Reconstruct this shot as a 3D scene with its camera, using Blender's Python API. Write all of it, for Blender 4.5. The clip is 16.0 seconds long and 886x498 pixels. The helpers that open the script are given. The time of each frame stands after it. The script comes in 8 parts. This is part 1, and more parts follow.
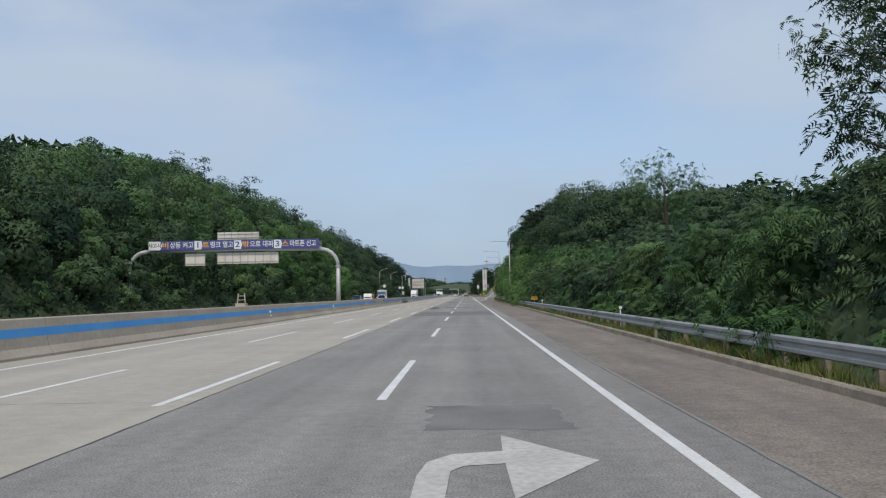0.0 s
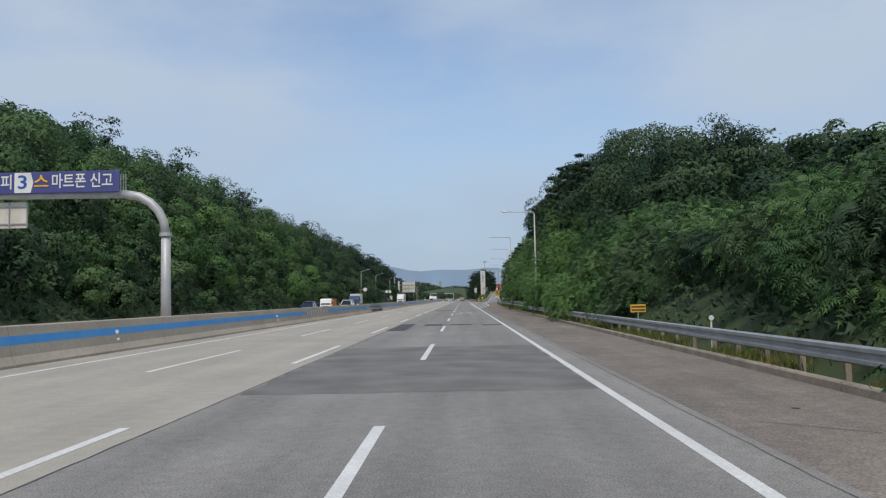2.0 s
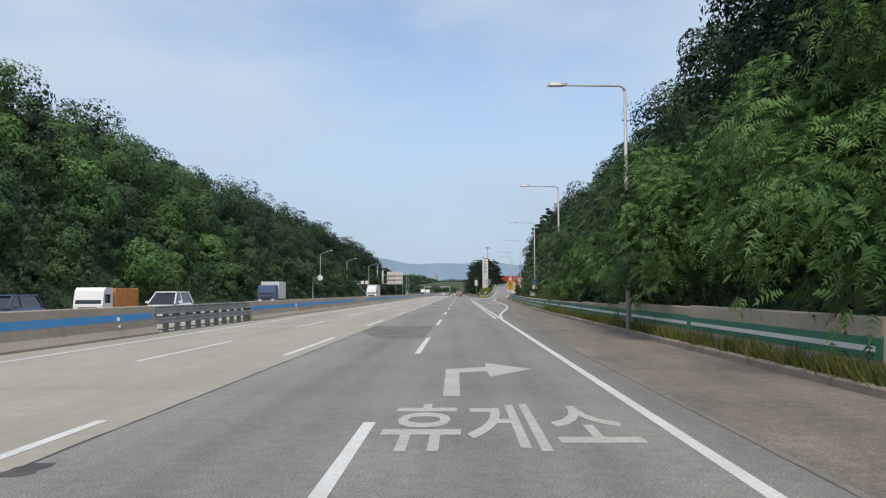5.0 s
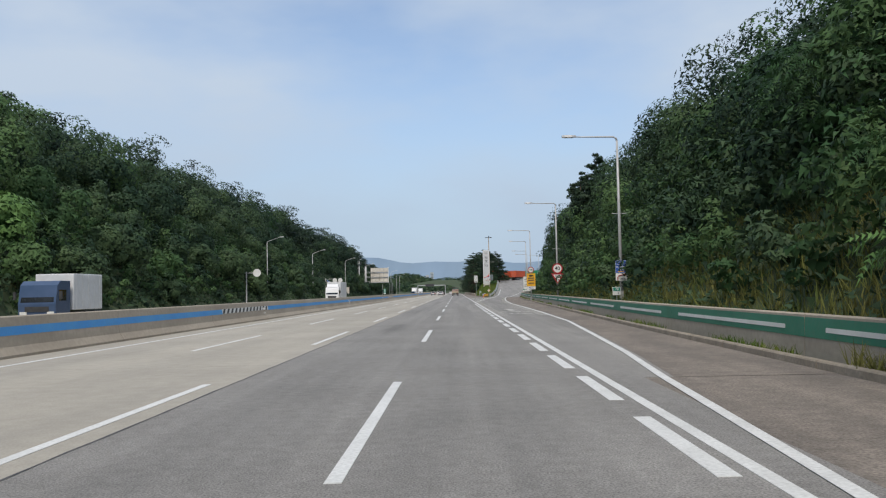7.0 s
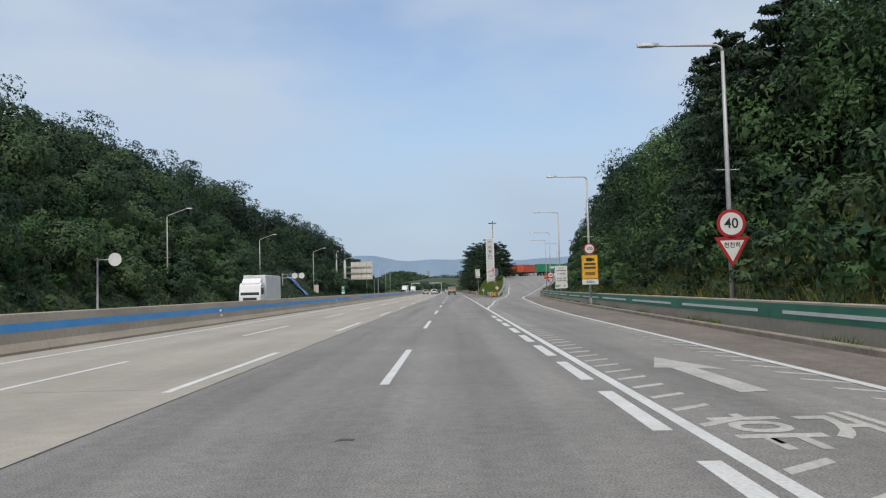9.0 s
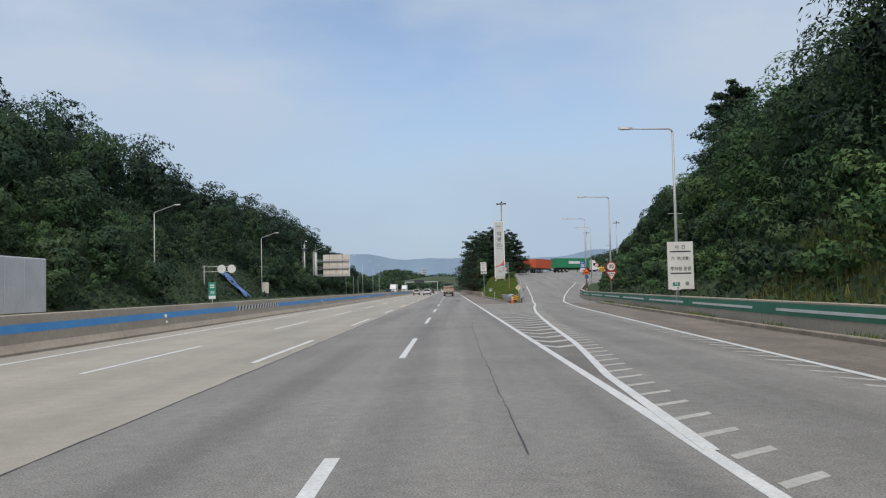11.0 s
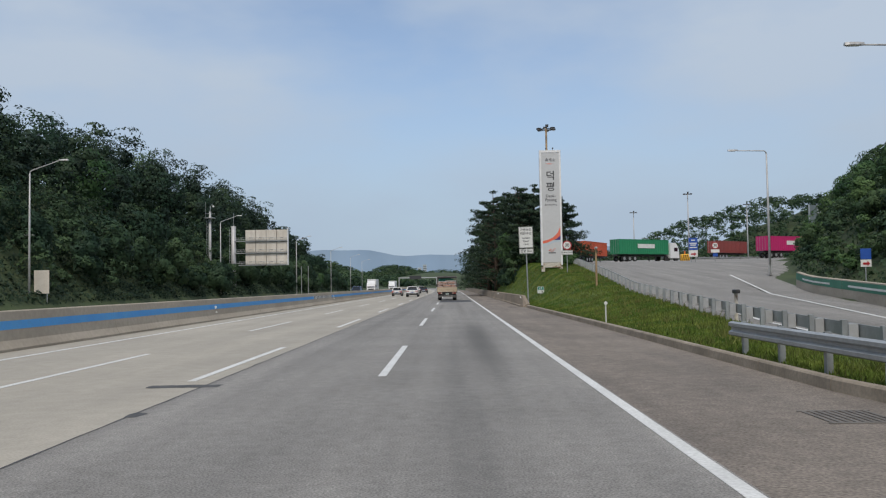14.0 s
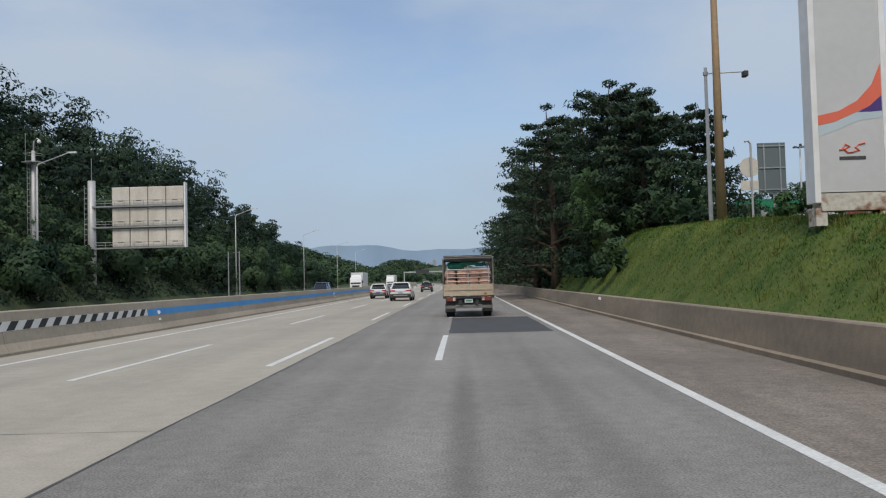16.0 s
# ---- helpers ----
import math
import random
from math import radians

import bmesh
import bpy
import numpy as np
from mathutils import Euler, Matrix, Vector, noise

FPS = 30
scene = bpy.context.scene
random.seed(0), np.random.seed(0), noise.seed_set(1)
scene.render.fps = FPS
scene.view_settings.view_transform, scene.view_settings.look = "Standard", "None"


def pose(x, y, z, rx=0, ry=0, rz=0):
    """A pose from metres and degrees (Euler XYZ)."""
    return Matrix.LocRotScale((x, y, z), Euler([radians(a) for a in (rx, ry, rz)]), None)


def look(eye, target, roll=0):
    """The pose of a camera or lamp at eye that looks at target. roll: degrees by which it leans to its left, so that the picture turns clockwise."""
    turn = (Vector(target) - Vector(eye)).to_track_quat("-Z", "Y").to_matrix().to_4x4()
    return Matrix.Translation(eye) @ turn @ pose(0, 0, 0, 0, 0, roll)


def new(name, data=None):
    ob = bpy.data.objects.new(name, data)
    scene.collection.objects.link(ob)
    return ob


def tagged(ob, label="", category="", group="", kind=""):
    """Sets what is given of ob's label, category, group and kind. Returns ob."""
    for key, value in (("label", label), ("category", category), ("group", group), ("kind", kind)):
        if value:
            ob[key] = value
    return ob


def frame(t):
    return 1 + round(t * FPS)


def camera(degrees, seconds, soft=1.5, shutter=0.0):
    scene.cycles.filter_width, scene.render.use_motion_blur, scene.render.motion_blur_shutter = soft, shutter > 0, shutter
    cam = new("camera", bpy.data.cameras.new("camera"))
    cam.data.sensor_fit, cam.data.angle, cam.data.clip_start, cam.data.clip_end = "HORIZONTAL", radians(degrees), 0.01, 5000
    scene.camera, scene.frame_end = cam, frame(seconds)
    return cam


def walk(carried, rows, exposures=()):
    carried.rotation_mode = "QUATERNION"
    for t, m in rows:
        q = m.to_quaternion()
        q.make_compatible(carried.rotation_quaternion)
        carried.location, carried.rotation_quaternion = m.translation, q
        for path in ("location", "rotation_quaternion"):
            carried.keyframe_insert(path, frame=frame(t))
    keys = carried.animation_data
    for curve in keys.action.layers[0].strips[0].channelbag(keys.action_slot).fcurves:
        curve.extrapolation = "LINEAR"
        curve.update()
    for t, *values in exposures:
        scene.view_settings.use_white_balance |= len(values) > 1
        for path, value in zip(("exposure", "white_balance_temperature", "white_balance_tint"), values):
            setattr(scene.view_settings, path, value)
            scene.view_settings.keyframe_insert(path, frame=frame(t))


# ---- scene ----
cam = camera(56.9, 16.0, soft=1.2)
PATH = [
    (0.0, (-0.356, -1.552, 1.726), (-0.641, 8.429, 2.277), -0.93),
    (0.5, (-0.491, 10.623, 1.730), (-0.752, 20.603, 2.310), -0.91),
    (1.0, (-0.569, 23.748, 1.730), (-0.833, 33.727, 2.333), -1.15),
    (1.5, (-0.625, 36.308, 1.758), (-0.865, 46.287, 2.371), -1.13),
    (2.0, (-0.627, 48.722, 1.725), (-0.855, 58.701, 2.330), -1.19),
    (2.5, (-0.671, 63.595, 1.725), (-0.888, 73.576, 2.299), -1.17),
    (3.0, (-0.708, 76.242, 1.706), (-0.897, 86.225, 2.258), -1.09),
    (3.5, (-0.702, 89.218, 1.734), (-0.876, 99.203, 2.238), -0.80),
    (4.0, (-0.638, 102.876, 1.696), (-0.819, 112.862, 2.199), -0.86),
    (4.5, (-0.579, 116.307, 1.692), (-0.779, 126.292, 2.204), -0.98),
    (5.0, (-0.613, 129.266, 1.688), (-0.816, 139.250, 2.219), -0.32),
    (7.5, (-0.684, 197.961, 1.640), (-0.826, 207.947, 2.141), -1.29),
    (8.0, (-0.667, 210.670, 1.610), (-0.798, 220.658, 2.092), -1.19),
    (8.5, (-0.636, 224.449, 1.593), (-0.756, 234.437, 2.068), -1.20),
    (9.0, (-0.583, 237.976, 1.597), (-0.694, 247.963, 2.090), -1.48),
    (11.5, (-0.550, 305.588, 1.716), (-0.624, 315.576, 2.195), -1.26),
    (12.0, (-0.537, 319.886, 1.710), (-0.643, 329.874, 2.186), -1.40),
    (12.5, (-0.612, 333.827, 1.736), (-0.740, 343.815, 2.208), -1.10),
    (13.0, (-0.588, 347.393, 1.721), (-0.740, 357.380, 2.211), -1.03),
    (13.5, (-0.560, 361.811, 1.717), (-0.686, 371.800, 2.172), -0.97),
    (14.0, (-0.420, 376.005, 1.745), (-0.517, 385.994, 2.191), -0.93),
    (14.5, (-0.411, 390.381, 1.707), (-0.480, 400.370, 2.165), -0.99),
    (15.0, (-0.489, 404.846, 1.702), (-0.549, 414.836, 2.136), -1.12),
    (15.5, (-0.757, 419.568, 1.725), (-0.860, 429.559, 2.137), -1.01),
    (16.0, (-1.246, 434.215, 1.721), (-1.466, 444.206, 2.107), -1.51),
]
walk(cam, [(t, look(eye, target, roll)) for t, eye, target, roll in PATH],
     exposures=[(0.0, 0.0, 6500, 10), (2.5, -0.02, 6500, 10), (3.3, 0.07, 6560, 10), (4.0, 0.18, 6620, 10), (5.0, 0.23, 6640, 10), (7.5, 0.14, 6640, 10), (9.0, 0.12, 6640, 10), (11.5, 0.05, 6640, 10), (13.5, 0.0, 6640, 10), (14.5, -0.05, 6640, 10), (16.0, -0.06, 6640, 10)])

# ---- light ----
scene.view_settings.exposure = 0.0
world = bpy.data.worlds.new("hazy_summer_sky")
scene.world = world
world.use_nodes = True
wn, wl = world.node_tree.nodes, world.node_tree.links
wn.clear()
w_out, w_bg = wn.new("ShaderNodeOutputWorld"), wn.new("ShaderNodeBackground")
SUN_ELEVATION, SUN_SIDE = radians(56), radians(-6)   # the sun stands high behind
sky = wn.new("ShaderNodeTexSky")
sky.sky_type, sky.sun_disc = "NISHITA", False
sky.sun_elevation, sky.sun_rotation = SUN_ELEVATION, math.pi - SUN_SIDE
sky.air_density, sky.dust_density, sky.ozone_density = 1.0, 0.8, 3.0
w_pos = wn.new("ShaderNodeTexCoord")
w_map = wn.new("ShaderNodeMapping")
w_map.inputs["Scale"].default_value = (1.0, 1.0, 2.6)
w_map.inputs["Location"].default_value = (0.35, 0.1, 0.0)
w_noise = wn.new("ShaderNodeTexNoise")
w_noise.inputs["Scale"].default_value, w_noise.inputs["Detail"].default_value = 2.6, 5.0
w_noise.inputs["Roughness"].default_value = 0.5
w_ramp = wn.new("ShaderNodeValToRGB")
w_ramp.color_ramp.elements[0].position, w_ramp.color_ramp.elements[1].position = 0.57, 0.84
w_ramp.color_ramp.elements[0].color = (0.22, 0.22, 0.22, 1)
w_ramp.color_ramp.elements[1].color = (0.92, 0.92, 0.92, 1)
w_scale = wn.new("ShaderNodeVectorMath")
w_scale.operation = "SCALE"
w_scale.inputs["Scale"].default_value = 0.15
w_mix = wn.new("ShaderNodeMix")
w_mix.data_type = "RGBA"
w_mix.inputs[7].default_value = (0.50, 0.59, 0.71, 1)
wl.new(w_pos.outputs["Generated"], w_map.inputs["Vector"])
wl.new(w_map.outputs["Vector"], w_noise.inputs["Vector"])
w_side, w_bank, w_sum = wn.new("ShaderNodeSeparateXYZ"), wn.new("ShaderNodeFloatCurve"), wn.new("ShaderNodeMath")
w_bank.mapping.curves[0].points[0].location, w_bank.mapping.curves[0].points[1].location = (0.0, 0.66), (1.0, 0.66)
for at_, amount_ in ((0.33, 0.64), (0.44, 0.52), (0.55, 0.42), (0.63, 0.5), (0.72, 0.66)):   # banks of cloud round the sky
    w_bank.mapping.curves[0].points.new(at_, amount_)
w_bank.mapping.update()
w_half = wn.new("ShaderNodeMapRange")
w_half.inputs["From Min"].default_value, w_half.inputs["From Max"].default_value = -1.0, 1.0
w_sum.operation = "MULTIPLY_ADD"
w_sum.inputs[1].default_value = 0.95
wl.new(w_pos.outputs["Generated"], w_side.inputs[0])
wl.new(w_side.outputs["X"], w_half.inputs["Value"])
wl.new(w_half.outputs["Result"], w_bank.inputs["Value"])
w_part = wn.new("ShaderNodeMath")
w_part.operation = "MULTIPLY"
w_part.inputs[1].default_value = 0.45
wl.new(w_noise.outputs["Fac"], w_sum.inputs[0])
wl.new(w_bank.outputs["Value"], w_part.inputs[0])
wl.new(w_part.outputs["Value"], w_sum.inputs[2])
wl.new(w_sum.outputs["Value"], w_ramp.inputs["Fac"])
wl.new(sky.outputs["Color"], w_scale.inputs[0])
wl.new(w_ramp.outputs["Color"], w_mix.inputs[0])
wl.new(w_scale.outputs["Vector"], w_mix.inputs[6])
# haze that thickens towards the horizon
w_sep, w_haze, w_low = wn.new("ShaderNodeSeparateXYZ"), wn.new("ShaderNodeMapRange"), wn.new("ShaderNodeMix")
w_haze.interpolation_type = "SMOOTHSTEP"
w_haze.inputs["From Min"].default_value, w_haze.inputs["From Max"].default_value = 0.0, 0.30
w_haze.inputs["To Min"].default_value, w_haze.inputs["To Max"].default_value = 0.9, 0.0
w_low.data_type = "RGBA"
w_low.inputs[7].default_value = (0.375, 0.483, 0.625, 1)
wl.new(w_pos.outputs["Generated"], w_sep.inputs[0])
wl.new(w_sep.outputs["Z"], w_haze.inputs["Value"])
wl.new(w_haze.outputs["Result"], w_low.inputs[0])
wl.new(w_mix.outputs[2], w_low.inputs[6])
wl.new(w_low.outputs[2], w_bg.inputs["Color"])
wl.new(w_bg.outputs["Background"], w_out.inputs["Surface"])
w_bg.inputs["Strength"].default_value = 1.0
sun = new("sun", bpy.data.lights.new("sun", "SUN"))
sun.data.energy, sun.data.angle, sun.data.color = 2.4, radians(18), (1.0, 0.93, 0.82)
sun_dir = Vector((math.sin(SUN_SIDE) * math.cos(SUN_ELEVATION), -math.cos(SUN_SIDE) * math.cos(SUN_ELEVATION), math.sin(SUN_ELEVATION)))
sun.matrix_world = look(sun_dir * 60 + Vector((0, 200, 0)), (0, 200, 0))

# ---- materials ----


def material(name, base, rough=0.7, metal=0.0, second=None, scale=3.0, detail=6.0, fine=None, fine_scale=60.0, fine_amount=0.15,
             bump=0.0, bump_scale=40.0, island=0.0, spread=0.0, stretch=(1, 1, 1), low=0.35, high=0.65, translucent=0.0, spec=0.5, obj_random=0.0, fine_stretch=(1, 1, 1), stains=(), plant=0.0, mottle=()):
    """A surface: a base colour that drifts to a second one over metres, a fine grain, and a relief."""
    m = bpy.data.materials.new(name)
    m.use_nodes = True
    nt = m.node_tree
    nodes, links = nt.nodes, nt.links
    shader = nodes["Principled BSDF"]
    shader.inputs["Roughness"].default_value, shader.inputs["Metallic"].default_value = rough, metal
    shader.inputs["Specular IOR Level"].default_value = spec
    shader.inputs["Base Color"].default_value = (*base, 1)
    coord, mapping = nodes.new("ShaderNodeTexCoord"), nodes.new("ShaderNodeMapping")
    mapping.inputs["Scale"].default_value = stretch
    links.new(coord.outputs["Object"], mapping.inputs["Vector"])

    grain_map = nodes.new("ShaderNodeMapping")
    grain_map.inputs["Scale"].default_value = fine_stretch
    links.new(coord.outputs["Object"], grain_map.inputs["Vector"])

    def noise_node(scale_, detail_, source=mapping):
        n = nodes.new("ShaderNodeTexNoise")
        n.inputs["Scale"].default_value, n.inputs["Detail"].default_value = scale_, detail_
        links.new(source.outputs["Vector"], n.inputs["Vector"])
        return n

    def mix(kind, factor, a, b):
        n = nodes.new("ShaderNodeMix")
        n.data_type, n.blend_type = "RGBA", kind
        for socket, value in ((n.inputs[0], factor), (n.inputs[6], a), (n.inputs[7], b)):
            if isinstance(value, bpy.types.NodeSocket):
                links.new(value, socket)
            else:
                socket.default_value = value if isinstance(value, float) else (*value, 1)
        return n.outputs[2]

    colour = None
    if second:
        ramp = nodes.new("ShaderNodeValToRGB")
        ramp.color_ramp.elements[0].position, ramp.color_ramp.elements[1].position = low, high
        ramp.color_ramp.elements[0].color, ramp.color_ramp.elements[1].color = (*base, 1), (*second, 1)
        drift = noise_node(scale, detail).outputs["Fac"]
        if plant:   # each plant and clump has a green of its own; inner leaves a shade-dark one
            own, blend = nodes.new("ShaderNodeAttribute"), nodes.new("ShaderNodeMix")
            own.attribute_name = "tint_and_inner_shade"
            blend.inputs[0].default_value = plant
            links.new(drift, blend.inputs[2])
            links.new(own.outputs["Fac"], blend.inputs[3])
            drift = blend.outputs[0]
        links.new(drift, ramp.inputs["Fac"])
        colour = ramp.outputs["Color"]
    if fine:
        grain = nodes.new("ShaderNodeValToRGB")
        grain.color_ramp.elements[0].position, grain.color_ramp.elements[1].position = 0.35, 0.7
        grain.color_ramp.elements[0].color, grain.color_ramp.elements[1].color = (0, 0, 0, 1), (1, 1, 1, 1)
        links.new(noise_node(fine_scale, 3.0, grain_map).outputs["Fac"], grain.inputs["Fac"])
        amount = nodes.new("ShaderNodeMath")
        amount.operation = "MULTIPLY"
        amount.inputs[1].default_value = fine_amount
        links.new(grain.outputs["Color"], amount.inputs[0])
        colour = mix("MIX", amount.outputs[0], colour or base, fine)
    for m_scale, m_low, m_high in mottle:   # uneven wear in patches
        shade_ = nodes.new("ShaderNodeMapRange")
        shade_.inputs["From Min"].default_value, shade_.inputs["From Max"].default_value = 0.3, 0.7
        shade_.inputs["To Min"].default_value, shade_.inputs["To Max"].default_value = m_low, m_high
        links.new(noise_node(m_scale, 7.0, grain_map).outputs["Fac"], shade_.inputs["Value"])
        worn = nodes.new("ShaderNodeVectorMath")
        worn.operation = "SCALE"
        links.new(colour, worn.inputs[0])
        links.new(shade_.outputs["Result"], worn.inputs["Scale"])
        colour = worn.outputs["Vector"]
    for sx, sy, rx, ry, strength in stains:   # oil stains: middle, half sizes, strength
        place, size = nodes.new("ShaderNodeVectorMath"), nodes.new("ShaderNodeVectorMath")
        place.operation, size.operation = "MULTIPLY_ADD", "LENGTH"
        place.inputs[1].default_value, place.inputs[2].default_value = (1 / rx, 1 / ry, 0), (-sx / rx, -sy / ry, 0)
        links.new(coord.outputs["Object"], place.inputs[0])
        links.new(place.outputs["Vector"], size.inputs[0])
        fade = nodes.new("ShaderNodeMapRange")
        fade.interpolation_type = "SMOOTHSTEP"
        fade.inputs["From Min"].default_value, fade.inputs["From Max"].default_value = 0.1, 1.0
        fade.inputs["To Min"].default_value, fade.inputs["To Max"].default_value = strength, 0.0
        links.new(size.outputs["Value"], fade.inputs["Value"])
        colour = mix("MIX", fade.outputs["Result"], colour or base, (0.06, 0.058, 0.055))
    if island or obj_random:
        source = nodes.new("ShaderNodeNewGeometry").outputs["Random Per Island"] if island else nodes.new("ShaderNodeObjectInfo").outputs["Random"]
        shift = nodes.new("ShaderNodeMapRange")
        shift.inputs["To Min"].default_value, shift.inputs["To Max"].default_value = 1 - (island or obj_random), 1 + (island or obj_random)
        links.new(source, shift.inputs["Value"])
        tint = nodes.new("ShaderNodeVectorMath")
        tint.operation = "SCALE"
        links.new(shift.outputs["Result"], tint.inputs["Scale"])
        if colour:
            links.new(colour, tint.inputs[0])
        else:
            tint.inputs[0].default_value = base
        colour = tint.outputs["Vector"]
    if colour:
        links.new(colour, shader.inputs["Base Color"])
    if bump:
        relief = nodes.new("ShaderNodeBump")
        relief.inputs["Strength"].default_value, relief.inputs["Distance"].default_value = bump, 0.02
        links.new(noise_node(bump_scale, 4.0, grain_map).outputs["Fac"], relief.inputs["Height"])
        links.new(relief.outputs["Normal"], shader.inputs["Normal"])
    if translucent:
        through_leaf, both = nodes.new("ShaderNodeBsdfTranslucent"), nodes.new("ShaderNodeMixShader")
        both.inputs[0].default_value = translucent
        if colour:
            links.new(colour, through_leaf.inputs["Color"])
        else:
            through_leaf.inputs["Color"].default_value = (*base, 1)
        links.new(shader.outputs[0], both.inputs[1])
        links.new(through_leaf.outputs[0], both.inputs[2])
        links.new(both.outputs[0], nodes["Material Output"].inputs["Surface"])
    return m


ASPHALT = material("worn_asphalt", (0.246, 0.235, 0.221), 0.85, second=(0.378, 0.359, 0.335), mottle=((0.35, 0.9, 1.1), (5.0, 0.88, 1.12)), scale=1.0, detail=5.0, low=0.3, high=0.7, fine=(0.075, 0.073, 0.07), fine_scale=42, fine_amount=0.75, bump=1.0, bump_scale=50, stretch=(0.95, 0.022, 1), stains=((0.4, 403, 0.7, 17, 0.6), (-3.5, 223, 0.75, 8, 0.45), (-3.4, 300, 0.5, 40, 0.2), (0.2, 440, 0.45, 40, 0.3), (-1.25, 444, 0.28, 12, 0.4), (-3.2, 150, 0.5, 60, 0.15), (0.1, 60, 0.5, 50, 0.15)))
SHOULDER = material("dusty_shoulder_asphalt", (0.20, 0.172, 0.148), 0.9, second=(0.315, 0.268, 0.225), scale=1.1, low=0.3, high=0.7, mottle=((0.5, 0.85, 1.12), (4.0, 0.85, 1.15)), fine=(0.075, 0.064, 0.056), fine_scale=26, fine_amount=0.75, bump=1.0, bump_scale=36, stretch=(0.9, 0.12, 1))
GORE_ASPHALT = material("dark_gore_asphalt", (0.165, 0.156, 0.142), 0.9, second=(0.235, 0.222, 0.202), scale=0.8, fine=(0.08, 0.075, 0.07), fine_scale=16, fine_amount=0.5, bump=0.6, bump_scale=40)
CONCRETE_ROAD = material("concrete_pavement", (0.335, 0.308, 0.262), 0.85, second=(0.435, 0.396, 0.332), scale=1.0, low=0.3, high=0.7, mottle=((0.3, 0.92, 1.07), (3.0, 0.93, 1.07)), fine=(0.20, 0.19, 0.17), fine_scale=28, fine_amount=0.4, bump=0.25, stretch=(0.6, 0.03, 1))
NEW_ASPHALT = material("fresh_black_asphalt", (0.045, 0.047, 0.052), 0.8, second=(0.065, 0.066, 0.07), scale=1.5, fine=(0.11, 0.11, 0.11), fine_scale=40, fine_amount=0.3, bump=0.4)
OLD_PATCH = material("old_asphalt_patch", (0.125, 0.121, 0.114), 0.85, second=(0.20, 0.193, 0.18), scale=0.7, fine=(0.08, 0.08, 0.08), fine_scale=25, fine_amount=0.3, bump=0.3)
CRACK = material("tar_crack_filler", (0.05, 0.05, 0.05), 0.7, second=(0.09, 0.088, 0.085), scale=2.0)
SCUFF = material("faded_tyre_scuff", (0.20, 0.196, 0.188), 0.85, second=(0.13, 0.128, 0.122), scale=3.0, fine=(0.28, 0.275, 0.26), fine_scale=30, fine_amount=0.6)
PAINT = material("road_paint", (0.76, 0.76, 0.74), 0.6, second=(0.64, 0.64, 0.62), scale=1.2, fine=(0.36, 0.355, 0.34), fine_scale=22, fine_amount=0.45, bump=0.15)
OLD_PAINT = material("faded_road_paint", (0.56, 0.545, 0.50), 0.7, second=(0.45, 0.435, 0.40), scale=1.1, fine=(0.27, 0.265, 0.255), fine_scale=12, fine_amount=0.6)
CONCRETE = material("barrier_concrete", (0.48, 0.415, 0.335), 0.9, second=(0.385, 0.33, 0.262), scale=0.5, fine=(0.17, 0.15, 0.125), fine_scale=6, fine_amount=0.22, bump=0.3, bump_scale=25, stretch=(1, 0.5, 2.0))
# darker barrier concrete: shade of the right wall's face put into the colour
STAINED_SHADED_CONCRETE = material("stained_shaded_concrete", (0.34, 0.275, 0.205), 0.9, second=(0.235, 0.19, 0.145), scale=0.5, fine=(0.13, 0.11, 0.09), fine_scale=5, fine_amount=0.35, bump=0.3, bump_scale=25, stretch=(1, 0.4, 2.2))
KERB = material("kerb_concrete", (0.36, 0.305, 0.24), 0.9, second=(0.23, 0.195, 0.15), scale=1.2, fine=(0.12, 0.105, 0.09), fine_scale=14, fine_amount=0.4, bump=0.4)
BLUE_BAND = material("blue_barrier_paint", (0.05, 0.30, 0.72), 0.6, second=(0.08, 0.35, 0.72), scale=0.8, fine=(0.12, 0.25, 0.42), fine_scale=10, fine_amount=0.25)
GREEN_BAND = material("green_barrier_paint", (0.02, 0.17, 0.10), 0.65, second=(0.035, 0.22, 0.135), scale=0.8, fine=(0.10, 0.17, 0.12), fine_scale=9, fine_amount=0.3)
WHITE = material("white_paint", (0.78, 0.78, 0.76), 0.5, second=(0.68, 0.68, 0.65), scale=1.0, fine=(0.5, 0.49, 0.46), fine_scale=20, fine_amount=0.2)
BLACK = material("black_paint", (0.02, 0.02, 0.022), 0.55, second=(0.035, 0.035, 0.035), scale=3.0)
YELLOW = material("yellow_sign_paint", (0.88, 0.48, 0.02), 0.5, second=(0.72, 0.36, 0.03), scale=2.0)
ORANGE = material("orange_sign_paint", (0.85, 0.22, 0.03), 0.5, second=(0.75, 0.17, 0.03), scale=2.0)
RED = material("red_sign_paint", (0.42, 0.022, 0.03), 0.5, second=(0.36, 0.02, 0.028), scale=2.0)
SIGN_BLUE = material("blue_sign_paint", (0.02, 0.08, 0.36), 0.5, second=(0.03, 0.10, 0.40), scale=2.0)
BANNER_BLUE = material("banner_violet_blue", (0.055, 0.065, 0.22), 0.6, second=(0.07, 0.08, 0.25), scale=1.5)
SIGN_GREEN = material("green_sign_paint", (0.01, 0.20, 0.14), 0.5, second=(0.02, 0.24, 0.17), scale=2.0)
GALVANISED = material("galvanised_steel", (0.44, 0.46, 0.47), 0.5, 0.45, second=(0.34, 0.355, 0.36), scale=1.3, fine=(0.24, 0.24, 0.235), fine_scale=9, fine_amount=0.3)
POLE_GREY = material("grey_pole_paint", (0.50, 0.51, 0.52), 0.5, 0.2, second=(0.42, 0.42, 0.42), scale=1.0, fine=(0.30, 0.26, 0.22), fine_scale=6, fine_amount=0.25)
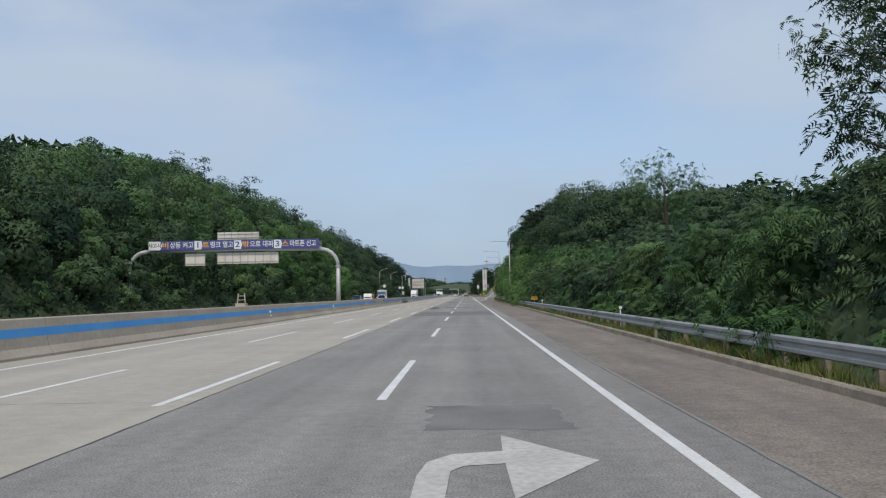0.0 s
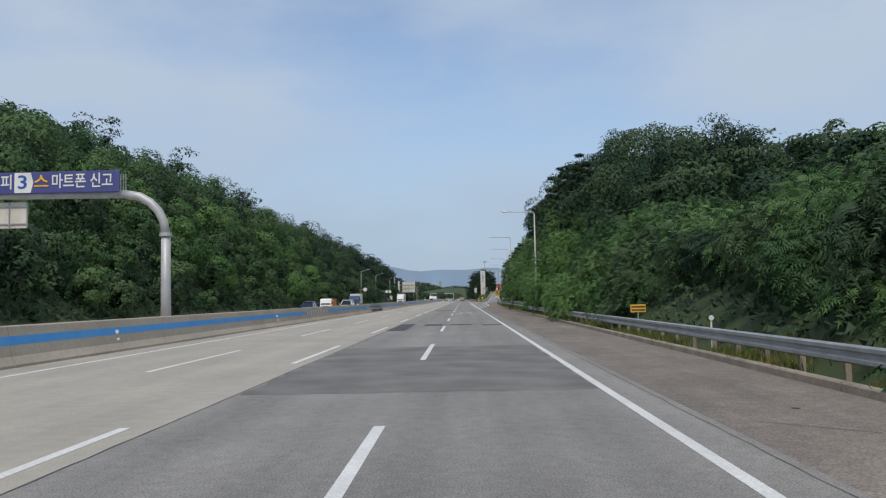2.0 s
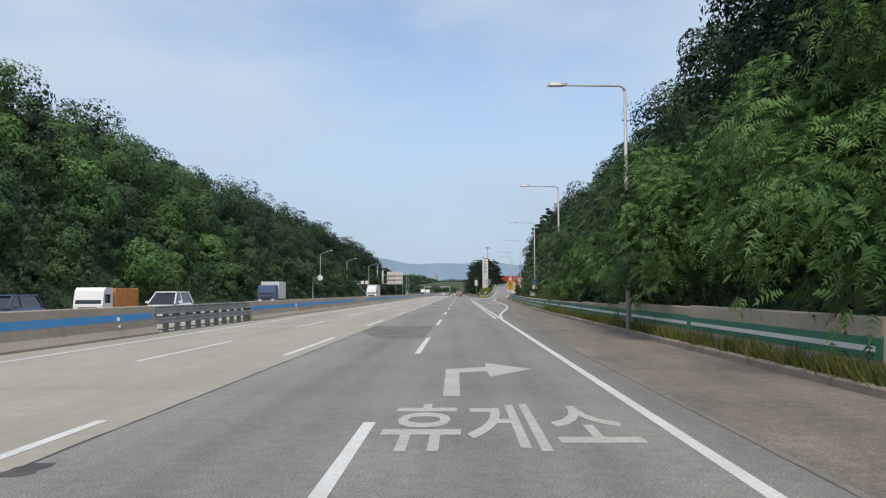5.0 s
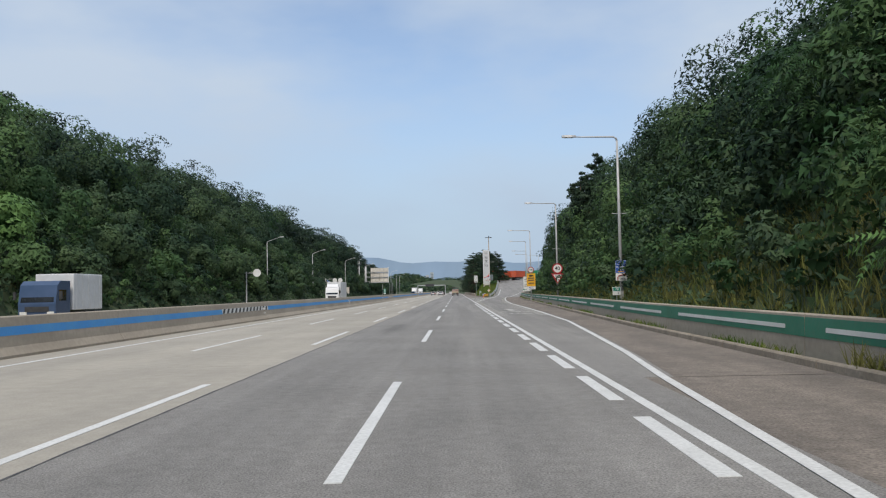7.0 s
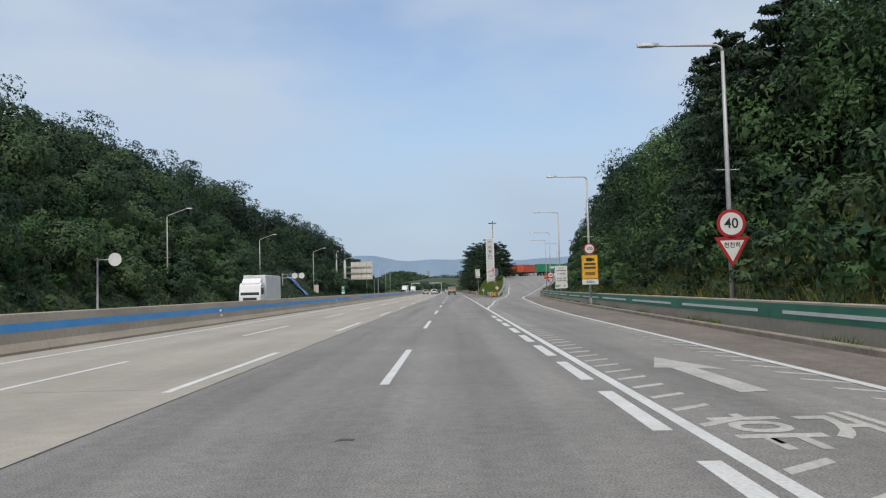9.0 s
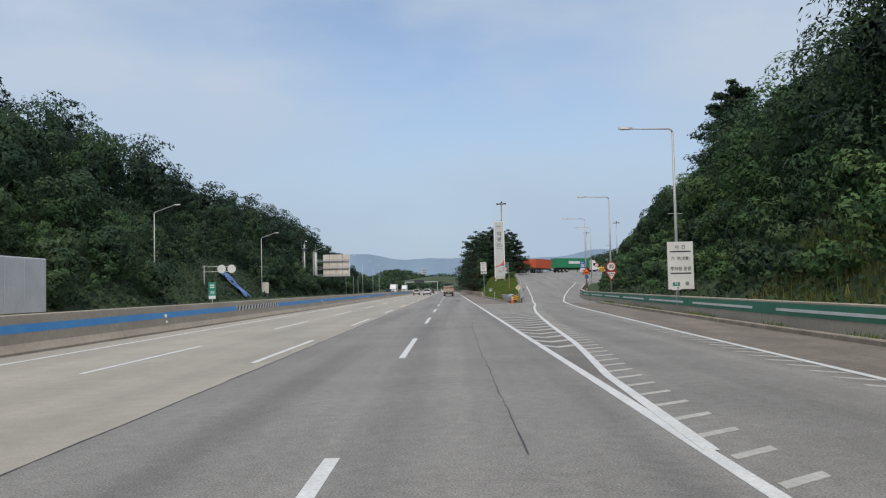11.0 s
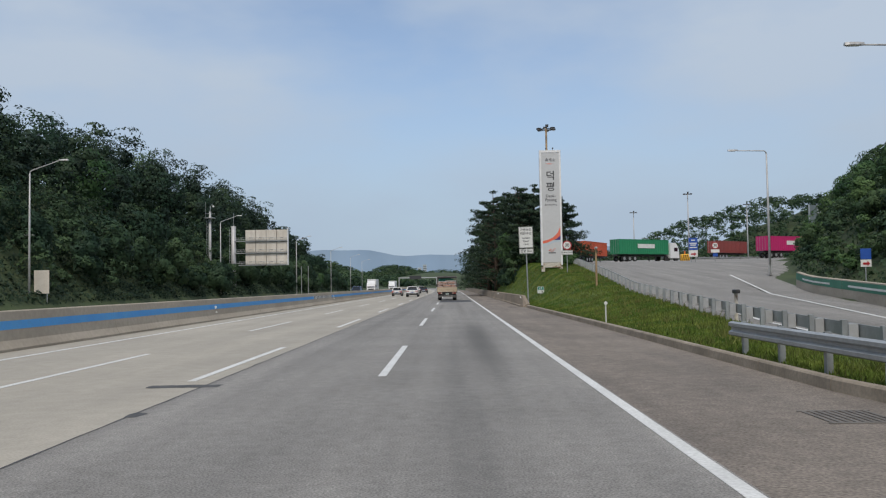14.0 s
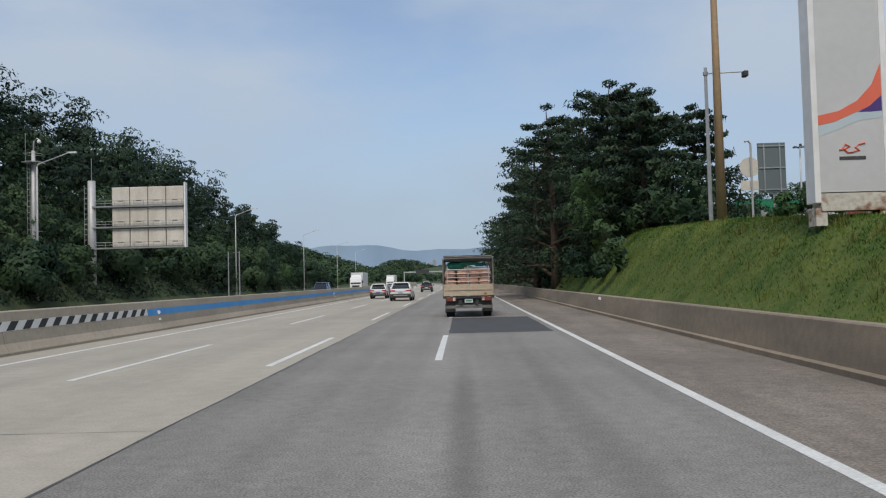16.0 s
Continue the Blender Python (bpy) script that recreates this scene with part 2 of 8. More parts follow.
POLE_TAN = material("tan_mast_paint", (0.42, 0.29, 0.16), 0.7, second=(0.33, 0.22, 0.12), scale=0.8, fine=(0.18, 0.11, 0.06), fine_scale=5, fine_amount=0.3)
PANEL_BACK = material("weathered_sign_back", (0.72, 0.68, 0.61), 0.7, second=(0.58, 0.53, 0.46), scale=0.8, fine=(0.40, 0.34, 0.27), fine_scale=6, fine_amount=0.25, stretch=(1, 1, 0.4))
TOWER_WHITE = material("white_tower_cladding", (0.86, 0.86, 0.86), 0.45, second=(0.78, 0.78, 0.78), scale=0.7, fine=(0.5, 0.38, 0.26), fine_scale=2.5, fine_amount=0.18)
TOWER_FACE = material("pale_grey_tower_face", (0.60, 0.60, 0.60), 0.4, second=(0.55, 0.55, 0.55), scale=0.5, fine=(0.47, 0.46, 0.44), fine_scale=4, fine_amount=0.2)
RUST = material("rusted_white_steel", (0.62, 0.58, 0.50), 0.7, second=(0.25, 0.10, 0.04), scale=2.2, low=0.52, high=0.66, fine=(0.12, 0.05, 0.03), fine_scale=9, fine_amount=0.3)
CORAL = material("coral_red_print", (0.80, 0.17, 0.10), 0.5, second=(0.74, 0.15, 0.09), scale=1.0)
PALE_PRINT = material("pale_blue_print", (0.52, 0.60, 0.64), 0.5, second=(0.47, 0.55, 0.60), scale=1.0)
PURPLE = material("violet_print", (0.09, 0.05, 0.22), 0.5, second=(0.07, 0.04, 0.19), scale=1.0)
DARK_TEXT = material("dark_grey_lettering", (0.05, 0.05, 0.055), 0.5, second=(0.07, 0.07, 0.07), scale=3.0)
RUBBER = material("black_rubber", (0.016, 0.016, 0.016), 0.8, second=(0.03, 0.029, 0.028), scale=6.0, bump=0.2)
DARK_PLASTIC = material("dark_plastic", (0.03, 0.03, 0.032), 0.55, second=(0.05, 0.05, 0.05), scale=4.0)
CAR_WHITE = material("white_car_paint", (0.84, 0.84, 0.84), 0.25, second=(0.79, 0.79, 0.785), scale=1.2, fine=(0.5, 0.48, 0.45), fine_scale=9, fine_amount=0.1)
CAR_DARK = material("dark_grey_car_paint", (0.035, 0.037, 0.042), 0.25, 0.3, second=(0.05, 0.05, 0.055), scale=1.2)
CAR_BLUE = material("dark_blue_car_paint", (0.05, 0.09, 0.17), 0.3, 0.2, second=(0.07, 0.11, 0.2), scale=1.2)
GLASS = material("dark_car_glass", (0.012, 0.014, 0.016), 0.06, second=(0.016, 0.018, 0.02), scale=1.0, spec=0.8)
CHROME = material("chrome", (0.7, 0.7, 0.7), 0.15, 1.0, second=(0.6, 0.6, 0.6), scale=3.0)
TAIL_RED = material("red_tail_lamp", (0.36, 0.015, 0.012), 0.2, second=(0.35, 0.01, 0.01), scale=5.0)
LAMP_CLEAR = material("clear_lamp_lens", (0.72, 0.72, 0.68), 0.15, second=(0.6, 0.6, 0.57), scale=5.0)
TRUCK_WOOD = material("beige_truck_board", (0.55, 0.45, 0.33), 0.7, second=(0.44, 0.35, 0.25), scale=1.4, fine=(0.28, 0.22, 0.16), fine_scale=8, fine_amount=0.4, stretch=(0.4, 1, 2))
CARGO = material("pink_brown_sacks", (0.46, 0.24, 0.17), 0.8, second=(0.36, 0.20, 0.15), scale=2.5, fine=(0.55, 0.36, 0.28), fine_scale=9, fine_amount=0.4, bump=0.6, bump_scale=12)
BOX_WHITE = material("white_truck_box", (0.72, 0.73, 0.74), 0.45, second=(0.62, 0.63, 0.63), scale=0.8, fine=(0.45, 0.43, 0.40), fine_scale=5, fine_amount=0.2)
TARP_ORANGE = material("orange_tarpaulin", (0.60, 0.23, 0.05), 0.7, second=(0.48, 0.17, 0.04), scale=1.6, bump=0.4, bump_scale=8)
BLUE_TARP = material("blue_tarpaulin", (0.07, 0.16, 0.42), 0.6, second=(0.12, 0.22, 0.48), scale=0.9, fine=(0.25, 0.33, 0.52), fine_scale=5, fine_amount=0.4, bump=0.8, bump_scale=4)
BOX_GREEN = material("green_container_paint", (0.015, 0.22, 0.10), 0.5, second=(0.02, 0.26, 0.12), scale=0.5, fine=(0.1, 0.2, 0.12), fine_scale=4, fine_amount=0.25)
BOX_ORANGE = material("orange_red_container_paint", (0.62, 0.10, 0.035), 0.55, second=(0.52, 0.085, 0.03), scale=0.5, fine=(0.35, 0.1, 0.05), fine_scale=4, fine_amount=0.25)
BOX_MAROON = material("maroon_container_paint", (0.28, 0.05, 0.045), 0.55, second=(0.22, 0.045, 0.04), scale=0.5, fine=(0.2, 0.08, 0.06), fine_scale=4, fine_amount=0.25)
BOX_MAGENTA = material("magenta_container_paint", (0.55, 0.02, 0.16), 0.5, second=(0.47, 0.02, 0.13), scale=0.5, fine=(0.4, 0.08, 0.16), fine_scale=4, fine_amount=0.2)
GROUND = material("weedy_ground", (0.022, 0.042, 0.015), 0.95, second=(0.045, 0.070, 0.024), scale=0.25, fine=(0.10, 0.10, 0.04), fine_scale=1.6, fine_amount=0.3, bump=0.6, bump_scale=3)
GRASS = material("green_grass_blades", (0.068, 0.138, 0.022), 0.8, second=(0.185, 0.225, 0.048), scale=0.5, island=0.4, translucent=0.3, spec=0.2)
DRY_GRASS = material("dry_grass_blades", (0.20, 0.19, 0.06), 0.85, second=(0.11, 0.15, 0.04), scale=0.5, island=0.45, translucent=0.25, spec=0.2)
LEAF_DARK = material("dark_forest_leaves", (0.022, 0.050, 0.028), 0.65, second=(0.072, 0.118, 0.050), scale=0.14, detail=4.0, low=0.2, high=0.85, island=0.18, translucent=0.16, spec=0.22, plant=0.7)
LEAF_MID = material("mid_green_leaves", (0.040, 0.092, 0.034), 0.6, second=(0.108, 0.182, 0.068), scale=0.2, detail=4.0, low=0.2, high=0.85, island=0.18, translucent=0.22, spec=0.18, plant=0.7)
LEAF_LIGHT = material("light_green_leaves", (0.060, 0.138, 0.042), 0.55, second=(0.140, 0.250, 0.080), scale=0.3, detail=3.0, low=0.2, high=0.85, island=0.18, translucent=0.28, spec=0.14, plant=0.7)
LEAF_PINE = material("pine_needles", (0.015, 0.033, 0.021), 0.65, second=(0.044, 0.074, 0.036), scale=0.25, low=0.2, high=0.85, island=0.18, translucent=0.08, spec=0.24, plant=0.7)
BARK = material("brown_bark", (0.12, 0.085, 0.06), 0.95, second=(0.075, 0.055, 0.04), scale=3.0, bump=0.8, bump_scale=14, stretch=(1, 1, 0.3))
LAWN = material("mown_lawn", (0.040, 0.082, 0.016), 0.9, second=(0.095, 0.130, 0.030), scale=0.5, detail=8.0, fine=(0.14, 0.15, 0.05), fine_scale=4, fine_amount=0.45, bump=1.0, bump_scale=9, spec=0.2)
# blue air haze of the distance is mixed into the ridge's base colour
FAR_HILL = material("far_mountain_haze_colour", (0.20, 0.275, 0.365), 1.0, second=(0.215, 0.29, 0.375), scale=0.004, spec=0.0)
BUILDING = material("dark_grey_cladding", (0.14, 0.17, 0.18), 0.6, second=(0.10, 0.13, 0.135), scale=0.3, stretch=(1, 1, 0.1))
NOISE_WALL = material("pale_noise_wall", (0.42, 0.45, 0.47), 0.6, second=(0.36, 0.385, 0.40), scale=0.3)

# ---- tools ----


class Build:
    """Collects boxes, tubes and plates into one mesh."""

    def __init__(self):
        self.v, self.f = [], []

    def add(self, verts, faces):
        n = len(self.v)
        self.v += [tuple(p) for p in verts]
        self.f += [tuple(i + n for i in face) for face in faces]
        return self

    def box(self, c, s, m=None, taper=(1, 1), shift=(0, 0)):
        """A box round c with sides s; its top may be tapered and shifted."""
        hx, hy, hz = s[0] / 2, s[1] / 2, s[2] / 2
        pts = [Vector((sx * hx, sy * hy, -hz)) for sx, sy in ((-1, -1), (1, -1), (1, 1), (-1, 1))]
        pts += [Vector((sx * hx * taper[0] + shift[0], sy * hy * taper[1] + shift[1], hz)) for sx, sy in ((-1, -1), (1, -1), (1, 1), (-1, 1))]
        pts = [(m @ p if m else p) + Vector(c) for p in pts]
        return self.add(pts, [(3, 2, 1, 0), (4, 5, 6, 7), (0, 1, 5, 4), (1, 2, 6, 5), (2, 3, 7, 6), (3, 0, 4, 7)])

    def soft_box(self, c, s, b, m=None):
        """A box with chamfered edges of width b."""
        x, y, z = (d / 2 for d in s)
        bm = bmesh.new()
        bmesh.ops.create_cube(bm, size=1)
        for vert in bm.verts:
            vert.co = Vector((vert.co.x * 2 * x, vert.co.y * 2 * y, vert.co.z * 2 * z))
        bmesh.ops.bevel(bm, geom=list(bm.edges), offset=b, segments=2, profile=0.5, affect="EDGES")
        bm.verts.index_update()
        self.add([(m @ vert.co if m else vert.co) + Vector(c) for vert in bm.verts], [[vert.index for vert in face.verts] for face in bm.faces])
        bm.free()
        return self

    def tube(self, points, radii, n=8, caps=True):
        """A round bar along points."""
        points = [Vector(p) for p in points]
        radii = radii if isinstance(radii, (list, tuple)) else [radii] * len(points)
        verts, faces = [], []
        for i, p in enumerate(points):
            way = (points[min(i + 1, len(points) - 1)] - points[max(i - 1, 0)]).normalized()
            side = way.cross(Vector((0, 0, 1)) if abs(way.z) < 0.9 else Vector((1, 0, 0))).normalized()
            up = side.cross(way)
            verts += [p + radii[i] * (math.cos(a) * side + math.sin(a) * up) for a in (2 * math.pi * k / n for k in range(n))]
        for i in range(len(points) - 1):
            faces += [(i * n + k, i * n + (k + 1) % n, (i + 1) * n + (k + 1) % n, (i + 1) * n + k) for k in range(n)]
        if caps:
            faces += [tuple(range(n))[::-1], tuple(range((len(points) - 1) * n, len(points) * n))]
        return self.add(verts, faces)

    def disc(self, c, r, depth, m=None, n=24):
        """A round plate that faces -y."""
        verts = [(r * math.cos(a), y, r * math.sin(a)) for y in (-depth / 2, depth / 2) for a in (2 * math.pi * k / n for k in range(n))]
        faces = [tuple(range(n)), tuple(range(n, 2 * n))[::-1]] + [(k, k + n, (k + 1) % n + n, (k + 1) % n) for k in range(n)]
        return self.add([(m @ Vector(p) if m else Vector(p)) + Vector(c) for p in verts], faces)

    def plate(self, outline, y0, y1):
        """An outline in x and z, in anticlockwise order, drawn out from y0 to y1."""
        n = len(outline)
        verts = [(x, y, z) for y in (y0, y1) for x, z in outline]
        faces = [tuple(range(n)), tuple(range(n, 2 * n))[::-1]] + [(k, k + n, (k + 1) % n + n, (k + 1) % n) for k in range(n)]
        return self.add(verts, faces)

    def flat(self, outline, z0, z1):
        """An outline in x and y, in anticlockwise order, drawn up from z0 to z1."""
        n = len(outline)
        verts = [(x, y, z) for z in (z0, z1) for x, y in outline]
        faces = [tuple(range(n))[::-1], tuple(range(n, 2 * n))] + [(k, (k + 1) % n, (k + 1) % n + n, k + n) for k in range(n)]
        return self.add(verts, faces)

    def sweep(self, profile, path, closed=True):
        """A profile of (across, up) pairs along path points (x, y, z), across the way to the right."""
        n, verts, faces = len(profile), [], []
        for i, p in enumerate(path):
            a, b = path[max(i - 1, 0)], path[min(i + 1, len(path) - 1)]
            dx, dy = b[0] - a[0], b[1] - a[1]
            length = math.hypot(dx, dy)
            verts += [(p[0] + u * dy / length, p[1] - u * dx / length, p[2] + w) for u, w in profile]
        for i in range(len(path) - 1):
            faces += [(i * n + k, (i + 1) * n + k, (i + 1) * n + (k + 1) % n, i * n + (k + 1) % n) for k in range(n if closed else n - 1)]
        if closed:
            faces += [tuple(range(n)), tuple(range((len(path) - 1) * n, len(path) * n))[::-1]]
        return self.add(verts, faces)

    def mesh(self, name, mat, smooth=False):
        me = bpy.data.meshes.new(name)
        me.from_pydata(self.v, [], self.f)
        me.materials.append(mat)
        me.validate()
        if smooth:
            me.shade_smooth()
        return me


def part(name, b, mat, parent=None, label="", smooth=False, at=None):
    """Links a Build as one mesh object, under a thing or a part where one is given."""
    ob = new(name, b.mesh(name, mat, smooth) if isinstance(b, Build) else b)
    if parent:
        ob.parent = parent
    if at:
        ob.matrix_basis = at
    return tagged(ob, label)


def thing(name, m, label, category, group="", kind=""):
    ob = new(name)
    ob.empty_display_size = 0.3
    ob.matrix_basis = m
    return tagged(ob, label, category, group, kind)


def lettering(text, size, mat, name="lettering", depth=0.004, align="CENTER", squash=1.0):
    """Words as a mesh that faces -y, upright, with its middle at the origin."""
    curve = bpy.data.curves.new(name, "FONT")
    curve.body, curve.size, curve.extrude, curve.resolution_u = text, size, depth, 3
    curve.offset = 0.014 * size
    curve.align_x, curve.align_y = align, "CENTER"
    ob = bpy.data.objects.new(name, curve)
    scene.collection.objects.link(ob)
    bpy.context.view_layer.update()
    me = bpy.data.meshes.new_from_object(ob.evaluated_get(bpy.context.evaluated_depsgraph_get()))
    me.name = name
    bpy.data.objects.remove(ob)
    bpy.data.curves.remove(curve)
    me.transform(Matrix.Diagonal((squash, 1, 1, 1)))
    me.transform(Matrix.Rotation(radians(90), 4, "X"))
    me.materials.clear()
    me.materials.append(mat)
    return me


def raw_mesh(name, verts, quads, mat, smooth=False):
    """A large mesh of triangles or quads from arrays."""
    me = bpy.data.meshes.new(name)
    me.vertices.add(len(verts))
    me.vertices.foreach_set("co", np.ascontiguousarray(verts, dtype=np.float32).ravel())
    me.loops.add(quads.size)
    me.loops.foreach_set("vertex_index", np.ascontiguousarray(quads, dtype=np.int32).ravel())
    me.polygons.add(len(quads))
    me.polygons.foreach_set("loop_start", np.arange(0, quads.size, quads.shape[1], dtype=np.int32))
    me.update(calc_edges=True)
    me.materials.append(mat)
    if smooth:
        me.shade_smooth()
    return me


def smoothstep(a, b, v):
    t = np.clip((v - a) / (b - a), 0, 1)
    return t * t * (3 - 2 * t)


def ripple(x, y, seed=0.0):
    """A smooth uneven field between about -1 and 1."""
    return (np.sin(x * 0.091 + y * 0.043 + seed) + np.sin(y * 0.067 - x * 0.037 + 1.7 * seed) + 0.6 * np.sin(x * 0.21 + 0.9 + seed) * np.sin(y * 0.17 + 2.1 * seed)) / 2.4


def bend(y):
    """How far the whole road has swung to the left, far ahead."""
    return -np.clip(np.asarray(y, float) - 560, 0, 900) ** 2 / 7200.0


# right edge of the pavement, height of the exit ramp and of the yard, line of the ramp
EDGE_Y = [-60, 150, 200, 220, 262, 320, 345, 372]
EDGE_X = [5.75, 5.95, 6.3, 6.7, 8.3, 10.6, 12.0, 13.6]


def edge_x(y):
    return np.interp(y, EDGE_Y, EDGE_X)


def rise(y):
    return np.interp(np.asarray(y, float), [372, 392, 402, 412, 427, 445, 468, 500, 530], [0, 0.0, 0.18, 0.48, 1.0, 2.25, 3.75, 4.9, 5.6])


RAMP_Y = [330, 345, 358, 387, 410, 440, 470, 530]
RAMP_L = [4.3, 4.95, 6.0, 8.3, 10.2, 12.6, 14.6, 17.0]
RAMP_R = [8.1, 8.9, 12.6, 15.0, 17.8, 24.4, 40.0, 130.0]


def ramp_left(y):
    return np.interp(y, RAMP_Y, RAMP_L)


def ramp_right(y):
    return np.interp(y, RAMP_Y, RAMP_R)


def land(x, y):
    """The height of the ground."""
    x, y = np.asarray(x, float), np.asarray(y, float)
    x = x - bend(y)
    h = np.full(np.broadcast(x, y).shape, -0.12)
    # the wooded hill past the other carriageway
    ridge = np.interp(y, [-300, 60, 110, 165, 190, 212, 250, 310, 350, 380, 440, 500, 575, 620, 655, 680], [8, 10, 14, 26.8, 32.6, 33.0, 29.0, 24, 27.8, 28.6, 24.0, 20.4, 19, 14, 4, 0]) * (1 + 0.10 * ripple(x, y, 2.0))
    left = np.clip((-34.5 - x) * 0.95, 0, None)
    h = np.maximum(h, np.where(x < -34.5, ridge * (1 - np.exp(-left / np.maximum(ridge, 0.1) * 1.4)) - 0.12, -0.12))
    # the steep wooded bank on the right
    base = np.interp(y, [-100, 150, 215, 265, 320, 372, 400, 440, 460, 480, 500, 520, 545], [6.9, 6.9, 7.7, 9.4, 12.2, 16.0, 19.0, 27.0, 34.0, 44.0, 58.0, 78.0, 110.0])
    crest = np.interp(y, [-100, 40, 75, 105, 135, 300, 345, 375, 430, 500, 545], [2.0, 2.3, 2.8, 5.2, 15.0, 19, 21, 24, 28, 34, 34]) * (1 + 0.08 * ripple(x, y, 5.0))
    bank = np.clip((x - base) * 0.95, 0, None)
    h = np.where((x > base) & (y < 545), np.maximum(h, crest * (1 - np.exp(-bank / np.maximum(crest, 0.1) * 1.2)) + 0.12 + rise(np.minimum(y, 470))), h)
    # the mound between the road and the yard, and the yard
    foot = np.interp(y, [380, 388, 395, 409, 430, 457, 520, 640, 720], [6.4, 5.65, 5.6, 5.55, 5.35, 5.4, 5.6, 6.0, 6.0])
    top = np.where(y < 530, rise(y), 5.6 * (1 - smoothstep(700, 900, y)))
    up = smoothstep(0, 1, np.clip((x - foot) / np.interp(y, [380, 420, 458, 700], [1.5, 4.5, 4.2, 6.0]), 0, 1))
    mound = np.where((y > 378) & (x > foot), up * top - 0.1 + 0.22 * np.minimum(np.clip(x - foot, 0, 1) * 2, 1), -0.12)
    on_ramp = (x > ramp_left(y) - 0.6) & (x < ramp_right(y) + 0.4) & (y > 372) & (y < 535)
    mound = np.where(on_ramp, np.minimum(mound, rise(y) - 0.12), mound)
    h = np.where(y > 378, np.maximum(h, mound), h)
    # hills far off
    for cx, cy, rx, ry, top_ in ((528, 1375, 240, 208, 98), (-110, 1230, 70, 160, 34), (-70, 860, 26, 90, 6), (22, 1700, 62, 110, 31), (110, 1500, 120, 200, 20)):
        h = np.maximum(h, top_ * np.exp(-((x - cx) / rx) ** 2 - ((y - cy) / ry) ** 2) * (1 + 0.08 * ripple(x * 0.6, y * 0.6, 3.0)) - 0.4)
    return h


# ---- the ground, one sheet ----
gx = np.unique(np.concatenate([np.linspace(-4500, -400, 14), np.linspace(-400, -120, 15), np.arange(-120, -34, 3.0), np.arange(-34, 4, 9.0), np.arange(4, 40, 0.75), np.arange(40, 120, 5.0), np.linspace(120, 500, 20), np.linspace(500, 1000, 18), np.linspace(1000, 4500, 12)]))
gy = np.unique(np.concatenate([np.linspace(-800, -60, 12), np.arange(-60, 520, 3.0), np.arange(520, 1000, 12.0), np.linspace(1000, 1800, 30), np.linspace(1800, 4900, 16)]))
gxx, gyy = np.meshgrid(gx, gy)
verts = np.stack([gxx + bend(gyy) * (np.abs(gxx) < 300), gyy, land(gxx + bend(gyy), gyy)], -1).reshape(-1, 3)
nx = len(gx)
i0 = (np.arange(len(gy) - 1)[:, None] * nx + np.arange(nx - 1)[None]).ravel()
tagged(new("ground", raw_mesh("ground", verts, np.stack([i0, i0 + 1, i0 + nx + 1, i0 + nx], 1), GROUND, True)), "weedy green and brown ground with wooded hills", "ground", kind="structure")
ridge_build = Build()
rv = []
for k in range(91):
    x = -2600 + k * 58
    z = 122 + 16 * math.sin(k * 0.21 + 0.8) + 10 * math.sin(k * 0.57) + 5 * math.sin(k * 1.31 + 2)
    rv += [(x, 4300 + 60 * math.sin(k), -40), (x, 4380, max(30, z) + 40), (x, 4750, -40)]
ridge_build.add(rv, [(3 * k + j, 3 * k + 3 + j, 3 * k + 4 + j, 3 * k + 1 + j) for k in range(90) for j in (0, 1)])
tagged(part("backdrop_mountain", ridge_build, FAR_HILL, smooth=True), "mountain ridge far behind the road with blue haze put into its colour", "mountain", kind="structure")

# ---- carriageways ----
YS = list(range(-60, 560, 10)) + list(range(560, 1500, 20))


def strip(name, left, right, z, mat, label, ys=YS, kind_name="road", bent=True, down=0.3):
    """A slab of pavement between two edges that are functions of y."""
    b, rows_ = Build(), []
    for y in ys:
        o = float(bend(y)) if bent else 0.0
        zz = float(z(y)) if callable(z) else z
        rows_ += [(left(y) + o, y, zz), (right(y) + o, y, zz), (right(y) + o, y, zz - down), (left(y) + o, y, zz - down)]
    faces = []
    for k in range(len(ys) - 1):
        a, c = 4 * k, 4 * k + 4
        faces += [(a, a + 1, c + 1, c), (a + 1, a + 2, c + 2, c + 1), (a + 3, a, c, c + 3)]
    b.add(rows_, faces)
    return tagged(part(name, b, mat), label, kind_name, kind="structure")


strip("road_concrete_lanes", lambda y: -14.6, lambda y: -4.93, 0.0, CONCRETE_ROAD, "pale beige worn concrete lanes of the motorway")
strip("road_asphalt_lanes", lambda y: -4.93, lambda y: 2.75 if y <= 200 else (float(edge_x(y)) if y <= 372 else 2.12), 0.0, ASPHALT, "grey worn asphalt lanes of the motorway", ys=list(range(-60, 200, 10)) + [200, 200.01] + list(range(205, 372, 5)) + [372, 372.01] + [y for y in YS if y > 372])
strip("shoulder", lambda y: 2.75, lambda y: float(edge_x(y)), -0.004, SHOULDER, "dusty brown hard shoulder of old asphalt", ys=list(range(-60, 201, 10)), kind_name="road")
strip("shoulder_far", lambda y: 2.12, lambda y: float(np.interp(y, [372, 382, 388, 395, 409, 430, 457, 1500], [13.6, 8.0, 5.9, 5.7, 5.6, 5.3, 5.0, 5.0])), -0.004, SHOULDER, "dusty hard shoulder past the exit", ys=[372, 376, 380, 385, 390, 395, 400, 409, 420, 430, 440, 457] + [y for y in YS if y > 457], kind_name="road")
strip("road_opposite", lambda y: -33.6, lambda y: -15.2, 0.0, CONCRETE_ROAD, "pale concrete lanes of the opposite carriageway")
ramp_ys = [372] + list(range(376, 530, 4)) + [530]
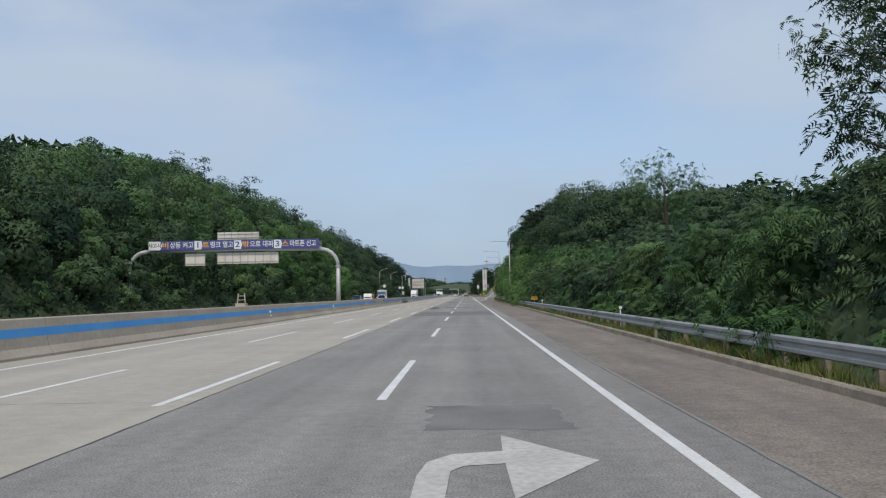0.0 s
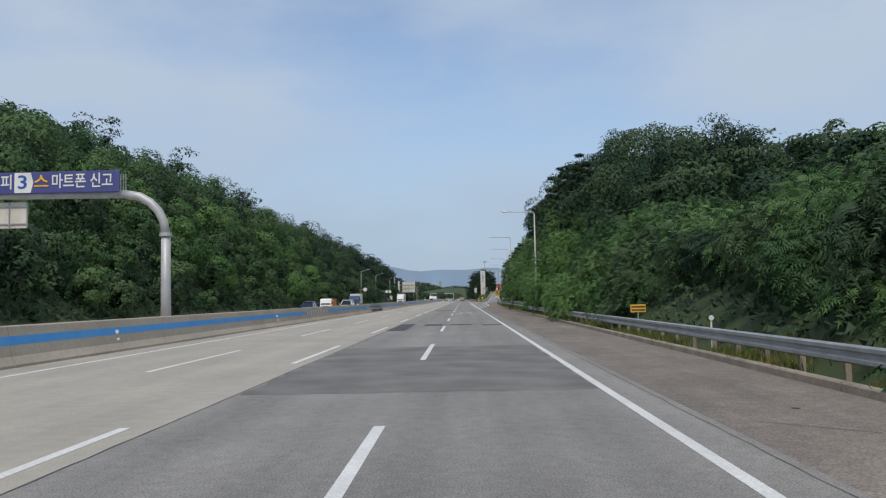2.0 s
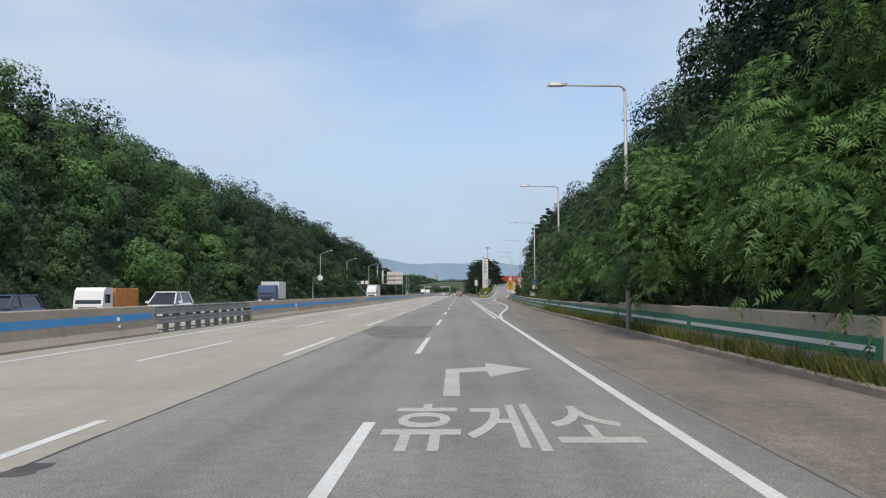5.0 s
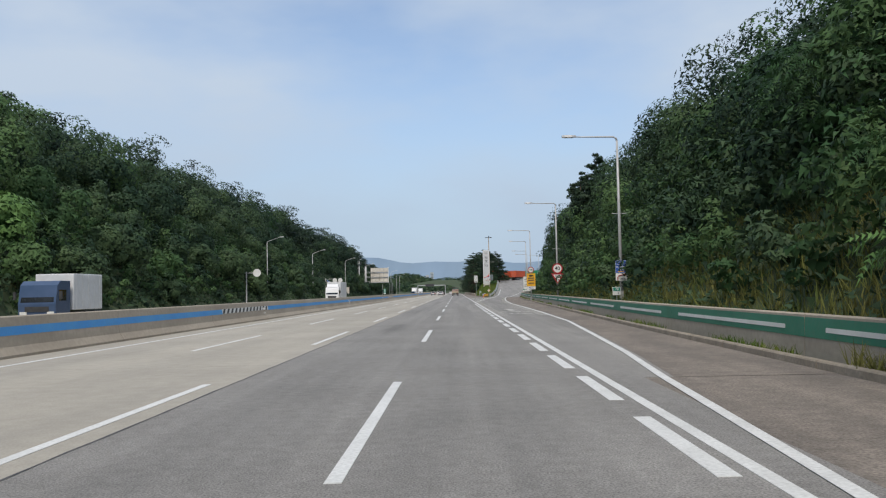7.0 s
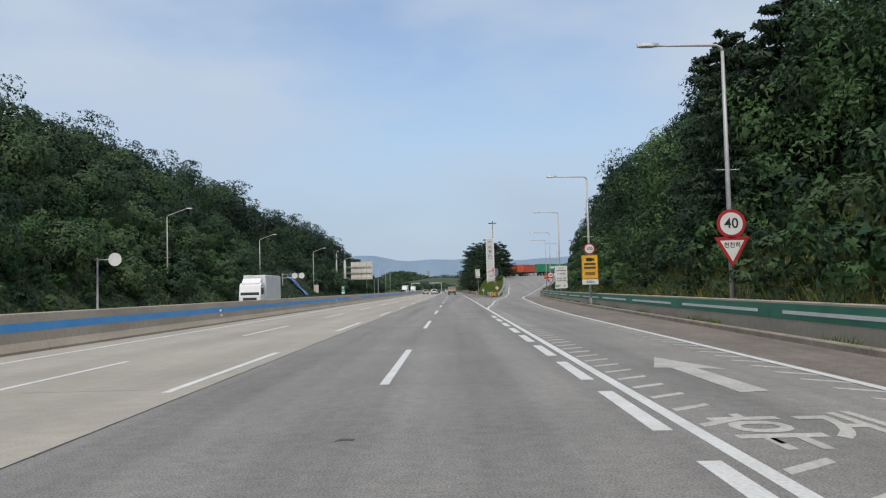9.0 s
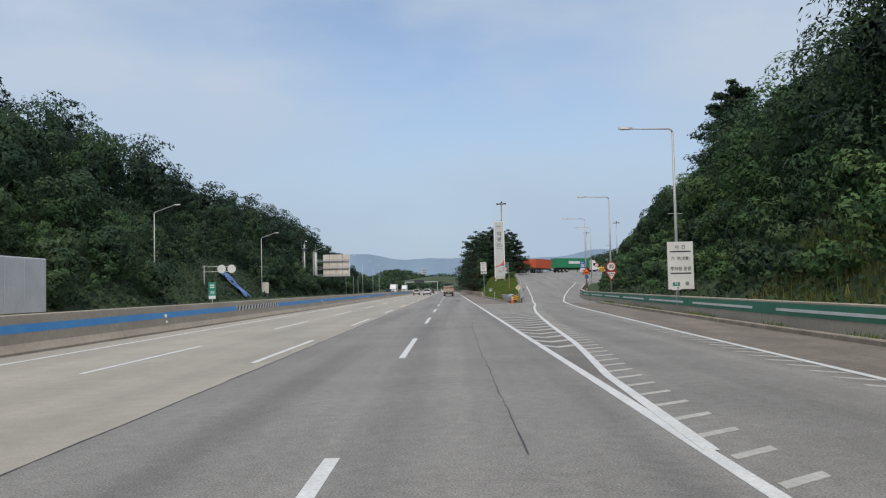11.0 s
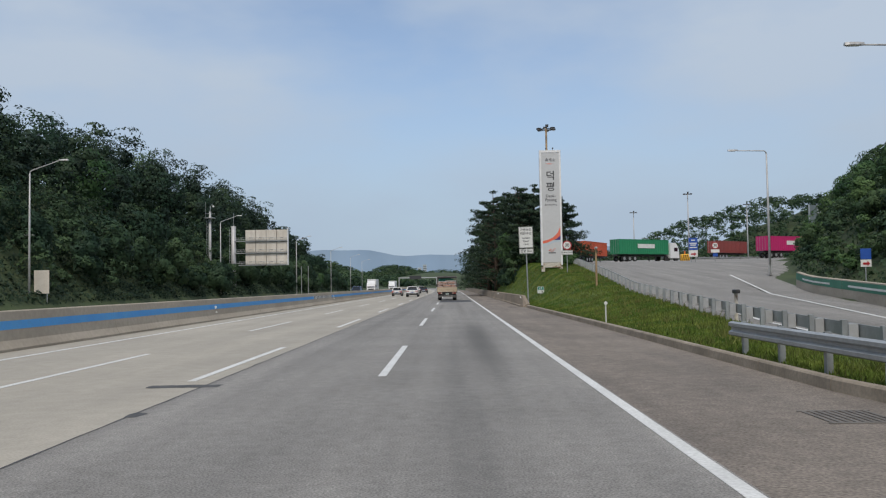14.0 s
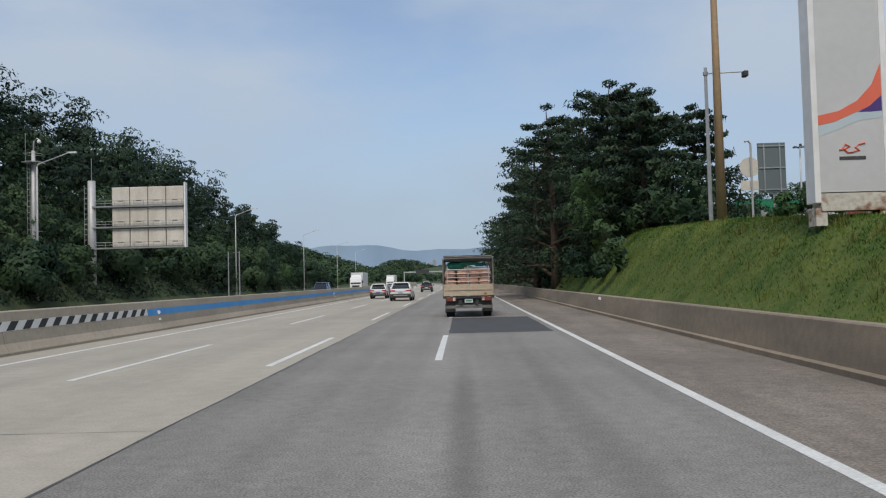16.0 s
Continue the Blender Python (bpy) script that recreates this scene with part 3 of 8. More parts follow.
strip("exit_ramp", lambda y: float(ramp_left(y)) - 0.5, lambda y: float(ramp_right(y)) + 0.35, lambda y: float(rise(y)) + 0.006, ASPHALT, "grey asphalt ramp that climbs to the service yard", ys=ramp_ys, bent=False)
yard = Build()
yard.add([(x_, y_, z_) for y_, z_ in ((530, 5.606), (560, 6.7), (700, 7.2)) for x_ in (16.5, 160)], [(0, 1, 3, 2), (2, 3, 5, 4)])
tagged(part("yard_pavement", yard, ASPHALT), "wide pale asphalt yard of the service area", "pavement", kind="structure")
exit_side = [200, 205, 210, 215, 220, 227, 236, 245, 262, 285, 305, 321, 338, 353, 366, 372]
strip("shoulder_exit", lambda y: float(np.interp(y, [200, 206, 214, 227, 245, 262, 285, 305, 321, 338, 353, 366, 378], [3.3, 3.85, 4.4, 5.25, 5.7, 5.95, 6.2, 6.9, 7.7, 8.7, 9.5, 10.5, 11.6])), lambda y: float(edge_x(y)), 0.003, SHOULDER, "dusty brown strip of old asphalt beside the exit lane", ys=exit_side, kind_name="road", bent=False, down=0.05)
gore_ys = [306, 312, 318, 325, 332, 338, 345, 352, 358, 365, 372]
strip("gore_pavement", lambda y: 2.1, lambda y: float(np.interp(y, [306, 316.4, 327.8, 344.6, 357.6, 365, 372], [2.2, 3.05, 3.7, 4.85, 6.05, 6.9, 7.6])), 0.0025, GORE_ASPHALT, "dark worn asphalt inside the gore", ys=gore_ys, kind_name="road", bent=False, down=0.05)

# ---- road markings ----
MARK = 0.006


def marks(name, pieces, mat, label, piece_name, lift=0.0):
    """Painted marks lying on the road: a setting piece with each mark as a part."""
    top = tagged(new(name), label, "road marking", kind="structure")
    for outline in pieces:
        part(piece_name, Build().flat(outline, 0.0005, MARK + lift), mat, top)
    return top


def bar(x, y0, y1, w):
    return [(x - w / 2 + float(bend(y0)), y0), (x + w / 2 + float(bend(y0)), y0), (x + w / 2 + float(bend(y1)), y1), (x - w / 2 + float(bend(y1)), y1)]


def solid(xs, ys, w, name, label, mat=PAINT, z=None):
    """A painted line through the points xs, ys."""
    b = Build()
    z = z or (lambda y: 0.0)
    b.sweep([(-w / 2, 0.0005), (-w / 2, MARK), (w / 2, MARK), (w / 2, 0.0005)][::-1], [(x + float(bend(y)), y, float(z(y))) for x, y in zip(xs, ys)])
    return tagged(part(name, b, mat), label, "road marking", kind="structure")


marks("marking_lane_dashes", [bar(-1.8, 20 * k - 8, 20 * k, 0.16) for k in range(-2, 40)], PAINT, "white dashed lane line on asphalt", "dash")
marks("marking_lane_dashes_second", [bar(-5.4, 20 * k - 8.4, 20 * k + 0.2, 0.16) for k in range(-2, 40)], PAINT, "white dashed lane line beside the pavement joint", "dash")
marks("marking_lane_dashes_third", [bar(-8.75, 20 * k - 10.3, 20 * k - 1.6, 0.15) for k in range(-2, 40)], PAINT, "white dashed lane line on concrete", "dash")
line_ys = list(range(-60, 560, 20)) + list(range(560, 1500, 20))
solid([-12.1] * len(line_ys), line_ys, 0.16, "marking_median_edge_line", "white edge line along the median wall", PAINT)
solid([-16.6] * len(line_ys), line_ys, 0.16, "marking_opposite_edge_line", "white edge line of the opposite carriageway", OLD_PAINT)
edge_near = [y for y in range(-60, 181, 20)]
solid([1.96] * len(edge_near), edge_near, 0.165, "marking_shoulder_line", "white solid line along the hard shoulder")
exit_ys = [180, 190, 200, 206, 214, 227, 245, 262, 285, 305, 321, 338, 353, 366, 378, 392, 405, 425, 445]
exit_xs = [1.98, 2.35, 3.1, 3.65, 4.2, 5.05, 5.5, 5.75, 6.0, 6.7, 7.5, 8.5, 9.3, 10.3, 11.4, 13.3, 15.2, 18.6, 23.0]
solid(exit_xs, exit_ys, 0.17, "marking_exit_lane_line", "white outer line of the exit lane", z=lambda y: float(rise(y)) + 0.007)
main_ys = list(range(180, 560, 10)) + list(range(560, 1500, 20))
solid([2.0] * len(main_ys), main_ys, 0.17, "marking_main_edge_line", "white solid line between motorway and exit lane")
ramp_line = [(2.05, 300), (2.35, 307), (2.85, 312.8), (3.13, 316.4), (3.32, 319.7), (3.8, 327.8), (4.34, 335.9), (4.97, 344.6), (5.5, 350.6), (6.15, 357.6), (7.0, 365), (7.8, 373), (8.45, 380.5), (8.9, 386), (10.7, 405), (13.1, 438), (15.2, 470)]
solid([p[0] for p in ramp_line], [p[1] for p in ramp_line], 0.17, "marking_ramp_line", "white line along the ramp's inner side", z=lambda y: float(rise(y)) + 0.007)
marks("marking_exit_dashes", [bar(1.66, 197.0 + 5 * k, 200.4 + 5 * k, 0.22) for k in range(-3, 18)], PAINT, "short broad white dashes beside the exit line", "dash")
# speed-reducing ticks inside the exit lane
ticks = []
for k in range(118):
    y = 237.8 + 1.165 * k
    xl = (2.15 if y < 300 else float(np.interp(y, [p[1] for p in ramp_line], [p[0] for p in ramp_line])) + 0.1)
    if not 245.5 < y < 246.2:   # the words stand here
        ticks.append([(xl, y), (xl + 0.56, y + 0.42), (xl + 0.56, y + 0.62), (xl, y + 0.2)])
    xr = float(np.interp(y, exit_ys, exit_xs)) - 0.1
    if y < 362:
        ticks.append([(xr - 0.5, y + 0.6), (xr, y), (xr, y + 0.2), (xr - 0.5, y + 0.8)])
marks("marking_speed_ticks", ticks, OLD_PAINT, "rows of short faded white ticks in the exit lane", "tick", 0.003)
# the chevrons of the gore
chevrons = []
for k in range(-6, 21):
    start = float(np.interp(k, [-6, 0, 6, 13, 22], [315.0, 328.66, 342.2, 359.06, 381.0]))
    tip = float(np.interp(start, [312, 328.7, 336, 344.6, 359, 372], [2.3, 2.82, 3.02, 3.3, 4.1, 4.35]))
    y = start - float(np.interp(start, [312, 328, 345, 359], [0.7, 1.17, 1.12, 1.6]))
    reach = 0.2
    while reach < 5 and tip + reach < float(np.interp(y + 1.17 * reach + 0.3, [p[1] for p in ramp_line], [p[0] for p in ramp_line])) - 0.1:
        reach += 0.05
    chevrons.append([(2.1, start), (tip, y), (tip, y + 0.55), (2.1, start + 0.55)])
    chevrons.append([(tip, y), (tip + reach, y + 1.17 * reach), (tip + reach, y + 1.17 * reach + 0.55), (tip, y + 0.55)])
marks("marking_gore_chevrons", chevrons, OLD_PAINT, "faded white chevron bars in the gore", "chevron_bar", 0.0015)


def turn_arrow(y, stem_left, name):
    """A bent arrow to the right, long in the way of travel."""
    out = [(-0.87, y), (-0.58, y), (-0.55, y + 1.3), (-0.42, y + 1.55), (0.0, y + 1.65), (0.02, y + 0.2), (0.97, y + 1.75), (0.02, y + 3.3), (0.0, y + 2.3), (-0.55, y + 2.15), (-0.8, y + 1.75), (-0.87, y + 1.1)]
    if stem_left:
        out = [(-0.9, y), (-0.62, y), (-0.64, y + 3.9), (-0.05, y + 4.2), (-0.02, y + 3.0), (0.95, y + 4.7), (-0.02, y + 6.2), (-0.05, y + 5.2), (-0.93, y + 4.7)]
    b = Build()
    n = len(out)
    b.add([(px_, py_, MARK) for px_, py_ in out], [tuple(range(n))])
    return tagged(part(name, b, OLD_PAINT), "faded white bent arrow painted on the asphalt", "road marking", kind="structure")


turn_arrow(5.2, False, "marking_turn_arrow")
turn_arrow(142.65, True, "marking_turn_arrow_second")
arrow = Build().add([(3.75, 255.9, MARK), (3.2, 253.7, MARK), (3.5, 253.6, MARK), (3.52, 249.9, MARK), (3.98, 250.0, MARK), (3.93, 253.4, MARK), (4.4, 253.1, MARK)], [tuple(range(7))])
tagged(part("marking_ahead_arrow", arrow, OLD_PAINT), "faded white ahead arrow in the exit lane", "road marking", kind="structure")


def road_words(text, x, y, width, length, name, label):
    me = lettering(text, 1.0, OLD_PAINT, name, 0.0)
    me.transform(Matrix.Rotation(radians(-90), 4, "X"))
    co = np.empty(len(me.vertices) * 3, dtype=np.float32)
    me.vertices.foreach_get("co", co)
    co = co.reshape(-1, 3)
    low, high = co.min(0), co.max(0)
    me.transform(Matrix.Translation((x, y, MARK - 0.0015)) @ Matrix.Diagonal((width / max(high[0] - low[0], 0.01), length / max(high[1] - low[1], 0.01), 0, 1)) @ Matrix.Translation((-(low[0] + high[0]) / 2, -(low[1] + high[1]) / 2, 0)))
    return tagged(new(name, me), label, "road marking", kind="structure")


road_words("휴게소", -0.05, 139.9, 3.05, 3.7, "marking_rest_area_words", "white painted Korean words on the asphalt lane")
road_words("휴게소", 3.75, 246.9, 2.9, 2.2, "marking_rest_area_words_exit", "faded white painted Korean words in the exit lane")
road_words("천천히", 4.2, 242.0, 2.5, 2.2, "marking_slow_words_exit", "faded white painted Korean words for slow")

# ---- patches, joints and cracks ----
def slab(name, outline, mat, label, z=0.004):
    n = len(outline)
    return tagged(part(name, Build().add([(px_, py_, z) for px_, py_ in outline], [tuple(range(n))]), mat), label, "road patch", kind="structure")


def ragged(x0, y0, x1, y1, seed, step=0.5, rough_=0.05):
    """A rectangle with an uneven edge."""
    r = random.Random(seed)
    out, nx_, ny_ = [], max(2, int((x1 - x0) / step)), max(2, int((y1 - y0) / step))
    out += [(x0 + (x1 - x0) * k / nx_, y0 + r.uniform(-rough_, rough_)) for k in range(nx_)]
    out += [(x1 + r.uniform(-rough_, rough_), y0 + (y1 - y0) * k / ny_) for k in range(ny_)]
    out += [(x1 - (x1 - x0) * k / nx_, y1 + r.uniform(-rough_, rough_)) for k in range(nx_)]
    out += [(x0 + r.uniform(-rough_, rough_), y1 - (y1 - y0) * k / ny_) for k in range(ny_)]
    return out


slab("road_patch_long", ragged(-4.92, 93.6, -3.85, 105.7, 1, 0.4, 0.06), NEW_ASPHALT, "long fresh black asphalt patch along the joint")
slab("road_patch_square", ragged(-3.18, 100.8, -2.03, 104.3, 2, 0.4, 0.04), NEW_ASPHALT, "fresh black square asphalt patch")
slab("road_patch_square_middle", ragged(-1.46, 101.4, 0.0, 103.5, 3, 0.4, 0.04), NEW_ASPHALT, "fresh black square asphalt patch")
slab("road_patch_square_outer", ragged(0.58, 100.15, 1.84, 102.1, 4, 0.4, 0.04), NEW_ASPHALT, "fresh black square asphalt patch")
slab("road_patch_far", [(-4.92, 164.6), (-3.75, 160.2), (-1.95, 159.3), (-1.95, 170.1), (-4.92, 171.2)], OLD_PATCH, "dark square asphalt patch")
slab("road_patch_grey", ragged(-0.95, 8.9, 0.95, 11.2, 5, 0.22, 0.1), OLD_PATCH, "old dark grey asphalt patch", 0.003)
slab("road_patch_band", ragged(-4.85, 64.0, 1.84, 78.3, 6, 0.6, 0.08), OLD_PATCH, "old dark asphalt band across the lane", 0.003)
slab("road_patch_end", ragged(-1.72, 460.8, 1.7, 471.5, 7, 0.5, 0.03), NEW_ASPHALT, "fresh dark asphalt patch across the lane", 0.003)


def crack(points, w, seed, name="road_crack", mat=CRACK, label="dark tarred crack in the road", wander=0.03):
    r = random.Random(seed)
    b, fine = Build(), []
    for (xa, ya), (xb, yb) in zip(points, points[1:]):
        n = max(2, int(math.hypot(xb - xa, yb - ya) / 0.6))
        fine += [(xa + (xb - xa) * k / n + r.uniform(-wander, wander), ya + (yb - ya) * k / n, 0.0) for k in range(n)]
    fine.append((*points[-1], 0.0))
    lefts = [r.uniform(0.4, 1.0) * w / 2 for _ in fine]
    verts, n = [], len(fine)
    for i, p in enumerate(fine):
        a, c = fine[max(i - 1, 0)], fine[min(i + 1, n - 1)]
        dx, dy = c[0] - a[0], c[1] - a[1]
        length = max(math.hypot(dx, dy), 1e-6)
        verts += [(p[0] - lefts[i] * dy / length, p[1] + lefts[i] * dx / length, 0.0035), (p[0] + lefts[i] * dy / length, p[1] - lefts[i] * dx / length, 0.0035)]
    b.add(verts, [(2 * i, 2 * i + 1, 2 * i + 3, 2 * i + 2) for i in range(n - 1)])
    return tagged(part(name, b, mat), label, "road crack", kind="structure")


crack([(-4.93, -40), (-4.93, 93)], 0.045, 11, "road_joint_near", label="dark joint between asphalt and concrete", wander=0.012)
crack([(-4.93, 106), (-4.93, 300), (-4.93, 560)], 0.05, 12, "road_joint_far", label="dark joint between asphalt and concrete", wander=0.012)
crack([(2.75, -40), (2.6, 60), (2.62, 130), (2.75, 190)], 0.022, 13, "road_joint_shoulder", label="dark joint along the hard shoulder", wander=0.012)
for k in range(94):
    if k % 5 in (0, 3):
        crack([(-14.2, 6.0 * k - 6), (-5.0, 6.0 * k - 6 + 0.05)], 0.02, 100 + k, "road_slab_joint", label="thin joint across the concrete slabs")
crack([(-1.1, 207), (-0.88, 217.3), (-0.3, 232), (0.06, 242.6), (0.15, 262), (0.2, 298)], 0.016, 15, mat=SCUFF, wander=0.02)
crack([(0.2, 300), (0.21, 312.7), (0.25, 317), (0.36, 327.5), (0.48, 332), (0.69, 336.2), (1.3, 346.7)], 0.028, 16, wander=0.025)
for k, (xa, ya, xb, yb) in enumerate([(-4.9, 97.6, 1.9, 97.0), (-4.9, 99.4, 1.8, 99.0), (-3.2, 97.5, -2.2, 99.5), (-0.9, 96.6, -0.85, 99.0), (0.6, 98.9, 1.6, 95.4), (-4.6, 96.2, -0.9, 95.6), (-4.0, 94.6, -3.0, 97.0), (-1.9, 105, -1.5, 110), (0.3, 104, 1.1, 109), (-2.0, 100.6, -1.6, 104.6), (-3.4, 112.8, 1.7, 112.6), (-10, 103, -5.2, 100.5), (-12.5, 98.7, -6, 101.8), (3.2, 60, 4.4, 58.8), (3.0, 92, 4.8, 96), (2.9, 135, 4.9, 131), (3.2, 420, 5.0, 418), (3.4, 455, 4.6, 453), (-9.2, 367, -5.2, 366), (-12, 363, -6, 364)]):
    crack([(xa, ya), (xb, yb)], 0.03, 200 + k)

# dark scuffs and thin cracks with bends of their own
for k, (pts_, w_) in enumerate([
        ([(-2.24, 110.37), (-1.9, 110.5), (-1.62, 110.76)], 0.07), ([(-1.41, 109.2), (-1.42, 110.2), (-1.41, 111.08)], 0.09),
        ([(-0.83, 111.27), (-0.45, 111.05), (-0.08, 110.68)], 0.05), ([(-0.19, 109.67), (0.3, 110.2), (0.78, 110.34)], 0.08),
        ([(0.81, 109.88), (1.3, 110.5), (1.95, 111.12)], 0.06), ([(1.45, 111.55), (1.86, 111.37)], 0.05), ([(-0.84, 106.9), (-0.82, 111.0), (-0.87, 117.85)], 0.02),
        ([(0.84, 45.69), (1.14, 45.12)], 0.05), ([(1.5, 46.5), (1.93, 46.49), (2.52, 45.86)], 0.06), ([(-1.29, 42.5), (-1.3, 44.57), (-1.24, 49.67)], 0.02),
        ([(-1.42, 16.5), (-1.5, 19.3), (-1.55, 24.0), (-1.5, 28.0)], 0.022), ([(0.46, 214.5), (0.5, 217.4), (0.59, 221.83), (0.62, 226.0)], 0.02),
        ([(3.15, 115.07), (3.4, 114.95), (3.66, 114.9)], 0.025), ([(2.49, 117.38), (2.77, 115.82)], 0.04), ([(-0.56, 219.2), (-0.58, 220.2)], 0.12)]):
    crack(pts_, w_, 500 + k, mat=SCUFF, label="faint dark scuff on the asphalt", wander=0.03)
for k, (xa, ya, w_, l_) in enumerate([(-2.4, 218.5, 0.12, 0.16), (-2.1, 217.6, 0.14, 0.14), (2.95, 46.9, 0.25, 0.16), (3.35, 46.85, 0.12, 0.1), (3.55, 46.85, 0.12, 0.1), (3.75, 46.8, 0.35, 0.1), (4.2, 61.0, 0.12, 0.1), (3.6, 130.0, 0.25, 0.12), (-1.9, 246.8, 0.2, 0.15), (-4.97, 136.9, 0.3, 0.6), (-5.9, 390.6, 1.3, 0.4), (-4.97, 387.3, 0.2, 0.4)]):
    slab("tar_spot", ragged(xa, ya, xa + w_, ya + l_, 300 + k, 0.1, 0.04), CRACK, "small dark tar spot on the road")

# ---- median wall ----
WALL_PROFILE = [(-0.42, 0.0), (-0.42, 0.08), (-0.27, 0.32), (-0.13, 1.17), (-0.10, 1.2), (0.10, 1.2), (0.13, 1.17), (0.27, 0.32), (0.42, 0.08), (0.42, 0.0)]
WALL_X = -13.85


def wall_at(z):
    """Half the median wall's thickness at a height."""
    return float(np.interp(z, [0.08, 0.32, 1.17], [0.42, 0.27, 0.13]))


def piece(profile, y0, y1, x=WALL_X, step=10.0):
    n = max(1, int(math.ceil((y1 - y0) / step)))
    return Build().sweep(profile, [(x + float(bend(y0 + (y1 - y0) * k / n)), y0 + (y1 - y0) * k / n, 0.0) for k in range(n + 1)])


def band(z0, z1, y0, y1, proud=0.004):
    a, c = wall_at(z0) + proud, wall_at(z1) + proud
    return piece([(a - 0.02, z0), (c - 0.02, z1), (c, z1), (a, z0)], y0, y1)


median = tagged(new("wall_median"), "tall tan concrete median wall with a blue painted band", "wall", kind="structure")
ZEBRA = [(4.0, 15.0), (116.5, 127.4), (230, 241), (341.6, 353.6), (454.5, 466.2)]
y = -60.0
while y < 560:
    end = min(y + 12.0, 560)
    if y < 164 < end:
        end = 164.0
    if not 163.9 < y < 179.9:
        part("wall_segment", piece(WALL_PROFILE, y + 0.01, end - 0.015), CONCRETE, median)
    y = end if end != 164.0 else 180.0
part("wall_segment", piece(WALL_PROFILE, 560, 1460, step=20), CONCRETE, median)
spans, last = [], -60.0
for a, b_ in sorted(ZEBRA + [(163.8, 180.2)]):
    spans.append((last, a))
    last = b_
spans.append((last, 620.0))
for a, b_ in spans:
    part("blue_band", band(0.64, 0.90, a, b_), BLUE_BAND, median, "blue painted band")
for a, b_ in ZEBRA:
    part("white_ground", band(0.66, 0.92, a, b_), WHITE, median, "white painted band with black slanted stripes")
    n = int((b_ - a) / 0.8)
    for k in range(n):
        y0 = a + k * (b_ - a) / n
        p0, p1 = wall_at(0.665) + 0.007, wall_at(0.915) + 0.007
        bx = WALL_X
        part("black_stripe", Build().add([(bx + p0, y0, 0.665), (bx + p0, y0 + 0.4, 0.665), (bx + p1, y0 + 0.72, 0.915), (bx + p1, y0 + 0.32, 0.915)], [(0, 1, 2, 3)]), BLACK, median)
# steel gate in the gap of the wall
gate = thing("median_gate", pose(WALL_X, 172, 0), "galvanised steel removable barrier in the median wall's gap", "barrier")
W_BEAM = [(0.0, 0.0), (0.05, 0.03), (0.05, 0.09), (0.0, 0.13), (0.0, 0.18), (0.05, 0.22), (0.05, 0.28), (0.0, 0.31), (-0.02, 0.31), (-0.02, 0.0)]
for side in (1, -1):
    for z in (0.38, 0.80):
        prof = [(side * (0.16 + u), z + w) for u, w in W_BEAM]
        part("rail", Build().sweep(prof if side < 0 else prof[::-1], [(0, -8, 0), (0, 0, 0), (0, 8, 0)]), GALVANISED, gate)
for k in range(11):
    part("post", Build().box((0, -7.6 + 1.52 * k, 0.55), (0.24, 0.14, 1.1)), GALVANISED, gate)
part("top_plate", Build().box((0, 0, 1.14), (0.44, 16, 0.05)), GALVANISED, gate)

# reflectors on the median wall
for y in (7, 53.2, 79.2, 105.7, 160.2, 194, 239.6, 283.6, 329, 374.8, 421.6, 467.3, 513):
    o = thing("wall_reflector", pose(WALL_X + 0.24, y, 0.74), "small round white reflector on the median wall", "reflector", "median wall reflectors")
    part("disc", Build().disc((0, -0.02, 0), 0.075, 0.03), WHITE, o)
    part("bracket", Build().box((-0.03, 0.01, -0.02), (0.1, 0.03, 0.05)), GALVANISED, o)
    part("lower_disc", Build().disc((0.06, -0.02, -0.27), 0.05, 0.03), WHITE, o)

# ---- kerb and guard rail on the right, before the exit ----
kerb = tagged(new("kerb_right"), "weathered low concrete kerb at the edge of the shoulder", "kerb", kind="structure")


def kerb_line(y):
    return float(np.interp(y, [-60, 20, 60, 120, 150, 200, 220, 262, 320, 345, 372], [5.55, 5.65, 5.78, 5.85, 5.95, 6.3, 6.7, 8.2, 10.5, 11.9, 13.5]))


y = -60.0
while y < 368:
    w_ = 0.16
    ya, yb = y, min(y + 3.0, 372)
    prof = [(0.0, -0.1), (0.02, 0.13), (0.05, 0.16), (w_, 0.17), (w_, -0.1)]
    part("kerb_stone", Build().sweep(prof, [(kerb_line(ya), ya + 0.02, 0.0), (kerb_line(yb), yb - 0.02, 0.0)]), KERB, kerb)
    y += 3.0
kerb_far = tagged(new("kerb_mound"), "low concrete kerb below the grass mound", "kerb", kind="structure")


def mound_kerb(y):
    return float(np.interp(y, [383, 388, 395, 409, 425, 442], [6.2, 5.5, 5.45, 5.4, 5.25, 5.05]))


y = 386.0
while y < 436:
    prof = [(0.0, -0.1), (0.03, 0.17), (0.06, 0.20), (0.2, 0.2), (0.2, -0.1)]
    part("kerb_stone", Build().sweep(prof, [(mound_kerb(y), y + 0.015, 0.0), (mound_kerb(min(y + 3, 438.4)), min(y + 3, 438.4) - 0.015, 0.0)]), KERB, kerb_far)
    y += 3.0
rail = thing("guard_rail", pose(0, 0, 0), "galvanised steel W-beam guard rail along the shoulder", "guard rail")
y = -58.0
while y < 140:
    prof = [(-u + 0.0, w) for u, w in W_BEAM]
    path = [(6.15 + 0.0012 * yy, yy, 0.52) for yy in (y, y + 2, y + 4)]
    part("beam", Build().sweep([(u * 1.3, w * 1.12 - 0.10) for u, w in prof], path), GALVANISED, rail)
    for yy in (y, y + 2):
        # posts get the darker kerb colour for the shade behind the beam
        part("post", Build().box((6.32 + 0.0012 * yy, yy, 0.32), (0.11, 0.1, 0.8)), KERB, rail)
    y += 4.0
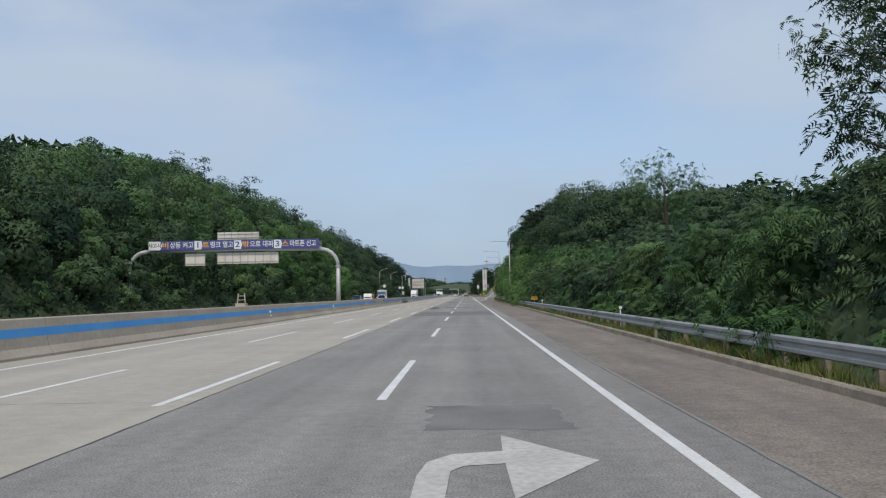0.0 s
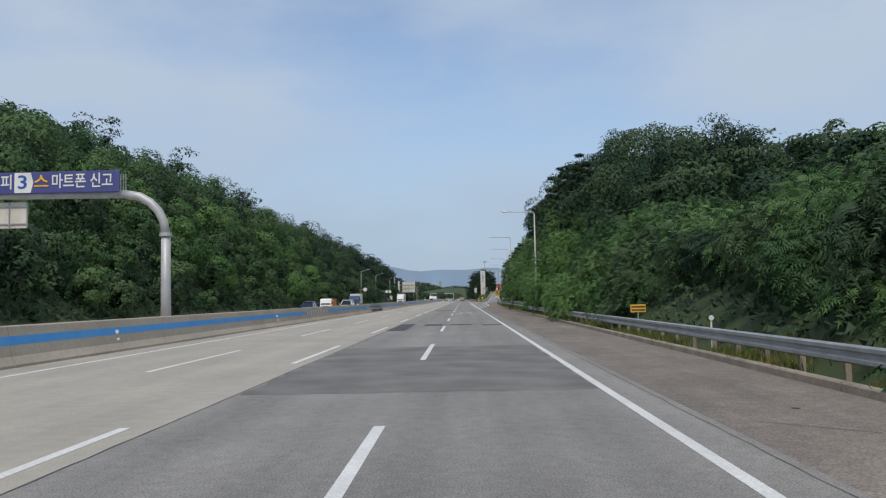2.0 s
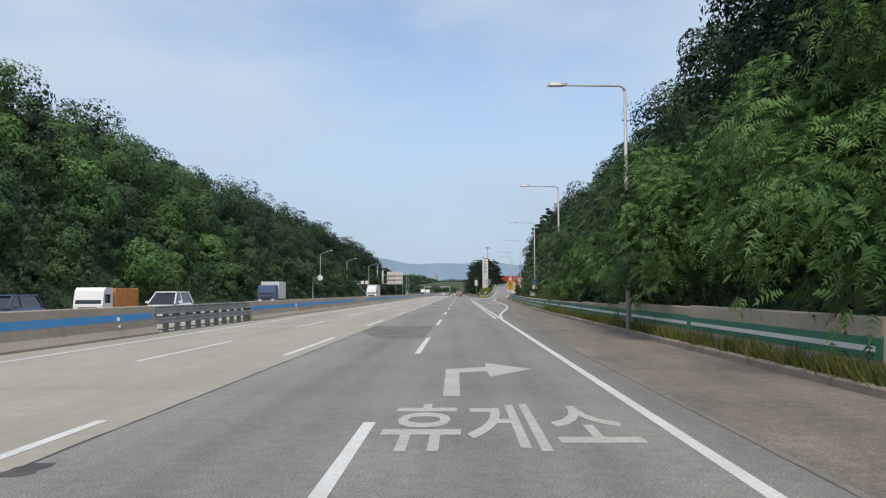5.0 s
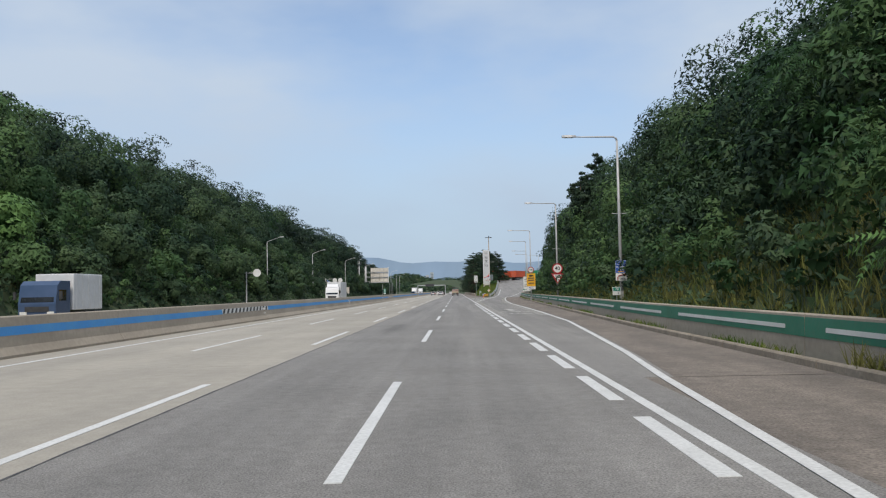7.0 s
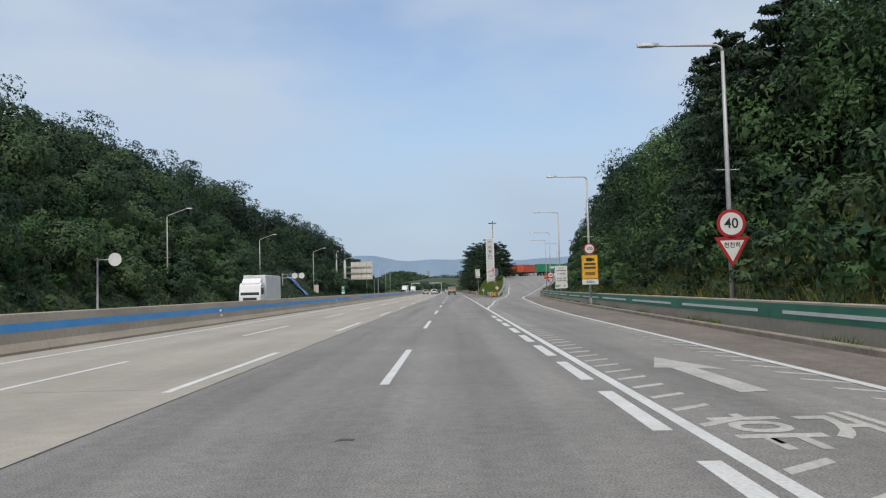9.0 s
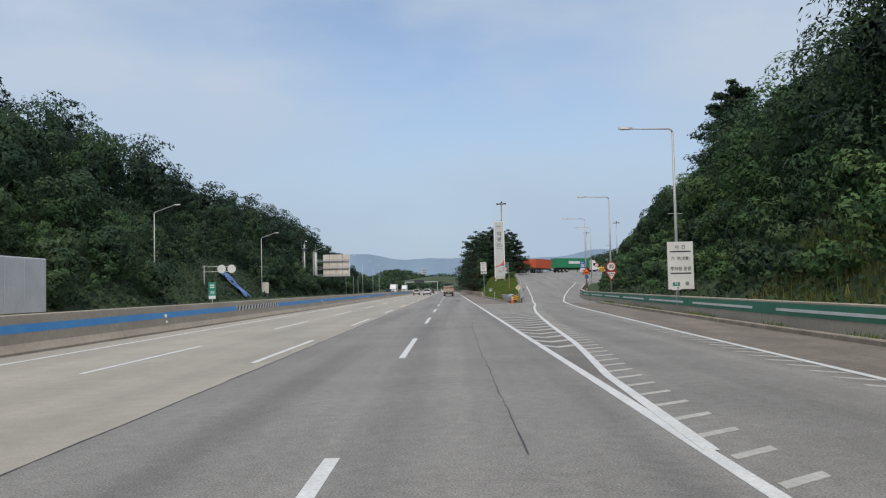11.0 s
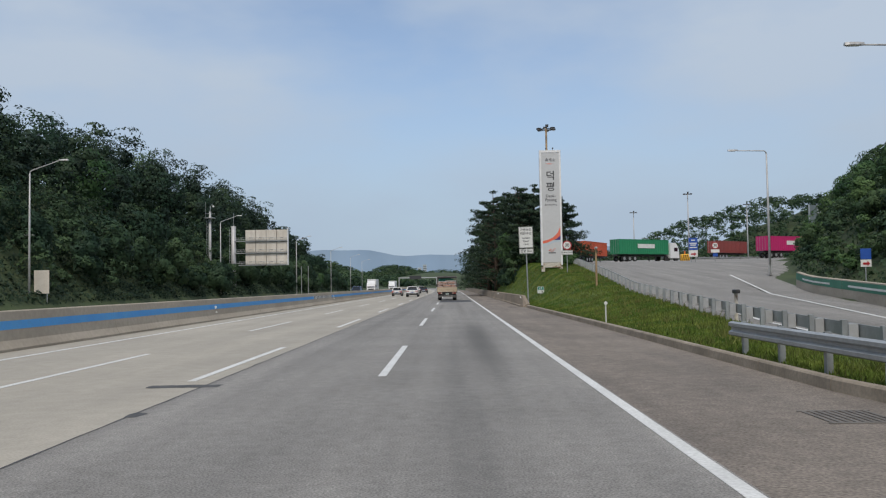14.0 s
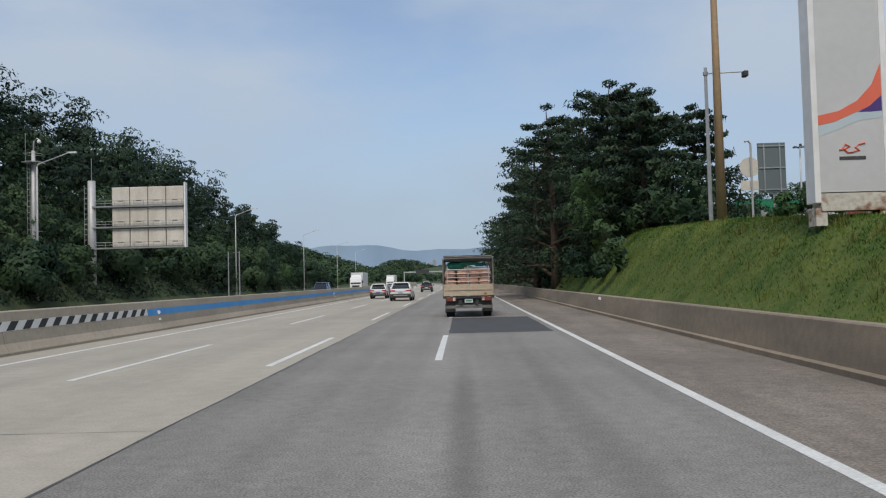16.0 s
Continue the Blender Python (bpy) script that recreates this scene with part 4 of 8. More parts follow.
part("end_wing", Build().tube([(6.24, 142.0, 0.44), (6.26, 142.35, 0.44), (6.36, 142.6, 0.44)], [0.16, 0.16, 0.05], 8), GALVANISED, rail)
# orange plate behind the rail
plate = thing("delineator_plate", pose(5.6, 82.3, 0.06), "small orange-yellow sign plate on a post by the guard rail", "sign")
part("post", Build().tube([(0.9, 0, -0.1), (0.9, 0, 1.0)], 0.03), GALVANISED, plate)
part("board", Build().soft_box((0.9, -0.03, 1.1), (0.62, 0.03, 0.32), 0.012), YELLOW, plate)
for k in range(2):
    part("writing_bar", Build().box((0.9, -0.05, 1.17 - 0.13 * k), (0.55, 0.01, 0.06)), DARK_TEXT, plate)

# ---- green-banded retaining wall along the exit lane ----
green_wall = tagged(new("wall_exit"), "stained concrete wall along the exit lane with a green and white band", "wall", kind="structure")
GW = [(y, float(np.interp(y, [143, 150, 200, 220, 262, 320, 345, 372, 390, 405, 425, 436], [6.45, 6.55, 7.0, 7.35, 9.05, 11.2, 12.6, 14.4, 15.6, 17.4, 21.2, 24.0])), float(rise(y))) for y in np.arange(143.0, 437.0, 3.0)]
for k in range(0, len(GW) - 4, 4):
    pts_ = [(x_, y_ + (0.02 if j == 0 else (-0.02 if j == 4 else 0)), z_) for j, (y_, x_, z_) in enumerate(GW[k:k + 5])]
    lift = float(np.interp(GW[k][0], [143, 155, 170, 185], [1.24, 1.2, 1.05, 1.0]))
    part("wall_panel", Build().sweep([(-0.1, -0.1), (-0.05, 0.98 * lift), (-0.03, 1.0 * lift), (0.2, 1.0 * lift), (0.22, 0.98 * lift), (0.22, -0.1)], pts_), CONCRETE, green_wall)
    inner = [pts_[0], *pts_[1:4], pts_[4]]
    part("green_band", Build().sweep([(-0.085, 0.50), (-0.06, 0.93), (-0.04, 0.93), (-0.065, 0.50)], inner), GREEN_BAND, green_wall, "dark green painted band")
    a, c = Vector(pts_[0]), Vector(pts_[4])
    inset = 0.02 if GW[k][0] < 190 else 0.09
    shorter = [a.lerp(c, inset), Vector(pts_[1]), Vector(pts_[2]), Vector(pts_[3]), a.lerp(c, 1 - inset)]
    part("white_stripe", Build().sweep([(-0.088, 0.64), (-0.082, 0.74), (-0.06, 0.74), (-0.066, 0.64)], [tuple(p) for p in shorter]), WHITE, green_wall, "white reflective stripe")
# ---- right wall past the mound ----
right_wall = tagged(new("wall_right"), "tan concrete safety wall along the shoulder", "wall", kind="structure")
RW = [(0.06, -0.05), (0.06, 0.10), (0.13, 0.14), (0.24, 0.84), (0.27, 0.87), (0.5, 0.87), (0.5, -0.05)]
part("wall_end", Build().add([(5.02, 438.4, 0), (5.5, 438.4, 0), (5.5, 438.4, 0.25), (5.26, 438.4, 0.25), (4.91, 440.4, 0), (5.35, 440.4, 0), (5.35, 440.4, 0.87), (5.12, 440.4, 0.87)], [(0, 1, 2, 3), (3, 2, 6, 7), (0, 3, 7, 4), (1, 5, 6, 2), (4, 7, 6, 5)]), STAINED_SHADED_CONCRETE, right_wall)
for x_, y_ in ((5.0, 440.9), (4.98, 471.7)):
    part("reflector", Build().disc((x_ + 0.04, y_, 0.72), 0.075, 0.04), WHITE, right_wall, "round white reflector")
y = 440.4
while y < 640:
    n = 2
    part("wall_segment", Build().sweep(RW, [(4.85 + float(bend(yy)), yy, 0.0) for yy in (y + 0.01, y + 5, y + 9.985)]), STAINED_SHADED_CONCRETE, right_wall)
    y += 10

# ---- street lamps ----
def loft(b, rings):
    """Joins rings of equal count into a closed hull."""
    n = len(rings[0])
    b.add([p for ring in rings for p in ring], [(i * n + k, i * n + (k + 1) % n, (i + 1) * n + (k + 1) % n, (i + 1) * n + k) for i in range(len(rings) - 1) for k in range(n)] + [tuple(range(n))[::-1], tuple(range((len(rings) - 1) * n, len(rings) * n))])
    return b


def street_lamp(m, height, reach, rising, label, group):
    """A tapered pole with one arm towards -x and a flat lamp head."""
    o = thing("street_lamp", m, label, "street lamp", group)
    part("pole", Build().tube([(0, 0, -0.2), (0, 0, height * 0.5), (0, 0, height - 0.25)], [0.105, 0.085, 0.06], 10), POLE_GREY, o, smooth=True)
    part("base_plate", Build().box((0, 0, 0.03), (0.4, 0.4, 0.06)).box((0, 0, 0.5), (0.19, 0.19, 0.6)), POLE_GREY, o)
    lift = 0.8 if rising else 0.04
    arm = [(0, 0, height - 0.27), (-0.05, 0, height - 0.12), (-0.2, 0, height - 0.03)] + [(-0.2 - (reach - 0.2) * t, 0, height - 0.03 + lift * t) for t in (0.35, 0.7, 1.0)]
    part("arm", Build().tube(arm, [0.055, 0.055, 0.05, 0.045, 0.04, 0.035], 8), POLE_GREY, o, smooth=True)
    head = part("lamp_head", loft(Build(), [[(x_, w_ * sy, z_ + height + lift) for sy, z_ in ((-1, -0.05), (1, -0.05), (0.7, 0.07), (-0.7, 0.07))] for x_, w_ in ((-reach + 0.05, 0.06), (-reach - 0.2, 0.14), (-reach - 0.6, 0.15), (-reach - 0.75, 0.08))]), POLE_GREY, o, "flat grey lamp head")
    part("lens", Build().box((-reach - 0.38, 0, height + lift - 0.062), (0.5, 0.2, 0.02)), LAMP_CLEAR, head)
    part("flag_bracket", Build().tube([(-0.42, 0, height * 0.54), (0.42, 0, height * 0.54)], 0.018, 6), GALVANISED, o)
    return o


RIGHT_LAMPS = [(6.4, 127), (6.15, 162.3), (7.6, 197), (8.75, 231.6), (9.65, 268.1), (10.0, 301.3), (12.65, 339.2), (15.6, 373.8), (19.0, 409.3), (25.6, 443)]
for x, y in RIGHT_LAMPS:
    street_lamp(pose(x, y, float(land(x, y)) if y < 420 else 2.2), {127: 10.0, 231.6: 9.7, 339.2: 10.9, 373.8: 10.7, 409.3: 10.8}.get(y, 10.2), 2.4, False, "tall grey steel street lamp with one arm over the exit side", "street lamps by the exit")
for y in (342, 392.2, 444, 499, 551, 603, 655, 707):
    street_lamp(pose(float(np.interp(y, [342, 392.5, 444, 499, 551], [-37.0, -37.0, -35.7, -35.2, -33.6])) + float(bend(y)), y, 0.1, 0, 0, 180), 11.9, 2.5, True, "tall grey steel street lamp with a rising arm", "street lamps of the opposite side")


# ---- signs ----
def text_part(words, size, mat, parent, at, name="lettering", squash=1.0):
    me = lettering(words, size, mat, name, 0.002, squash=squash)
    ob = new(name, me)
    ob.parent = parent
    ob.matrix_basis = Matrix.Translation(at)
    return ob


def round_sign(o, z, r, words, y=-0.16, x=0.0):
    face = part("round_plate", Build().disc((x, y, z), r, 0.03), RED, o, "round speed plate with a red rim")
    part("white_disc", Build().disc((x, y - 0.02, z), r * 0.78, 0.012), WHITE, face)
    part("back", Build().disc((x, y + 0.022, z), r * 0.98, 0.008), GALVANISED, face)
    text_part(words, r * (0.98 if len(words) < 3 else 0.75), BLACK, face, (x, y - 0.03, z), squash=1.0)
    return face


def slow_triangle(o, z, w, second, y=-0.16):
    hgt = w * 0.86
    face = part("triangle_plate", Build().plate([(-w / 2, z + hgt / 2), (0, z - hgt / 2), (w / 2, z + hgt / 2)], y - 0.015, y + 0.015), RED, o, "red-rimmed white triangle plate pointing down")
    k = 0.68
    part("white_field", Build().plate([(-w / 2 * k, z + hgt / 2 - 0.10 * w), (0, z - hgt / 2 * 0.62), (w / 2 * k, z + hgt / 2 - 0.10 * w)], y - 0.03, y - 0.016), WHITE, face)
    text_part("천천히", w * 0.17, BLACK, face, (0, y - 0.034, z + hgt * 0.22))
    if second:
        text_part("SLOW", w * 0.11, BLACK, face, (0, y - 0.034, z + hgt * 0.05))
    return face


def board(o, name, x, z, w, h_, mat, label="", y=-0.16, rim=None):
    face = part(name, Build().soft_box((x, y, z), (w, 0.03, h_), 0.01), mat, o, label)
    if rim:
        for dx, dz, sx, sz in ((0, h_ / 2 - 0.03, w - 0.04, 0.02), (0, -h_ / 2 + 0.03, w - 0.04, 0.02), (-w / 2 + 0.03, 0, 0.02, h_ - 0.04), (w / 2 - 0.03, 0, 0.02, h_ - 0.04)):
            part("rim", Build().box((x + dx, y - 0.018, z + dz), (sx, 0.006, sz)), rim, face)
    return face


def bars(face, x, y, z, w, h_, rows_, mat, seed):
    """Unreadable writing as bars of its size."""
    r = random.Random(seed)
    for k in range(rows_):
        ww = w * r.uniform(0.7, 1.0)
        part("writing_bar", Build().box((x, y, z - k * h_ * 1.7), (ww, 0.006, h_)), mat, face)


def on_lamp(name, index, label, category="sign"):
    x, y = RIGHT_LAMPS[index]
    return thing(name, pose(x, y, float(land(x, y))), label, category)


o = on_lamp("charging_sign", 3, "blue and white charging-station sign with red arrow on a pole")
o.matrix_basis = o.matrix_basis @ Matrix.Translation((0, 0, 0.22)) @ Matrix.Diagonal((0.6, 1, 0.57, 1))
f = board(o, "blue_board", -0.05, 3.45, 1.05, 1.3, SIGN_BLUE, "blue board with a white car outline", rim=WHITE)
part("car_outline", Build().tube([(-0.45, -0.18, 3.72), (-0.28, -0.18, 3.76), (-0.18, -0.18, 3.92), (0.14, -0.18, 3.93), (0.28, -0.18, 3.8), (0.35, -0.18, 3.74), (0.33, -0.18, 3.66), (-0.45, -0.18, 3.66), (-0.45, -0.18, 3.72)], 0.014, 6), WHITE, f)
text_part("전기자동차", 0.2, WHITE, f, (-0.05, -0.18, 3.42))
text_part("충전소", 0.2, WHITE, f, (-0.05, -0.18, 3.18))
part("writing_bar", Build().box((-0.05, -0.18, 2.97), (0.62, 0.006, 0.08)), YELLOW, f)
f = board(o, "white_board", 0.0, 2.42, 1.12, 0.72, WHITE, "white board with a red bent arrow")
part("red_arrow", Build().tube([(-0.38, -0.185, 2.12), (-0.37, -0.185, 2.42), (-0.28, -0.185, 2.56), (-0.1, -0.185, 2.6), (0.22, -0.185, 2.62)], 0.05, 6).plate([(0.2, 2.48), (0.45, 2.63), (0.2, 2.76)], -0.2, -0.18), RED, f)
bars(f, 0.1, -0.18, 2.3, 0.6, 0.06, 2, DARK_TEXT, 1)
o = on_lamp("speed_sign_forty", 4, "speed limit 40 plate above a slow triangle on a lamp pole")
round_sign(o, 3.5, 0.53, "40")
slow_triangle(o, 2.46, 1.3, False)
o = on_lamp("speed_camera_sign", 5, "speed limit 100 plate above an orange camera board")
round_sign(o, 4.55, 0.44, "100")
f = board(o, "orange_board", 0.0, 3.15, 1.25, 1.85, YELLOW, "orange-yellow board with a camera symbol", rim=BLACK)
part("camera_symbol", Build().box((-0.05, -0.18, 3.72), (0.46, 0.008, 0.26)).plate([(0.18, 3.66), (0.36, 3.6), (0.36, 3.84), (0.18, 3.78)], -0.185, -0.176), BLACK, f)
bars(f, 0.0, -0.18, 3.38, 0.9, 0.17, 2, DARK_TEXT, 2)
bars(f, 0.0, -0.18, 2.72, 0.95, 0.05, 3, DARK_TEXT, 3)
f = board(o, "white_board", 0.0, 2.0, 1.25, 0.4, WHITE, "white distance board")
text_part("430m", 0.28, SIGN_BLUE, f, (0, -0.18, 2.0))
o = on_lamp("parking_notice", 6, "tall white notice board with dark Korean writing on a lamp pole")
o.matrix_basis = o.matrix_basis @ Matrix.Translation((0, 0, 0.3))
f = board(o, "white_board", 0.15, 2.55, 1.5, 2.75, WHITE)
for words, size, z in (("야  간", 0.25, 3.6), ("가  변(대형)", 0.22, 2.95), ("주차장 운영", 0.25, 2.35)):
    text_part(words, size, DARK_TEXT, f, (0.15, -0.18, z))
for z in (3.36, 2.1):
    part("writing_bar", Build().box((0.15, -0.18, z), (1.2, 0.006, 0.075)), DARK_TEXT, f)
for dx in (-0.25, 0.35):
    part("emblem", Build().disc((0.15 + dx, -0.18, 1.5), 0.12, 0.006, n=14), GALVANISED, f)
o = on_lamp("speed_sign_thirty", 7, "speed limit 30 plate above a slow triangle on a lamp pole")
round_sign(o, 3.65, 0.5, "30")
slow_triangle(o, 2.69, 1.22, True)
x, y = RIGHT_LAMPS[8]
o = thing("hump_warning_sign", pose(x, y, float(land(x, y))), "orange warning triangle with a black hump on a lamp pole", "sign")
f = part("triangle_plate", Build().plate([(-0.62, 2.75), (0.62, 2.75), (0, 3.85)], -0.16, -0.13), RED, o)
part("orange_field", Build().plate([(-0.46, 2.84), (0.46, 2.84), (0, 3.64)], -0.172, -0.161), ORANGE, f)
part("hump_symbol", Build().plate([(-0.3, 2.98), (0.3, 2.98), (0.12, 3.12), (-0.12, 3.12)], -0.18, -0.173), BLACK, f)


def kilometre_plate(x, y, z, big, small, label, k=1.0):
    o = thing("kilometre_plate", pose(x, y, z) @ Matrix.Diagonal((k, 1, k, 1)), label, "sign", "kilometre plates")
    part("post", Build().tube([(0, 0, -0.9), (0, 0, 0.3)], 0.02, 6), GALVANISED, o)
    f = part("board", Build().soft_box((0, -0.03, 0.2), (0.46, 0.025, 0.46), 0.012), WHITE, o)
    part("green_field", Build().box((0, -0.047, 0.31), (0.40, 0.008, 0.2)), SIGN_GREEN, f)
    text_part(big, 0.2, WHITE, f, (0, -0.054, 0.31))
    text_part(small, 0.2, BLACK, f, (0.07, -0.05, 0.08))
    return o


kilometre_plate(6.75, 140.2, 1.15, "70", ".2", "small green and white kilometre plate among shrubs")
kilometre_plate(8.35, 231.0, 1.27, "70", ".1", "small green and white kilometre plate behind the exit wall")
kilometre_plate(12.0, 337.2, 1.35, "70", ".0", "small green and white kilometre plate beside a notice board")
kilometre_plate(7.0, 444.3, 1.0, "69", ".9", "small green and white kilometre plate on the grass mound", 1.2)
o = thing("median_kilometre_sign", pose(-14.0, 337.7, 1.2), "tall narrow green and white kilometre sign on the median wall", "sign")
part("post", Build().tube([(0, 0, 0), (0, 0, 0.2)], 0.03, 6), GALVANISED, o)
f = part("board", Build().soft_box((0, 0, 0.66), (0.42, 0.03, 0.95), 0.012), SIGN_GREEN, o)
text_part("70", 0.24, WHITE, f, (0, -0.02, 0.55))
part("white_field", Build().box((0, -0.019, 0.30), (0.38, 0.006, 0.18)), WHITE, f)
bars(f, 0, -0.02, 0.98, 0.28, 0.07, 2, WHITE, 5)

# variable speed limit sign by the mound
o = thing("speed_zone_sign", pose(5.75, 441.9, float(land(5.75, 441.9)) - 0.5, ry=-1.2), "white speed-zone board with Korean and English words on a steel post", "sign")
part("post", Build().tube([(0, 0, 0.2), (0, 0, 6.7)], [0.06, 0.05], 8), GALVANISED, o)
f = board(o, "white_board", 0.0, 5.9, 1.12, 1.7, WHITE, rim=DARK_TEXT, y=-0.08)
for words, size, z in (("가변속도", 0.25, 6.5), ("제한구간", 0.25, 6.2), ("Variable", 0.2, 5.85), ("Speed", 0.2, 5.6), ("Limit", 0.2, 5.35)):
    text_part(words, size, DARK_TEXT, f, (0, -0.1, z))
f = board(o, "distance_board", 0.0, 4.78, 1.12, 0.4, WHITE, rim=DARK_TEXT, y=-0.08)
text_part("전방 2km", 0.24, DARK_TEXT, f, (0, -0.1, 4.78))
# speed limit in the service area
x, y = 10.1, 450.2
o = thing("service_area_speed_sign", pose(x, y, 2.86), "speed limit 30 plate with a white Korean board on a post", "sign")
part("post", Build().tube([(0, 0, -0.5), (0, 0, 3.0)], 0.04, 8), GALVANISED, o)
round_sign(o, 2.35, 0.42, "30", y=-0.07)
f = board(o, "white_board", 0.0, 1.68, 1.05, 0.4, WHITE, rim=DARK_TEXT, y=-0.07)
text_part("휴게소 전구역", 0.17, DARK_TEXT, f, (0, -0.09, 1.68))
o = thing("yard_speed_sign", pose(33.4, 481, 3.9), "speed limit 30 plate with blue arrow board on a post", "sign")
part("post", Build().tube([(0, 0, -0.1), (0, 0, 3.0)], 0.04, 8), GALVANISED, o)
round_sign(o, 2.4, 0.45, "30", y=-0.07)
part("white_board", Build().box((0, -0.06, 1.7), (1.1, 0.03, 0.4)), WHITE, o)
part("blue_board", Build().box((0, -0.06, 1.2), (0.6, 0.03, 0.4)), SIGN_BLUE, o)
o = thing("yard_direction_sign", pose(29.6, 477.6, 3.85), "blue and white direction board with a red arrow on posts", "sign")
for dx in (-0.25, 0.25):
    part("post", Build().tube([(dx, 0, -0.1), (dx, 0, 1.2)], 0.04, 6), GALVANISED, o)
f = part("blue_board", Build().soft_box((0, -0.05, 2.55), (1.1, 0.04, 1.5), 0.01), SIGN_BLUE, o)
for z_, w_ in ((3.0, 0.5), (2.62, 0.9), (2.4, 0.7), (2.1, 0.9)):
    part("writing_bar", Build().box((0, -0.075, z_), (w_, 0.008, 0.13)), WHITE, f)
f = part("white_board", Build().soft_box((0, -0.05, 1.35), (1.1, 0.04, 0.8), 0.01), WHITE, o)
part("red_arrow", Build().plate([(-0.3, 1.2), (0.1, 1.2), (0.1, 1.08), (0.38, 1.28), (0.1, 1.48), (0.1, 1.36), (-0.3, 1.36)], -0.09, -0.075), RED, f)
o = thing("exit_direction_sign", pose(20.4, 417.3, float(rise(417)) + 0.75) @ Matrix.Diagonal((0.72, 1, 0.72, 1)), "small blue and white direction board behind the exit wall", "sign")
part("post", Build().tube([(0, 0, -0.2), (0, 0, 1.6)], 0.035, 6), GALVANISED, o)
part("blue_board", Build().soft_box((0, -0.05, 2.2), (0.75, 0.03, 0.75), 0.01), SIGN_BLUE, o)
f = part("white_board", Build().soft_box((0, -0.05, 1.55), (0.75, 0.03, 0.5), 0.01), WHITE, o)
part("red_arrow", Build().plate([(-0.22, 1.45), (0.08, 1.45), (0.08, 1.36), (0.28, 1.53), (0.08, 1.7), (0.08, 1.6), (-0.22, 1.6)], -0.08, -0.066), RED, f)

DRAIN_IRON = material("worn_iron", (0.17, 0.155, 0.14), 0.7, second=(0.11, 0.10, 0.09), scale=3.0)

# ---- the gore: crash cushion, rails, posts ----
o = thing("crash_cushion", pose(6.3, 378.7, 0.0, 0, 0, 1) @ Matrix.Diagonal((0.78, 0.62, 0.84, 1)), "galvanised crash cushion with a black and yellow chevron nose", "crash cushion")
arch = [(-0.5, 0.2), (0.5, 0.2), (0.5, 0.75)] + [(0.5 * math.cos(a), 0.75 + 0.35 * math.sin(a)) for a in (0.4, 0.9, 1.57, 2.24, 2.74)] + [(-0.5, 0.75)]
part("nose_plate", Build().plate(arch, -0.05, 0.04), BLACK, o)
for k in range(3):
    z0 = 0.20 + 0.23 * k
    part("yellow_chevron", Build().plate([(-0.48, z0), (-0.48, z0 + 0.12), (0, z0 + 0.36), (0, z0 + 0.24)], -0.062, -0.051).plate([(0, z0 + 0.24), (0, z0 + 0.36), (0.48, z0 + 0.12), (0.48, z0)], -0.062, -0.051), YELLOW, o)
part("roof_sheet", Build().plate([(-0.52, 0.78)] + [(0.52 * math.cos(a), 0.78 + 0.33 * math.sin(a)) for a in (2.74, 2.24, 1.57, 0.9, 0.4)][::1] + [(0.52, 0.78)], 0.05, 7.6), material("bluish_steel_sheet", (0.30, 0.38, 0.46), 0.45, 0.4, second=(0.38, 0.46, 0.53), scale=1.2), o, "blue-grey arched steel cover")
for side in (-1, 1):
    for z in (0.22, 0.50):
        prof = [(side * (0.5 + u), z + w * 0.85) for u, w in W_BEAM]
        part("side_beam", Build().sweep(prof if side < 0 else prof[::-1], [(0, 0.1, 0), (0, 3.8, 0), (0, 7.6, 0)]), GALVANISED, o)
for k in range(6):
    part("frame_post", Build().box((0, 0.4 + 1.35 * k, 0.33), (0.7, 0.12, 0.66)), GALVANISED, o)
part("footing", Build().box((0, 3.6, 0.04), (0.8, 7.4, 0.08)), KERB, o)
o = thing("striped_end_board", pose(6.62, 386.6, 0.0, 0, 0, -4), "rounded rail end with black and yellow slanted stripes", "sign")
part("sheet", Build().soft_box((0, 0, 0.50), (1.24, 0.05, 0.62), 0.02), YELLOW, o)
for k in range(9):
    x0 = -0.98 + 0.2 * k
    quad = [(x0, 0.79), (x0 + 0.1, 0.79), (x0 + 0.5, 0.21), (x0 + 0.4, 0.21)]
    cut = []
    for (xa, za), (xb, zb) in zip(quad, quad[1:] + quad[:1]):   # keep the stripe inside the sheet
        for lim in sorted([t for t in ((-0.6 - xa) / (xb - xa) if xb != xa else -1, (0.6 - xa) / (xb - xa) if xb != xa else -1) if 0 < t < 1]):
            cut.append((xa + (xb - xa) * lim, za + (zb - za) * lim))
        cut.append((xb, zb))
    cut = [p for p in cut if -0.601 <= p[0] <= 0.601]
    if len(cut) > 2:
        part("black_stripe", Build().plate(cut, -0.034, -0.026), BLACK, o)
for side in (-0.45, 0.45):
    part("post", Build().box((side, 0.2, 0.4), (0.1, 0.1, 0.9)), GALVANISED, o)
o = thing("gore_guard_rail", pose(0, 0, 0), "short galvanised guard rail beside the grass mound", "guard rail")
part("beam", Build().sweep([(-u * 1.3, w * 1.05 + 0.5) for u, w in W_BEAM], [(5.95, 387.4, 0), (5.93, 391, 0), (5.95, 394.8, 0)]), GALVANISED, o)
for y in (388.2, 390.2, 392.2, 394.2):
    part("post", Build().box((6.04, y, 0.42), (0.11, 0.11, 0.84)), GALVANISED, o)
o = thing("ramp_guard_rail", pose(0, 0, 0), "long galvanised guard rail with square posts along the ramp", "guard rail")
ys_ = list(np.arange(388.0, 478.0, 2.0))
